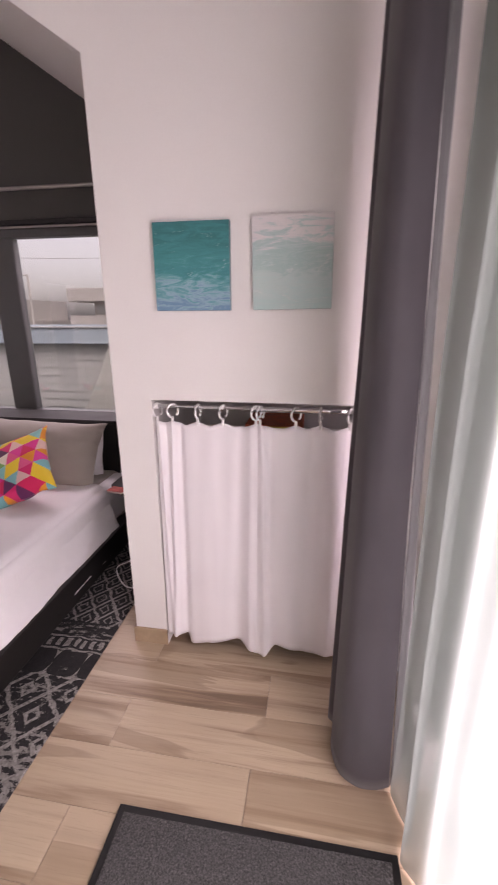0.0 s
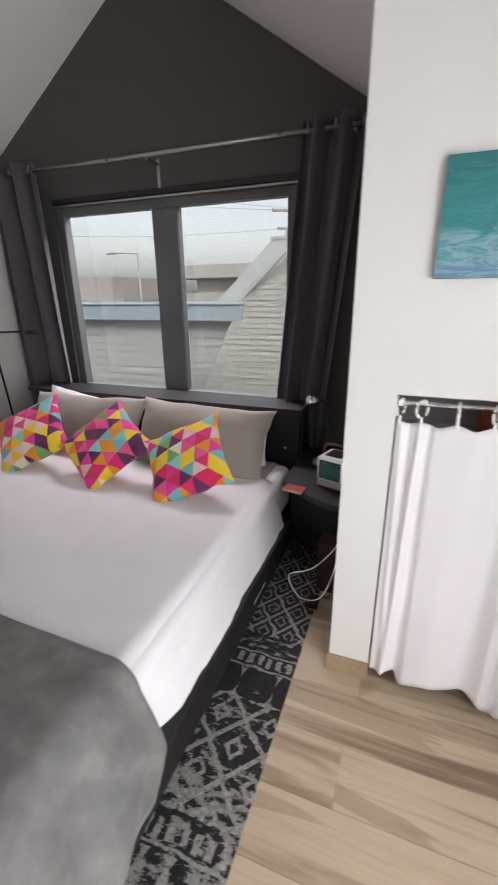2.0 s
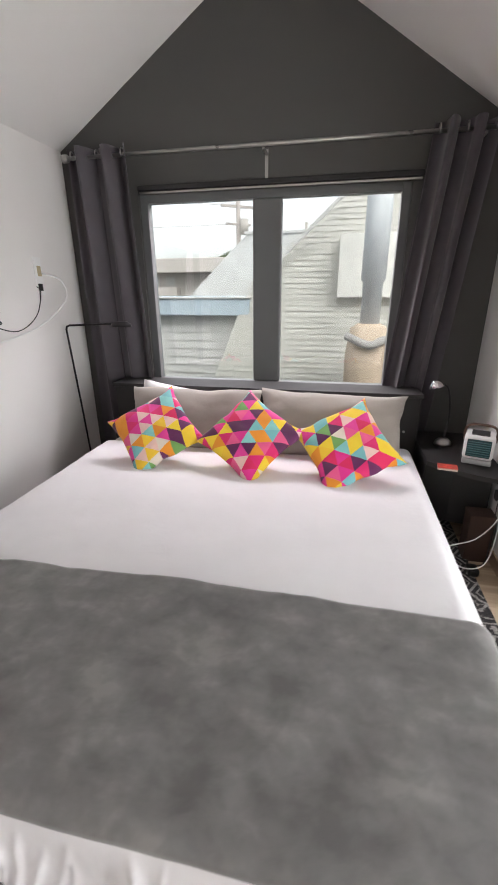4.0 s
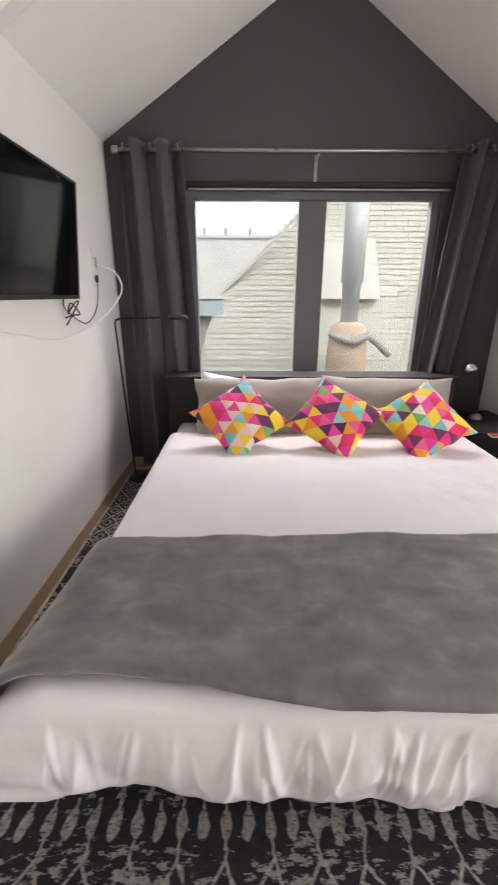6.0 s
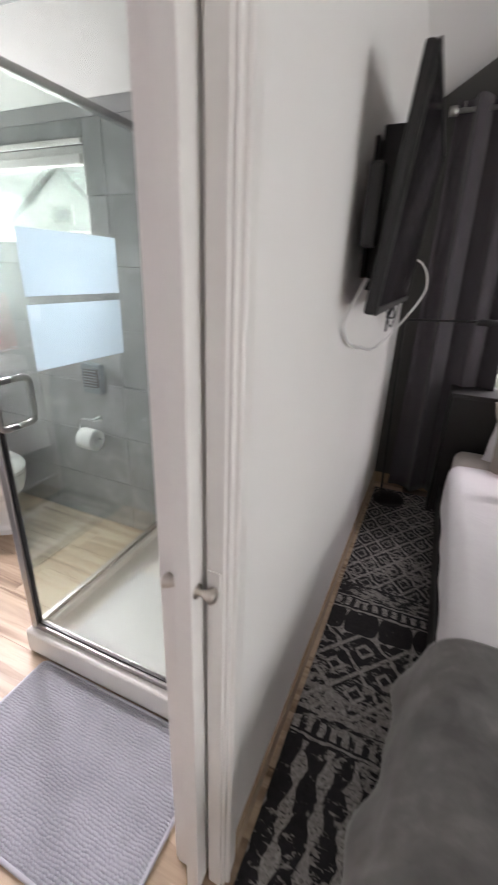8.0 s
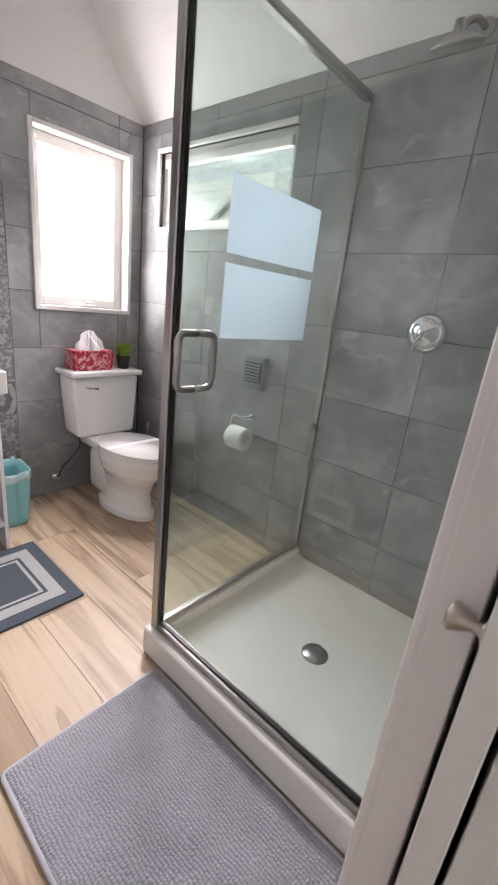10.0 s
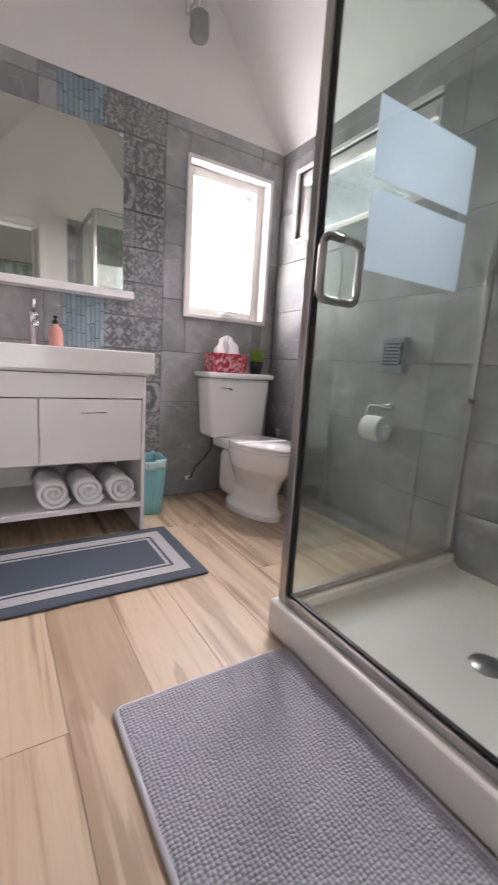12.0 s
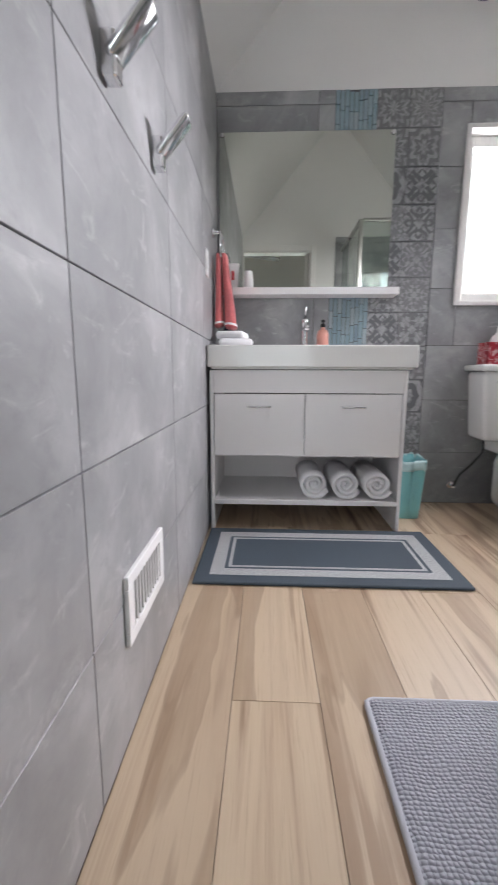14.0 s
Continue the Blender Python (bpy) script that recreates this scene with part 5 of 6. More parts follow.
# ---- bathroom ----
van = thing("vanity_cabinet", (-6.55, 0.05, 0), "white lacquer vanity with two drawers and an open shelf", "cabinet")
VX, V0, V1 = -6.33, -0.435, 0.535
for y0 in (V0, V1 - 0.018):
    part("side_panel", box(WESTX + 0.002, VX, y0, y0 + 0.018, 0.0, 0.825, 0.002), M_LACQUER, van)
part("back_rail", box(WESTX + 0.002, WESTX + 0.02, V0 + 0.018, V1 - 0.018, 0.155, 0.30, 0.002), M_LACQUER, van)
part("top_rail", box(VX - 0.018, VX - 0.001, V0 + 0.018, V1 - 0.018, 0.713, 0.825, 0.002), M_LACQUER, van)
part("bottom_shelf", box(WESTX + 0.021, VX - 0.002, V0 + 0.018, V1 - 0.018, 0.137, 0.163, 0.002), M_LACQUER, van)
part("deck", box(WESTX + 0.021, VX - 0.02, V0 + 0.018, V1 - 0.018, 0.39, 0.405), M_LACQUER, van)
for y0, y1 in ((V0 + 0.021, 0.037), (0.041, V1 - 0.021)):
    d = part("drawer", box(VX - 0.019, VX, y0, y1, 0.397, 0.708, 0.0025), M_LACQUER, van)
    yc = (y0 + y1) / 2
    part("handle", tube([(VX - 0.001, yc - 0.056, 0.645), (VX + 0.018, yc - 0.056, 0.645), (VX + 0.02, yc - 0.052, 0.645), (VX + 0.02, yc + 0.052, 0.645), (VX + 0.018, yc + 0.056, 0.645), (VX - 0.001, yc + 0.056, 0.645)], 0.0045, 8), M_CHROME, d, "slim chrome bar handle", True)

sink = thing("washbasin", (-6.57, 0.06, 0.84), "white ceramic slab basin with a wide shallow bowl", "sink")


def basin(u, v):
    x = -6.83 + u * 0.51
    y = -0.443 + v * 1.015
    ex, ey = min(u, 1 - u), min(v, 1 - v)
    z = 0.945
    cx, cy = (x + 6.56) / 0.19, (y - 0.06) / 0.36
    q = cx * cx * cx * cx + cy * cy * cy * cy
    if q < 1:
        z -= 0.085 * (1 - q) ** 0.6
    return (x, y, z)


part("rim", sheet(basin, 50, 80), M_CERAMIC, sink, "", True)
for nm, b in (("apron", (-6.335, -6.315, -0.445, 0.575, 0.838, 0.946)), ("side_wall", (-6.832, -6.336, -0.445, -0.43, 0.838, 0.944)), ("side_wall", (-6.832, -6.336, 0.56, 0.575, 0.838, 0.944)),
              ("back_wall", (-6.848, -6.833, -0.445, 0.575, 0.838, 0.946)), ("underside", (-6.832, -6.336, -0.429, 0.559, 0.828, 0.85))):
    part(nm, box(*b, 0.006), M_CERAMIC, sink)
tap = thing("tap", (-6.74, 0.065, 0.945), "tall chrome single-lever basin tap", "tap")
part("body", lathe([(0, 0), (0.028, 0), (0.028, 0.012), (0.022, 0.02), (0.022, 0.15), (0.024, 0.155), (0.022, 0.175), (0, 0.178)], (-6.76, 0.065, 0.943), 20), M_CHROME, tap, "", True)
part("spout", tube([(-6.76, 0.065, 1.055), (-6.70, 0.065, 1.068), (-6.63, 0.065, 1.06), (-6.625, 0.065, 1.045)], 0.014, 12), M_CHROME, tap, "", True)
part("lever", tube([(-6.76, 0.065, 1.125), (-6.73, 0.065, 1.145), (-6.68, 0.065, 1.175)], 0.007, 10), M_CHROME, tap, "", True)
soap = thing("soap_bottle", (-6.74, 0.17, 0.945), "peach soap bottle with a dark pump", "bottle")
part("bottle", lathe([(0, 0), (0.031, 0), (0.034, 0.005), (0.034, 0.085), (0.028, 0.105), (0.013, 0.115), (0.013, 0.125), (0, 0.125)], (-6.72, 0.165, 0.943), 22), M_PINK, soap, "", True)
part("pump", lathe([(0, 0), (0.014, 0), (0.014, 0.018), (0.006, 0.02), (0.006, 0.03), (0.011, 0.032), (0.011, 0.042), (0, 0.043)], (-6.72, 0.165, 1.068), 14), M_PLASTIC_BLACK, soap, "dark pump head", True)

mir = thing("mirror", (WESTX, 0.05, 1.75), "large frameless wall mirror above the basin", "mirror")
part("glass", box(WESTX + 0.004, WESTX + 0.014, -0.435, 0.548, 1.292, 2.140, 0.001), M_MIRROR, mir)
for yy in (-0.43, 0.545):
    part("clip", lathe([(0, 0.006), (0.012, 0.005), (0.013, 0.0), (0, 0)], (WESTX + 0.0145, yy - (0.012 if yy > 0 else -0.012), 2.125), 14, Matrix.Rotation(radians(90), 4, "Y")), M_CHROME, mir, "chrome mirror clip")
shelf = part("mirror_shelf", box(WESTX + 0.002, WESTX + 0.125, -0.435, 0.585, 1.250, 1.290, 0.003), M_LACQUER)
tagged(shelf, "white ledge under the mirror", "shelf")
cup = part("cup", lathe([(0, 0.0), (0.031, 0.0), (0.028, 0.02), (0.023, 0.095), (0.021, 0.098), (0.0, 0.097)], (-6.775, -0.265, 1.29), 22), M_WHITE_PLASTIC, None, "", True)
tagged(cup, "upturned white cup on the mirror ledge", "cup")
dsp = thing("tissue_tube", (-6.79, -0.35, 1.29), "white toiletry tube standing on the ledge", "tube")
part("tube_body", prism([(-0.375, 1.31), (-0.325, 1.31), (-0.318, 1.43), (-0.382, 1.43)], "x", -6.80, -6.775), M_WHITE_PLASTIC, dsp)
part("tube_cap", box(-6.803, -6.772, -0.372, -0.328, 1.29, 1.31, 0.003), M_WHITE_PLASTIC, dsp)
part("tube_stripe", box(-6.7745, -6.773, -0.362, -0.346, 1.34, 1.39), plain("red_stripe", (0.55, 0.05, 0.06), 0.4), dsp, "red printed stripe")
blob = thing("hand_towel_stack", (-6.66, -0.36, 0.945), "folded white face towels beside the tap", "towel")
part("towel_fold", local(box(-0.10, 0.10, -0.07, 0.11, 0.0, 0.045, 0.02, seg=3), pose(-6.56, -0.345, 0.944, 0, 0, 6)), M_TOWEL, blob, "", True)
part("towel_fold", local(box(-0.085, 0.085, -0.065, 0.085, 0.045, 0.085, 0.018, seg=3), pose(-6.57, -0.35, 0.944, 0, 0, -8)), M_TOWEL, blob, "", True)
db = part("round_brush", lathe([(0, 0.0), (0.03, 0.01), (0.034, 0.035), (0.025, 0.06), (0, 0.068)], (-6.70, -0.37, 1.012), 18), plain("navy_plastic", (0.012, 0.014, 0.035), 0.4), None, "", True)
tagged(db, "dark navy rounded pot behind the folded towels", "pot")

ring = thing("towel_ring", (-6.70, BS, 1.50), "chrome towel ring on the tiled wall", "towel ring")
part("rose", lathe([(0, 0), (0.026, 0), (0.026, 0.008), (0.01, 0.014), (0.009, 0.05), (0, 0.05)], (-6.62, BS + 0.0, 1.55), 18, Matrix.Rotation(radians(-90), 4, "X")), M_CHROME, ring, "", True)
part("loop", tube([(-6.62 + 0.075 * math.sin(q), BS + 0.048 + 0.0 * q, 1.475 + 0.075 * math.cos(q)) for q in [i * 2 * math.pi / 24 for i in range(24)]], 0.0055, 8, True), M_CHROME, ring, "", True)


def towel_tail(y0, y1, half0, half1, z1, seed, lo=0.0, hi=1.0, swell=0.0):
    """A folded strip of towel hanging from the ring: y and half width at its top and hem; lo, hi: stretch of its drop."""
    def fn(u, v):
        low = lo + (hi - lo) * (1 - v)
        q = u * 2 * math.pi
        half = half0 + (half1 - half0) * low ** 0.8 + swell
        cx = math.copysign(abs(math.cos(q)) ** 0.7, math.cos(q)) * (0.045 + 0.012 * low + swell)
        cy = math.copysign(abs(math.sin(q)) ** 0.8, math.sin(q)) * half * (1 + 0.12 * math.sin(3 * q + seed + 2 * low))
        return (-6.62 + cx, y0 + (y1 - y0) * low + cy, 1.435 - (1.435 - z1) * low + 0.008 * math.sin(q + seed) * low)
    bm = sheet(fn, 36, 24)
    bmesh.ops.remove_doubles(bm, verts=bm.verts, dist=1e-5)
    bmesh.ops.holes_fill(bm, edges=[e for e in bm.edges if e.is_boundary])
    return bm


ht = thing("hand_towel", (-6.62, BS + 0.05, 1.40), "coral patterned hand towel hanging from the ring", "towel")
for row in ((-0.417, -0.418, 0.014, 0.024, 1.065, 0.5), (-0.388, -0.352, 0.014, 0.031, 1.055, 2.0)):
    tail = part("tail", towel_tail(*row), M_REDTOWEL, ht, "", True)
    part("hem", towel_tail(*row, 0.955, 0.985, 0.0018), M_TOWEL, tail, "white terry hem", True)
sw = thing("wall_switch", (-6.35, BS, 1.33), "white switch plate on the tiled wall", "switch")
part("plate", box(-6.40, -6.32, BS + 0.0005, BS + 0.008, 1.27, 1.39, 0.002), M_WHITE_PLASTIC, sw)
part("rocker", box(-6.378, -6.342, BS + 0.008, BS + 0.012, 1.30, 1.36, 0.002), M_WHITE_PLASTIC, sw)


def robe_hook(x):
    h = thing("robe_hook", (x, BS, 1.325), "polished chrome angled robe hook", "hook", "robe hooks")
    part("mount", box(x - 0.019, x + 0.019, BS + 0.0005, BS + 0.03, 1.325, 1.40, 0.005), M_CHROME, h)
    part("arm", local(box(-0.029, 0.029, 0.0, 0.018, -0.01, 0.108, 0.0085, seg=3), pose(x, BS + 0.016, 1.37, -42, 0, 0)), M_CHROME, h, "", True)
    return h


robe_hook(-5.09)
robe_hook(-5.42)
vent = thing("wall_vent", (-5.2, BS, 0.31), "white wall register with vertical louvres", "vent")
VA, VB, VC, VD = -5.352, -5.058, 0.226, 0.388
part("frame", boxes((VA, VB, BS + 0.0005, BS + 0.012, VC, VC + 0.03), (VA, VB, BS + 0.0005, BS + 0.012, VD - 0.03, VD), (VA, VA + 0.035, BS + 0.0005, BS + 0.012, VC + 0.03, VD - 0.03), (VB - 0.035, VB, BS + 0.0005, BS + 0.012, VC + 0.03, VD - 0.03), bevel=0.003), M_WHITE_PLASTIC, vent)
# black sheet behind the slats stands in for the shaded duct
part("shade_backing", box(VA + 0.03, VB - 0.03, BS + 0.0004, BS + 0.002, VC + 0.03, VD - 0.03), M_PLASTIC_BLACK, vent, "black sheet in place of the duct's shade")
for i in range(10):
    xx = VA + 0.046 + i * 0.0225
    part("slat", local(box(-0.0018, 0.0018, 0.001, 0.010, VC + 0.03, VD - 0.03), pose(xx, BS + 0.001, 0, 0, 0, -30)), M_WHITE_PLASTIC, vent)

vm = thing("vanity_mat", (-6.04, 0.1, 0), "slate-blue anti-fatigue mat with pale woven borders", "mat")
part("pad", box(-6.315, -5.745, -0.435, 0.645, 0.001, 0.014, 0.006), M_MATBLUE, vm)


def frame_bm2(x0, x1, y0, y1, w, z0, z1):
    return boxes((x0, x1, y0, y0 + w, z0, z1), (x0, x1, y1 - w, y1, z0, z1), (x0, x0 + w, y0 + w, y1 - w, z0, z1), (x1 - w, x1, y0 + w, y1 - w, z0, z1))


part("border", frame_bm2(-6.255, -5.805, -0.375, 0.585, 0.055, 0.0142, 0.0152), M_MATGREY, vm, "pale grey woven border")
part("border", frame_bm2(-6.185, -5.875, -0.305, 0.515, 0.014, 0.0142, 0.0152), M_MATGREY, vm, "thin pale woven line")


def bath_mat(u, v):
    x = -5.19 + u * 0.84
    y = 0.10 + v * 0.545
    ed = min(u * 0.86, (1 - u) * 0.86, v * 0.53, (1 - v) * 0.53)
    z = 0.004 + 0.014 * min(1, ed / 0.02) ** 0.5 + 0.003 * max(0, wob(x * 5, y * 5, 2))
    near = max(0.0, 1 - u / 0.3) * max(0.0, min(1.0, (v - 0.45) / 0.2))
    z += 0.009 * near * max(0.0, math.sin((x * 0.35 + y) * 95)) * min(1, ed / 0.03)
    return (x + 0.008 * wob(y * 3, 1, 1), y + 0.006 * wob(x * 3, 4, 1), z)


bm2 = thing("bath_mat", (-4.8, 0.37, 0), "blue-grey ribbed chenille bath mat by the shower", "bath mat")
part("ribbed_top", sheet(bath_mat, 90, 60), M_BATHMAT, bm2, "", True)
bp = []
for cx, cy, a0 in ((-4.373, 0.622, 0), (-5.167, 0.622, 90), (-5.167, 0.123, 180), (-4.373, 0.123, 270)):
    bp += [(cx + 0.02 * math.cos(radians(a0 + q)), cy + 0.02 * math.sin(radians(a0 + q))) for q in (0, 30, 60, 90)]
part("binding", tube([(*p, 0.008) for p in bp], 0.0075, 8, True), cloth("pale_grey_binding", (0.50, 0.51, 0.55), 0.9), bm2, "pale corded edge", True)


def rolled(y, z, r):
    t = thing("rolled_towel", (-6.5, y, z), "rolled white terry towel on the open shelf", "towel", "rolled towels")
    bm = bmesh.new()
    n, turns = 110, 2.8
    prev = None
    for i in range(n + 1):
        q = i / n
        a = q * turns * 2 * math.pi + 0.8
        rr = r * (0.12 + 0.88 * q) * (1 + 0.03 * math.sin(3 * a))
        cy, cz = y + rr * math.cos(a), z + r * 0.92 + rr * 0.95 * math.sin(a)
        row = [bm.verts.new((xx + 0.006 * wob(q * 9, xx * 3, y), cy, max(cz, z + 0.004))) for xx in (-6.68, -6.55, -6.44, -6.345 - 0.012 * (1 - q))]
        if prev:
            for j in range(3):
                bm.faces.new((prev[j], row[j], row[j + 1], prev[j + 1]))
        prev = row
    bm.normal_update()
    bmesh.ops.solidify(bm, geom=bm.faces[:], thickness=0.017)
    part("roll", bm, M_TOWEL, t, "", True)


for y in (0.098, 0.262, 0.424):
    rolled(y, 0.166, 0.084)
bn2 = thing("waste_bin", (-6.58, 0.66, 0), "aqua plastic bin with a liner beside the vanity", "bin")
rb = [(math.copysign(abs(math.cos(q)) ** 0.45, math.cos(q)), math.copysign(abs(math.sin(q)) ** 0.45, math.sin(q))) for q in [i * math.pi / 16 for i in range(32)]]


def bin_wall(u, v):
    a, b = rb[int(round(u * 32)) % 32]
    s = 0.075 + 0.025 * v
    return (-6.64 + a * (s + 0.03), 0.655 + b * s * 0.9, 0.002 + v * 0.33)


part("body", sheet(bin_wall, 32, 6, 0.003), M_TEAL, bn2, "", True)
part("base", box(-6.72, -6.56, 0.60, 0.71, 0.002, 0.01), M_TEAL, bn2)
part("liner", sheet(lambda u, v: tuple(Vector(bin_wall(u, 1)) + Vector((0.004 * math.cos(u * 40), 0.004 * math.sin(u * 33), 0.006 - 0.055 * v + 0.006 * math.sin(u * 50)))), 64, 3, 0.001), plain("pale_liner", (0.45, 0.62, 0.62), 0.4), bn2, "crinkled pale liner", True)


# toilet
TY = 1.28
toi = thing("toilet", (-6.5, TY, 0), "white two-piece ceramic toilet with closed lid", "toilet")
tk = box(-6.845, -6.635, TY - 0.232, TY + 0.232, 0.43, 0.825, 0.028, seg=4)
for vt in tk.verts:
    s = 0.86 + 0.14 * (vt.co.z - 0.43) / 0.395
    vt.co.y = TY + (vt.co.y - TY) * s
tank = part("tank", tk, M_CERAMIC, toi, "", True)
part("tank_lid", box(-6.845, -6.62, TY - 0.252, TY + 0.252, 0.825, 0.862, 0.012, seg=3), M_CERAMIC, tank, "", True)
part("flush_lever", tube([(-6.63, TY - 0.15, 0.765), (-6.612, TY - 0.15, 0.765), (-6.608, TY - 0.12, 0.762), (-6.606, TY - 0.085, 0.757)], 0.009, 8), M_CHROME, tank, "chrome flush lever", True)


def egg(t, sx, sy, x0):
    c, s = math.cos(t), math.sin(t)
    return (x0 + 0.045 + sx * 1.04 * c * (1.0 if c > 0 else 0.9), TY + sy * s * (1 - 0.10 * c))


def bowl(u, v):
    t = u * 2 * math.pi
    prof = [(0.0, 0.262, 0.140, -6.45), (0.035, 0.262, 0.138, -6.45), (0.06, 0.238, 0.116, -6.45), (0.16, 0.224, 0.104, -6.445), (0.24, 0.232, 0.120, -6.425), (0.31, 0.258, 0.166, -6.39), (0.37, 0.266, 0.184, -6.378), (0.385, 0.268, 0.187, -6.376), (0.42, 0.268, 0.187, -6.375)]
    q = v * (len(prof) - 1)
    i = min(int(q), len(prof) - 2)
    f = q - i
    z, sx, sy, x0 = [prof[i][j] * (1 - f) + prof[i + 1][j] * f for j in range(4)]
    x, y = egg(t, sx, sy, x0)
    return (x, y, z + 0.001)


part("bowl", sheet(bowl, 56, 48), M_CERAMIC, toi, "", True)
part("tank_shelf", box(-6.80, -6.50, TY - 0.13, TY + 0.13, 0.36, 0.43, 0.02, seg=3), M_CERAMIC, toi, "", True)
part("trapway", box(-6.74, -6.42, TY - 0.105, TY + 0.105, 0.03, 0.37, 0.075, seg=5), M_CERAMIC, toi, "", True)
for nm, z0, z1, g in (("seat", 0.421, 0.438, 1.0), ("lid", 0.440, 0.458, 1.01)):
    pts = [egg(i * 2 * math.pi / 48, 0.268 * g, 0.188 * g, -6.375) for i in range(48)]
    bm = prism(pts, "z", z0, z1)
    bmesh.ops.bevel(bm, geom=[e for e in bm.edges if abs(e.verts[0].co.z - e.verts[1].co.z) < 1e-6], offset=0.006, segments=2, affect="EDGES")
    part(nm, bm, M_CERAMIC, toi, "", True)
band = part("paper_band", box(-6.36, -6.315, TY - 0.185, TY + 0.185, 0.4585, 0.4592), plain("paper_white", (0.8, 0.83, 0.86), 0.6), toi, "white paper hygiene strip")
part("supply_line", tube(spline([(-6.70, TY - 0.17, 0.43), (-6.70, TY - 0.17, 0.36), (-6.74, TY - 0.20, 0.28), (-6.78, TY - 0.25, 0.20), (-6.80, TY - 0.27, 0.13), (-6.845, TY - 0.27, 0.12)], 6), 0.007, 8), plain("dark_hose", (0.05, 0.05, 0.05), 0.5), toi, "dark braided water hose", True)
part("valve", lathe([(0, 0), (0.022, 0), (0.022, 0.006), (0.01, 0.01), (0.01, 0.05), (0, 0.05)], (WESTX, TY - 0.27, 0.12), 14, Matrix.Rotation(radians(90), 4, "Y")), M_CHROME, toi, "chrome valve")
tb = thing("tissue_box", (-6.73, TY - 0.09, 0.862), "red patterned tissue box with a white tissue", "tissue box")
k = Nodes("red_print_card")
wave = k.noise(k.coords((1, 1, 1)), 22, 2, 0.4, 1.8)
k.set(Base_Color=k.ramp(wave, [(0.42, (0.36, 0.015, 0.03)), (0.5, (0.42, 0.02, 0.04)), (0.56, (0.68, 0.50, 0.50)), (0.64, (0.50, 0.05, 0.07))]), Roughness=0.45)
part("carton", box(-6.79, -6.665, TY - 0.205, TY + 0.055, 0.8625, 0.985, 0.003), k.m, tb, "red and white printed carton")


def tissue(u, v):
    q = u * 2 * math.pi
    r = (0.075 * (1 - v) ** 0.45 + 0.004) * (1 + 0.22 * math.sin(q * 5 + 4 * v) + 0.12 * math.sin(q * 11 + 2))
    return (-6.727 + 0.6 * r * math.cos(q), TY - 0.075 + r * math.sin(q), 0.983 + 0.10 * v ** 0.8 * (1 + 0.22 * math.sin(q * 3 + 1) * (1 - v)) + 0.022 * math.sin(q * 5 + 6 * v) * v)


part("tissue", sheet(tissue, 60, 12), M_TOWEL, tb, "crumpled white tissue")
pl = thing("potted_plant", (-6.72, TY + 0.16, 0.862), "small grassy artificial plant in a black pot", "plant")
part("pot", lathe([(0, 0), (0.036, 0), (0.046, 0.085), (0.042, 0.085), (0.038, 0.075), (0, 0.075)], (-6.72, TY + 0.16, 0.8625), 20), M_PLASTIC_BLACK, pl, "black pot", True)
gbm = bmesh.new()
rg = random.Random(4)
for i in range(260):
    a, rr = rg.uniform(0, 6.283), 0.034 * math.sqrt(rg.random())
    bx0, by0 = -6.72 + rr * math.cos(a), TY + 0.16 + rr * math.sin(a)
    L, lean = rg.uniform(0.055, 0.115), rg.uniform(0.1, 0.55)
    w = Vector((-math.sin(a), math.cos(a), 0)) * 0.0022
    p0 = Vector((bx0, by0, 0.935))
    p1 = p0 + Vector((math.cos(a) * lean * L * 0.4, math.sin(a) * lean * L * 0.4, L * 0.6))
    p2 = p0 + Vector((math.cos(a) * lean * L, math.sin(a) * lean * L, L * (1 - lean * 0.3)))
    vs = [gbm.verts.new(q) for q in (p0 - w, p0 + w, p1 + w, p2, p1 - w)]
    gbm.faces.new(vs)
k = Nodes("bright_grass")
k.set(Base_Color=k.ramp(k.n("NewGeometry").outputs["Random Per Island"], [(0, (0.10, 0.22, 0.015)), (1, (0.32, 0.46, 0.04))]), Roughness=0.5)
part("blades", gbm, k.m, pl, "bright green blades")
tbz = thing("toilet_brush", (-6.66, 1.58, 0), "toilet brush in a dark holder", "toilet brush")
part("holder", lathe([(0, 0), (0.042, 0), (0.046, 0.20), (0.03, 0.21), (0, 0.21)], (-6.60, 1.575, 0.001), 18), M_PLASTIC_BLACK, tbz, "", True)
part("brush_handle", lathe([(0, 0), (0.009, 0), (0.009, 0.24), (0.016, 0.25), (0.016, 0.29), (0, 0.295)], (-6.60, 1.575, 0.20), 12), M_STEEL, tbz, "", True)

# paper holder and heater on the window wall
tp = thing("toilet_paper_holder", (-5.83, BN, 0.66), "chrome paper holder with a full white roll", "toilet paper")
TX, TZ = -5.725, 0.645
part("rose", lathe([(0, 0), (0.026, 0), (0.026, 0.008), (0.011, 0.014), (0.011, 0.05), (0, 0.05)], (TX + 0.02, BN, TZ + 0.105), 16, Matrix.Rotation(radians(90), 4, "X")), M_CHROME, tp, "", True)
part("bar", tube(spline([(TX + 0.02, BN - 0.05, TZ + 0.105), (TX - 0.07, BN - 0.055, TZ + 0.10), (TX - 0.085, BN - 0.06, TZ + 0.04), (TX - 0.075, BN - 0.065, TZ), (TX + 0.08, BN - 0.065, TZ)], 6), 0.006, 8), M_CHROME, tp, "", True)
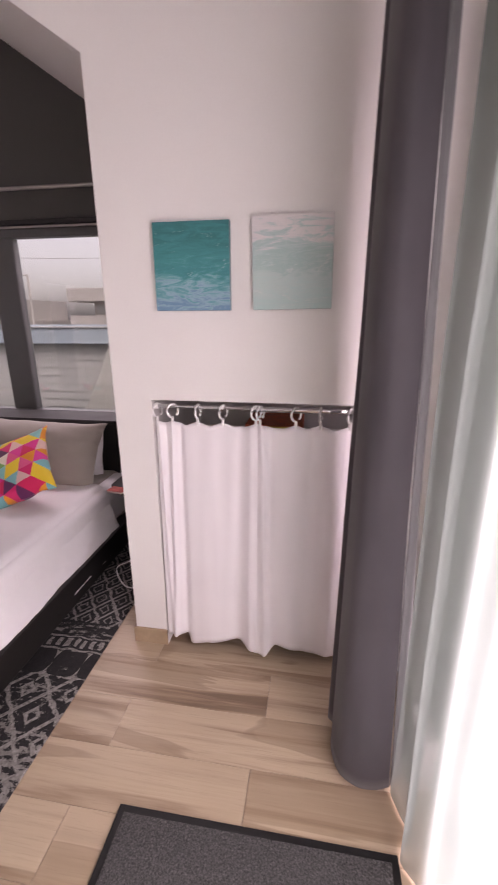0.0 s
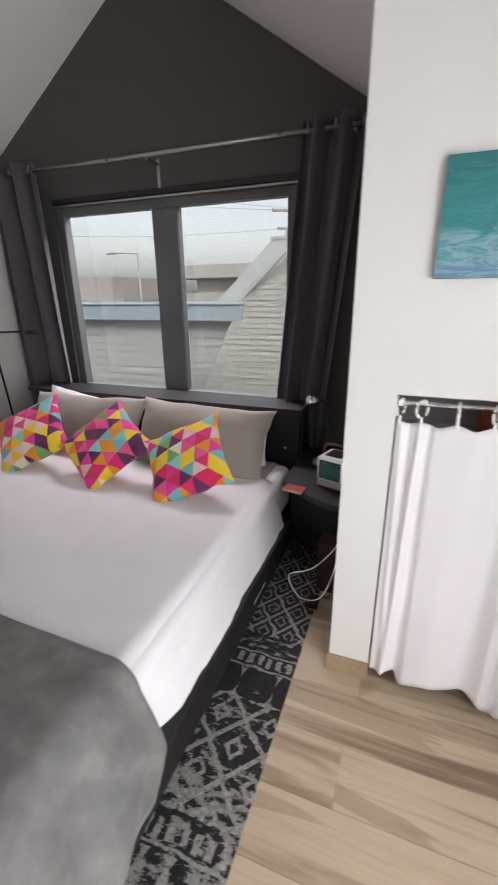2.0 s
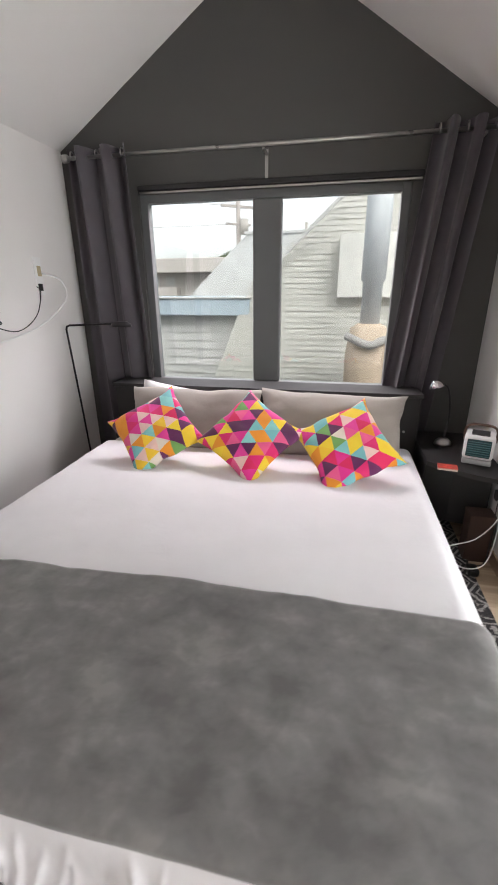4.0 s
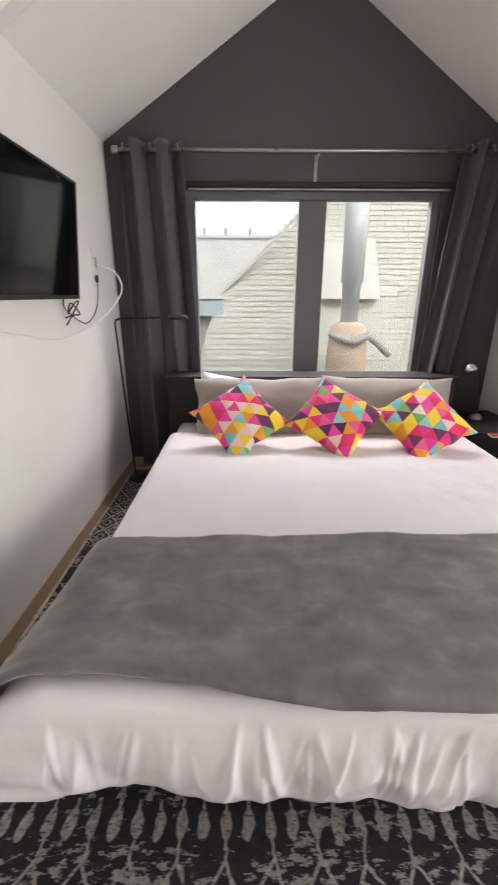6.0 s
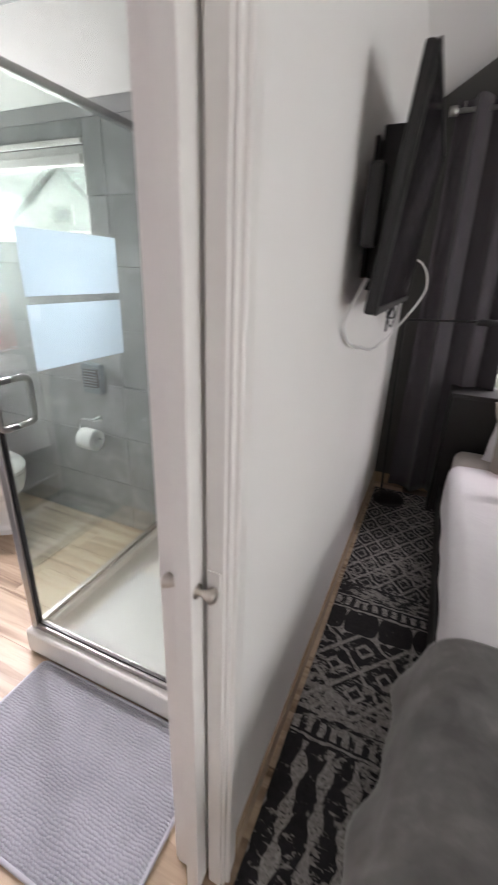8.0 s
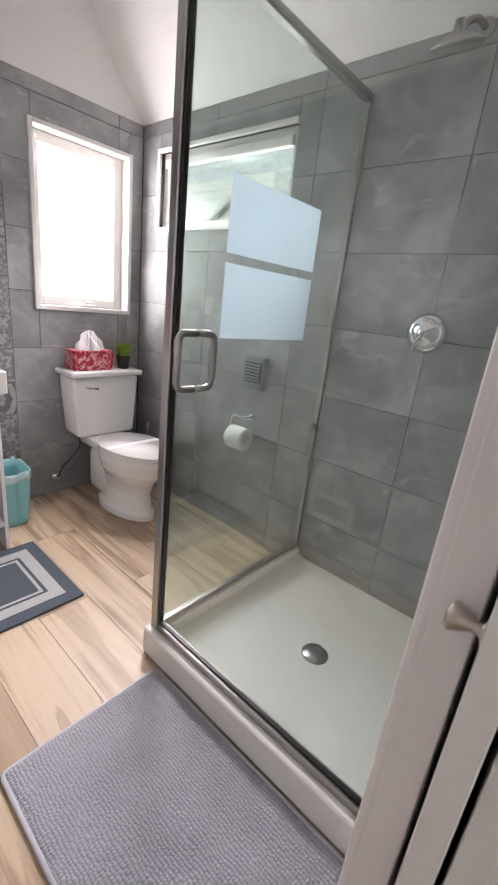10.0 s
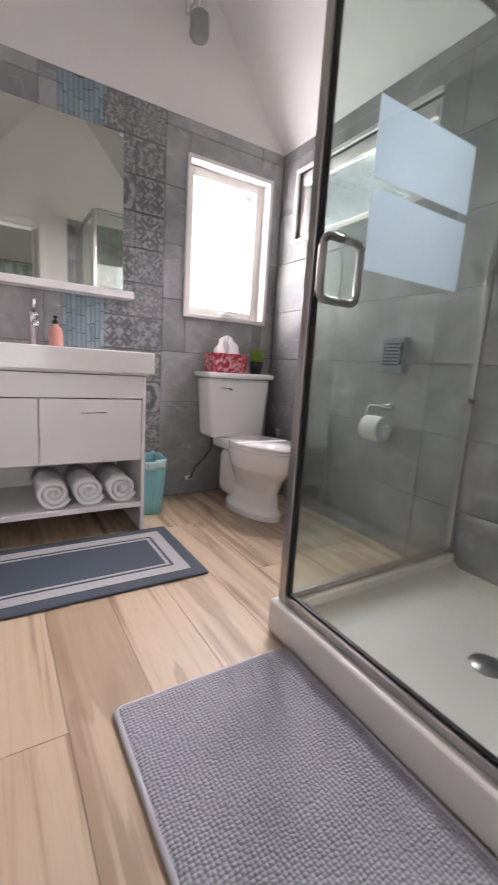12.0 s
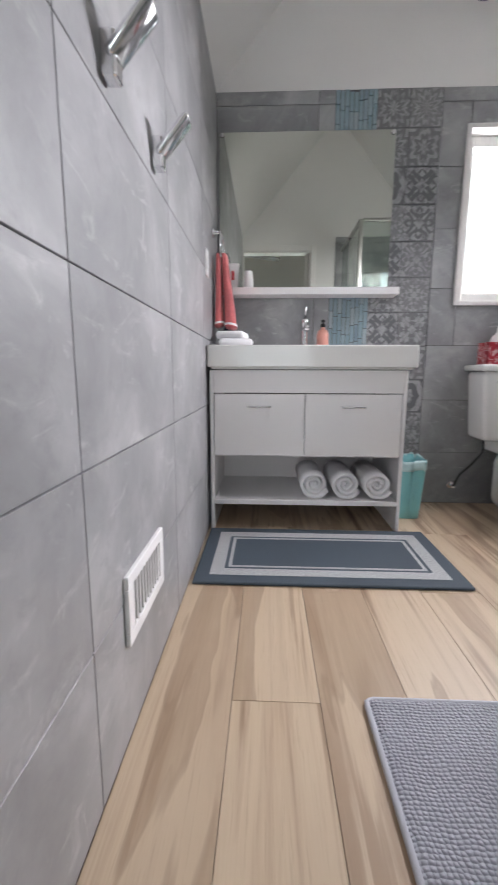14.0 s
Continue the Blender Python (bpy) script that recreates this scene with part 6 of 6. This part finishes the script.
part("roll", lathe([(0.022, -0.056), (0.064, -0.056), (0.066, -0.05), (0.066, 0.05), (0.064, 0.056), (0.022, 0.056), (0.022, -0.056)], (TX, BN - 0.072, TZ - 0.014), 32, Matrix.Rotation(radians(90), 4, "Y")), plain("paper_roll", (0.82, 0.82, 0.81), 0.9), tp, "white paper roll", True)
ht2 = thing("wall_heater", (-5.665, BN, 1.01), "small grey plug-in heater with slots", "heater")
part("case", box(-5.76, -5.62, BN - 0.05, BN - 0.001, 0.92, 1.10, 0.008), plain("blue_grey_plastic", (0.20, 0.24, 0.26), 0.4), ht2)
# raised black strips give the slots their shade; nothing is cut out
for i in range(7):
    part("slot_shade", box(-5.745, -5.65, BN - 0.0525, BN - 0.0495, 0.96 + i * 0.017, 0.967 + i * 0.017), M_PLASTIC_BLACK, ht2)
part("control", box(-5.643, -5.626, BN - 0.0525, BN - 0.0495, 0.965, 1.075, 0.001), M_PLASTIC_BLACK, ht2)

# shower
SX, SY, SZ = -5.27, 0.70, 2.215
shw = thing("shower_enclosure", (-4.8, 1.15, 0), "corner shower with chrome-framed clear glass and white tray", "shower")
tray = part("tray", box(-5.295, BATHX - 0.012, 0.665, BN - 0.002, 0.001, 0.035, 0.004), M_ACRYLIC, shw, "white acrylic tray")
part("curb", box(-5.305, BATHX - 0.012, 0.655, 0.745, 0.001, 0.125, 0.014, seg=3), M_ACRYLIC, tray)
part("curb", box(-5.305, -5.235, 0.745, BN - 0.002, 0.001, 0.124, 0.012, seg=3), M_ACRYLIC, tray)
part("drain", lathe([(0, 0.006), (0.052, 0.006), (0.055, 0.002), (0.055, 0), (0, 0)], (-4.80, 1.145, 0.0355), 28), M_STEEL, tray, "round steel drain", True)


def pan_floor(u, v):
    x, y = -5.234 + u * 0.93, 0.746 + v * 0.896
    ed = min(u * 0.93, v * 0.896, (1 - v) * 0.896 + 0.02)
    return (x, y, 0.0362 + 0.05 * max(0, 1 - ed / 0.09) ** 2.2)


part("tray_floor", sheet(pan_floor, 40, 40), M_ACRYLIC, tray, "", True)
part("corner_post", box(SX - 0.018, SX + 0.018, SY - 0.018, SY + 0.018, 0.125, 3.0 - 0.8, 0.004), M_STEEL, shw, "brushed corner post")
part("header", box(SX - 0.016, SX + 0.016, SY + 0.019, BN - 0.002, SZ - 0.03, SZ, 0.004), M_STEEL, shw, "steel header rail")
part("header", box(SX + 0.019, BATHX - 0.012, SY - 0.016, SY + 0.016, SZ - 0.03, SZ, 0.004), M_STEEL, shw, "steel header rail")
part("threshold", box(SX + 0.019, BATHX - 0.012, SY - 0.018, SY + 0.018, 0.126, 0.152, 0.004), M_STEEL, shw, "steel threshold")
part("threshold", box(SX - 0.014, SX + 0.014, SY + 0.019, BN - 0.002, 0.126, 0.146, 0.004), M_STEEL, shw)
part("wall_channel", box(SX - 0.014, SX + 0.014, BN - 0.02, BN - 0.001, 0.147, SZ - 0.031, 0.002), M_STEEL, shw)
gp = part("side_pane", box(SX - 0.003, SX + 0.003, SY + 0.019, BN - 0.02, 0.147, SZ - 0.031), M_GLASS, shw, "clear fixed pane")
gp.visible_shadow = False
for z0, z1 in ((1.24, 1.485), (1.515, 1.745)):
    part("frosted_square", box(SX + 0.004, SX + 0.005, 0.903, 1.408, z0, z1), M_FROST, gp, "frosted film band")
gd = part("door_pane", box(SX + 0.024, BATHX - 0.03, SY - 0.003, SY + 0.003, 0.155, SZ - 0.034), M_GLASS, shw, "clear glass door")
gd.visible_shadow = False
part("door_seal", box(SX + 0.0185, SX + 0.0265, SY - 0.009, SY + 0.009, 0.153, SZ - 0.034, 0.001), M_PLASTIC_BLACK, gd, "black rubber seal")
part("door_seal", box(SX + 0.027, BATHX - 0.03, SY - 0.007, SY + 0.007, 0.1525, 0.160, 0.001), M_PLASTIC_BLACK, gd, "black rubber seal")
for s in (-1, 1):
    hp = [(-5.15, SY + s * 0.004, 1.10)]
    for cz, a0 in ((1.125, -90), (1.24, 0)):
        hp += [(-5.15, SY + s * (0.045 + 0.025 * math.cos(radians(a0 + q))), cz + 0.025 * math.sin(radians(a0 + q))) for q in (0, 22, 45, 68, 90)]
    hp.append((-5.15, SY + s * 0.004, 1.265))
    part("handle", tube(hp, 0.011, 10), M_STEEL, gd, "chrome D handle", True)
va = thing("shower_valve", (-4.83, BN, 1.33), "chrome shower valve with lever", "shower valve")
part("plate", lathe([(0, 0), (0.075, 0), (0.078, 0.006), (0.06, 0.014), (0.03, 0.018), (0.024, 0.05), (0, 0.052)], (-4.83, BN, 1.33), 30, Matrix.Rotation(radians(90), 4, "X")), M_CHROME, va, "", True)
part("lever", tube([(-4.83, BN - 0.045, 1.33), (-4.845, BN - 0.065, 1.30), (-4.85, BN - 0.07, 1.255)], 0.008, 8), M_CHROME, va, "", True)
shh = thing("overhead_shower", (-4.88, BN, 2.3), "chrome shower head on a short arm", "shower head")
part("rose", lathe([(0, 0), (0.03, 0), (0.03, 0.008), (0.012, 0.014), (0, 0.014)], (-4.87, BN, 2.325), 18, Matrix.Rotation(radians(90), 4, "X")), M_STEEL, shh, "", True)
part("arm", tube(spline([(-4.87, BN, 2.325), (-4.875, BN - 0.07, 2.32), (-4.888, BN - 0.12, 2.295), (-4.895, BN - 0.15, 2.255)], 6), 0.011, 10), M_STEEL, shh, "", True)
part("head", lathe([(0.014, 0.06), (0.018, 0.03), (0.06, 0.012), (0.082, 0.0), (0.078, -0.008), (0, -0.006)], (-4.895, BN - 0.15, 2.225), 26, pose(0, 0, 0, 18, 0, 0)), M_STEEL, shh, "", True)
wlp = thing("wall_light", (WESTX, 0.94, 2.95), "chrome wall light with a clear glass jar shade", "wall lamp")
part("plate", box(WESTX - 0.003, WESTX + 0.02, 0.89, 0.99, 2.86, 2.99, 0.006), M_CHROME, wlp)
part("arm", tube([(WESTX + 0.018, 0.94, 2.94), (WESTX + 0.08, 0.94, 2.94), (WESTX + 0.10, 0.94, 2.885)], 0.009, 8), M_CHROME, wlp)
part("jar", lathe([(0.03, 0.14), (0.052, 0.12), (0.055, 0.02), (0.045, 0.003), (0.0, 0.0)], (WESTX + 0.10, 0.94, 2.70), 22), M_JAR, wlp, "clear glass jar", True)
part("socket", lathe([(0, 0.05), (0.03, 0.05), (0.03, 0.0), (0, 0)], (WESTX + 0.10, 0.94, 2.835), 18), M_CHROME, wlp)

# ---- outdoors, seen through the windows ----
ground = part("ground", box(-500, 500, 3.5, 900, -3.3, -3.2), M_ASPHALT)
tagged(ground, "asphalt ground far below", "ground", kind="structure")
g2 = part("ground_west", box(-500, -7.2, -500, 3.5, -3.3, -3.2), M_ASPHALT)
tagged(g2, "asphalt ground far below", "ground", kind="structure")


def siding(x0, x1, y, z0, z1, parent, step=0.16, mat=None):
    rows = []
    for i in range(int((z1 - z0) / step)):
        z = z0 + i * step
        bm = prism([(y - 0.025, z), (y, z), (y, z + step), (y - 0.006, z + step)], "x", x0, x1)
        part("board", bm, mat or M_SIDING, parent)


n1 = thing("neighbour_house", (-8, 9, -3.2), "low pale-sided house with a blue fascia", "house")
part("wall", box(-14.0, -3.56, 7.28, 10.5, -3.2, 1.22), M_SIDING, n1)
siding(-14.0, -3.56, 7.28, -1.5, 1.2, n1, 0.15)
part("corner_board", box(-3.68, -3.55, 7.22, 7.3, -3.0, 1.2), M_SIDING, n1)
part("fascia", box(-14.2, -3.48, 7.05, 10.6, 1.20, 1.48, 0.02), M_FASCIA, n1, "blue painted fascia")
part("gutter_cap", box(-14.2, -3.46, 7.02, 7.2, 1.482, 1.51, 0.01), M_SIDING, n1, "pale metal edge")
n2 = thing("neighbour_house", (1, 8, -3.2), "steep shingle roof close to the window, coloured pale for haze", "house")


def roof_left(z):
    return -3.5 + (z - 1.62) / 0.93 if z > 1.62 else -3.5 - (1.62 - z) * 0.35


def roof_y(z):
    return 7.2 + (z - 1.62) * 0.35


rg = random.Random(8)
for i in range(62):
    z = -0.5 + i * 0.089
    bm = bmesh.new()
    x = roof_left(z)
    x -= rg.uniform(0, 0.02)
    while x < 3.2:
        w = rg.uniform(0.16, 0.34)
        dz = rg.uniform(-0.005, 0.005)
        y0 = roof_y(z) - rg.uniform(0, 0.006)
        xa, xb = x, min(x + w, 3.25) - 0.004
        q = [bm.verts.new(p) for p in ((xa, y0 - 0.011, z + dz), (xb, y0 - 0.011, z + dz), (xb, y0 + 0.05, z + 0.12), (xa, y0 + 0.05, z + 0.12), (xa, y0 + 0.03, z + dz), (xb, y0 + 0.03, z + dz))]
        for f in ((0, 1, 2, 3), (0, 4, 5, 1), (0, 3, 4), (1, 5, 2), (4, 3, 2, 5)):
            bm.faces.new([q[n] for n in f])
        x += w
    tagged(part("shingle_course", bm, M_SHINGLE, n2), kind="stuff")
part("rake_board", local(box(-0.1, 5.0, -0.04, 0.02, -0.045, 0.005), Matrix.Translation((-3.52, 7.2, 1.62)) @ Matrix.Rotation(radians(-42.9), 4, "Y") @ Matrix.Rotation(radians(0), 4, "Z")), M_SIDING, n2, "pale rake board")
dm = part("dormer", prism([(-2.02, 1.50), (-0.80, 1.50), (-0.98, 2.42), (-2.02, 2.42)], "y", 6.95, 7.6), plain("white_dormer", (0.70, 0.70, 0.66), 0.6), n2, "white dormer block of trapezoid outline")
part("flue", lathe([(0.13, -0.05), (0.13, 0.55), (0.16, 0.56), (0.16, 2.6), (0.0, 2.6)], (-1.55, 5.9, 1.17), 26), plain("pale_flue", (0.58, 0.62, 0.65), 0.5), n2, "pale round flue", True)
part("flue_base", lathe([(0.30, -4.3), (0.30, -0.35), (0.25, 0.0), (0.15, 0.06), (0.0, 0.06)], (-1.55, 5.9, 1.12), 26), M_TERRACOTTA, n2, "orange flue base", True)
part("flue_strap", tube(spline([(-1.85, 5.75, 1.02), (-1.55, 5.57, 0.92), (-1.28, 5.72, 0.98), (-0.9, 5.9, 0.70)], 6), 0.055, 10), plain("grey_flashing", (0.33, 0.32, 0.31), 0.8), n2, "dark wrapped flashing", True)
n3 = thing("neighbour_house", (-10, 23, -3.2), "distant flat-roofed house with a deep overhang", "house")
part("wall", box(-12.4, -8.4, 22.6, 28, -3.2, 2.45), M_DUSTY, n3)
part("roof_slab", box(-13.4, -7.4, 21.6, 29, 2.45, 3.15, 0.05), M_DUSTY, n3)
part("wing", box(-13.6, -10.5, 22.0, 26, -3.2, 1.75), M_DUSTY, n3)
for i in range(2):
    part("window", box(-12.2 + i * 0.9, -11.7 + i * 0.9, 22.55, 22.6, 1.85, 2.3), M_SIDING, n3)
n5 = thing("neighbour_house", (-3, 13, -3.2), "pale house with a hipped roof beyond the shingle roof", "house")
part("roof", prism([(-6.4, 1.4), (-4.6, 3.05), (3.0, 3.05), (3.0, -3.0), (-6.0, -3.0)], "y", 12.2, 17), plain("pale_roofing", (0.55, 0.56, 0.55), 0.7), n5)
part("ridge_cap", box(-4.65, 3.0, 12.15, 12.3, 3.05, 3.12), M_SIDING, n5)
for xx in (-4.3, -3.7, -3.0):
    part("vent_pipe", lathe([(0, 0), (0.05, 0), (0.05, 0.35), (0, 0.35)], (xx, 12.6, 3.0), 10), M_CONCRETE, n5)
n6 = thing("neighbour_house", (-11, 6, -3.2), "white gabled house seen from the bathroom", "house")
white_house = plain("white_house_paint", (0.82, 0.82, 0.80), 0.7)
part("gable_wall", prism([(-10.6, 2.02), (-9.227, 2.92), (-8.1, 1.90), (-8.1, -3.2), (-10.6, -3.2)], "y", 5.0, 5.5), white_house, n6)
part("wall", box(-16.0, -10.3, 7.0, 7.4, -3.2, 3.9), white_house, n6)
siding(-16.0, -10.3, 6.99, 1.6, 3.85, n6, 0.16, white_house)
for xe, ze in ((-10.75, 1.97), (-7.95, 1.84)):
    part("roof_side", prism([(-9.227, 2.93), (xe, ze), (xe, ze + 0.07), (-9.227, 3.01)], "y", 4.9, 5.6), M_SIDING, n6)
gw = part("window", box(-9.45, -9.05, 4.97, 5.0, 2.18, 2.45), M_TRIM, n6)
part("pane", box(-9.42, -9.08, 4.96, 4.971, 2.21, 2.42), M_SIDING, gw)
n7 = thing("neighbour_house", (-17, 21, -3.2), "tan flat-roofed house in the distance", "house")
part("wall", box(-20, -16.2, 20, 26, -3.2, 2.6), M_DUSTY, n7)
part("parapet", box(-20.2, -15.4, 19.8, 26, 1.2, 1.5), M_DUSTY, n7)
sl = thing("street_lamp", (-14.2, 20, -3.2), "slim street lamp with a side arm", "street lamp")
part("pole", lathe([(0, 0), (0.08, 0), (0.05, 6.9), (0, 6.9)], (-14.4, 20, -3.2), 10), M_CONCRETE, sl, "", True)
part("arm", tube([(-14.4, 20, 3.65), (-15.2, 20, 3.72), (-15.9, 20, 3.74)], 0.035, 8), M_CONCRETE, sl)
part("lamp_head", box(-16.3, -15.8, 19.9, 20.1, 3.68, 3.78, 0.03), M_CONCRETE, sl)
pole = thing("utility_pole", (-8.0, 26, -3.2), "wooden utility pole with crossarms and a transformer", "utility pole")
part("mast", lathe([(0, 0), (0.17, 0), (0.13, 9.9), (0, 9.9)], (-8.0, 26, -3.2), 12), M_POLE, pole, "", True)
part("crossarm", local(box(-1.1, 1.1, -0.06, 0.06, 6.0, 6.14), pose(-8.0, 26, 0, 0, 0, 40)), M_POLE, pole)
part("crossarm", local(box(-0.8, 0.8, -0.06, 0.06, 5.1, 5.22), pose(-8.0, 26, 0, 0, 0, 40)), M_POLE, pole)
part("transformer", lathe([(0, 0), (0.24, 0), (0.24, 0.8), (0, 0.8)], (-7.6, 25.8, 4.6), 16), M_CONCRETE, pole, "", True)
for za, zb, xb in ((6.2, 9.5, -26), (6.1, 8.2, -24), (5.2, 5.6, -28), (6.1, 9.0, 6)):
    wr = part("overhead_wire", tube([(-8.0 + (xb + 8) * q / 12, 26 - q * 0.9, za + (zb - za) * q / 12 - 0.7 * math.sin(q / 12 * math.pi)) for q in range(13)], 0.012, 6), M_POLE)
    tagged(wr, "thin dark overhead wire", "wire", "overhead wires")
palm = thing("palm_tree", (-8.6, 25, -3.2), "distant palm with a ragged crown", "tree")
part("trunk", lathe([(0, 0), (0.22, 0), (0.15, 6.3), (0, 6.3)], (-8.6, 25, -3.2), 10), M_POLE, palm, "", True)
pb = bmesh.new()
rg = random.Random(11)
for i in range(70):
    a, el, L = rg.uniform(0, 6.283), rg.uniform(-0.6, 1.1), rg.uniform(0.6, 1.15)
    d = Vector((math.cos(a) * math.cos(el), math.sin(a) * math.cos(el), math.sin(el)))
    w = Vector((-math.sin(a), math.cos(a), 0)) * 0.06
    p0 = Vector((-8.6, 25, 3.15))
    p1, p2 = p0 + d * L * 0.55, p0 + d * L + Vector((0, 0, -0.3 * L))
    pb.faces.new([pb.verts.new(q) for q in (p0 - w * 0.3, p0 + w * 0.3, p1 + w, p2, p1 - w)])
part("crown", pb, M_LEAF, palm)
n4 = thing("neighbour_house", (-14, 2, -3.2), "white house seen from the bathroom window", "house")
part("wall", box(-18, -12.5, -3, 5, -3.2, 1.3), M_SIDING, n4)
part("roof", prism([(-3.2, 1.3), (5.2, 1.3), (1.0, 3.6)], "x", -18.2, -12.3), M_SHINGLE, n4)

# ---- pieces: floor planks and wall tiles ----
PW, PL = 0.222, 1.20
planks = grid(WESTX, BATHX + 0.07, BS, BN, PL, PW, ao=-5.828, bo=-0.01 - 4 * PW, stagger=0.616)
main = cut(grid(BATHX + 0.07, EAST, SOUTH, GABY, PL, PW, ao=-1.099, bo=0.901 - 17 * PW, stagger=0.616), [(-3.9, -1.4, 0.1, GABY), (ALX, EAST + 1, FRY + 0.8, GABY)])
pieces("plank", planks + main, floor, M_PLANK, "z", 0.0, 0.011, gap=0.0014, bevel=0.0006)

for shell in (wall_vanity, wall_bn, wall_bs):
    shell.data.materials.append(M_TILEGROUT)
    for p in shell.data.polygons:
        if p.center.z < TILETOP - 0.01:
            p.material_index = 1
TW, TH = 0.675, 0.3255
BANDS = (0.213, 0.797)
wt = cut(grid(BS, BN, 0, TILETOP, TW, TH, ao=0.797, bo=0.0), [(*BANDS, 0, TILETOP), (0.955, 1.545, 1.225, 2.145)])
pieces("tile", wt, wall_vanity, M_TILE, "x", WESTX - TB, TB, gap=0.003, bevel=0.001)
pats = []
for i in range(12):
    for j in range(2):
        y0 = 0.443 + j * 0.177
        z1 = TILETOP - i * 0.197
        pats.append((y0, y0 + 0.177, max(0, z1 - 0.197), z1))
pieces("patterned_tile", pats, wall_vanity, M_PATTERN, "x", WESTX - TB, TB, gap=0.002, bevel=0.001)
sticks = []
rg = random.Random(3)
for j in range(9):
    y0, z = 0.213 + j * 0.02555, -rg.uniform(0, 0.1)
    while z < TILETOP:
        if z + 0.1 > 0.80:
            sticks.append((y0, y0 + 0.02555, max(z, 0.5), min(z + 0.1, TILETOP)))
        z += 0.1
pieces("mosaic_stick", sticks, wall_vanity, M_STICK, "x", WESTX - TB, TB, gap=0.003, bevel=0.001)
st = grid(WESTX + 0.001, BATHX, 0, TILETOP, TW, TH, ao=-4.905, bo=0.0)
pieces("tile", st, wall_bs, M_TILE, "y", BS - TB, TB, gap=0.003, bevel=0.001)
nt = cut(grid(WESTX + 0.001, BATHX - 0.001, 0, TILETOP, TW, TH, ao=-4.82, bo=0.0), [W2])
pieces("tile", nt, wall_bn, M_TILE, "y", BN, TB, gap=0.003, bevel=0.001)
et = grid(0.62, BN - 0.001, 0, TILETOP, TW, TH, ao=0.97, bo=0.0)
pieces("tile", et, wall_west, M_TILE, "x", BATHX - TB - 0.001, TB, gap=0.003, bevel=0.001)
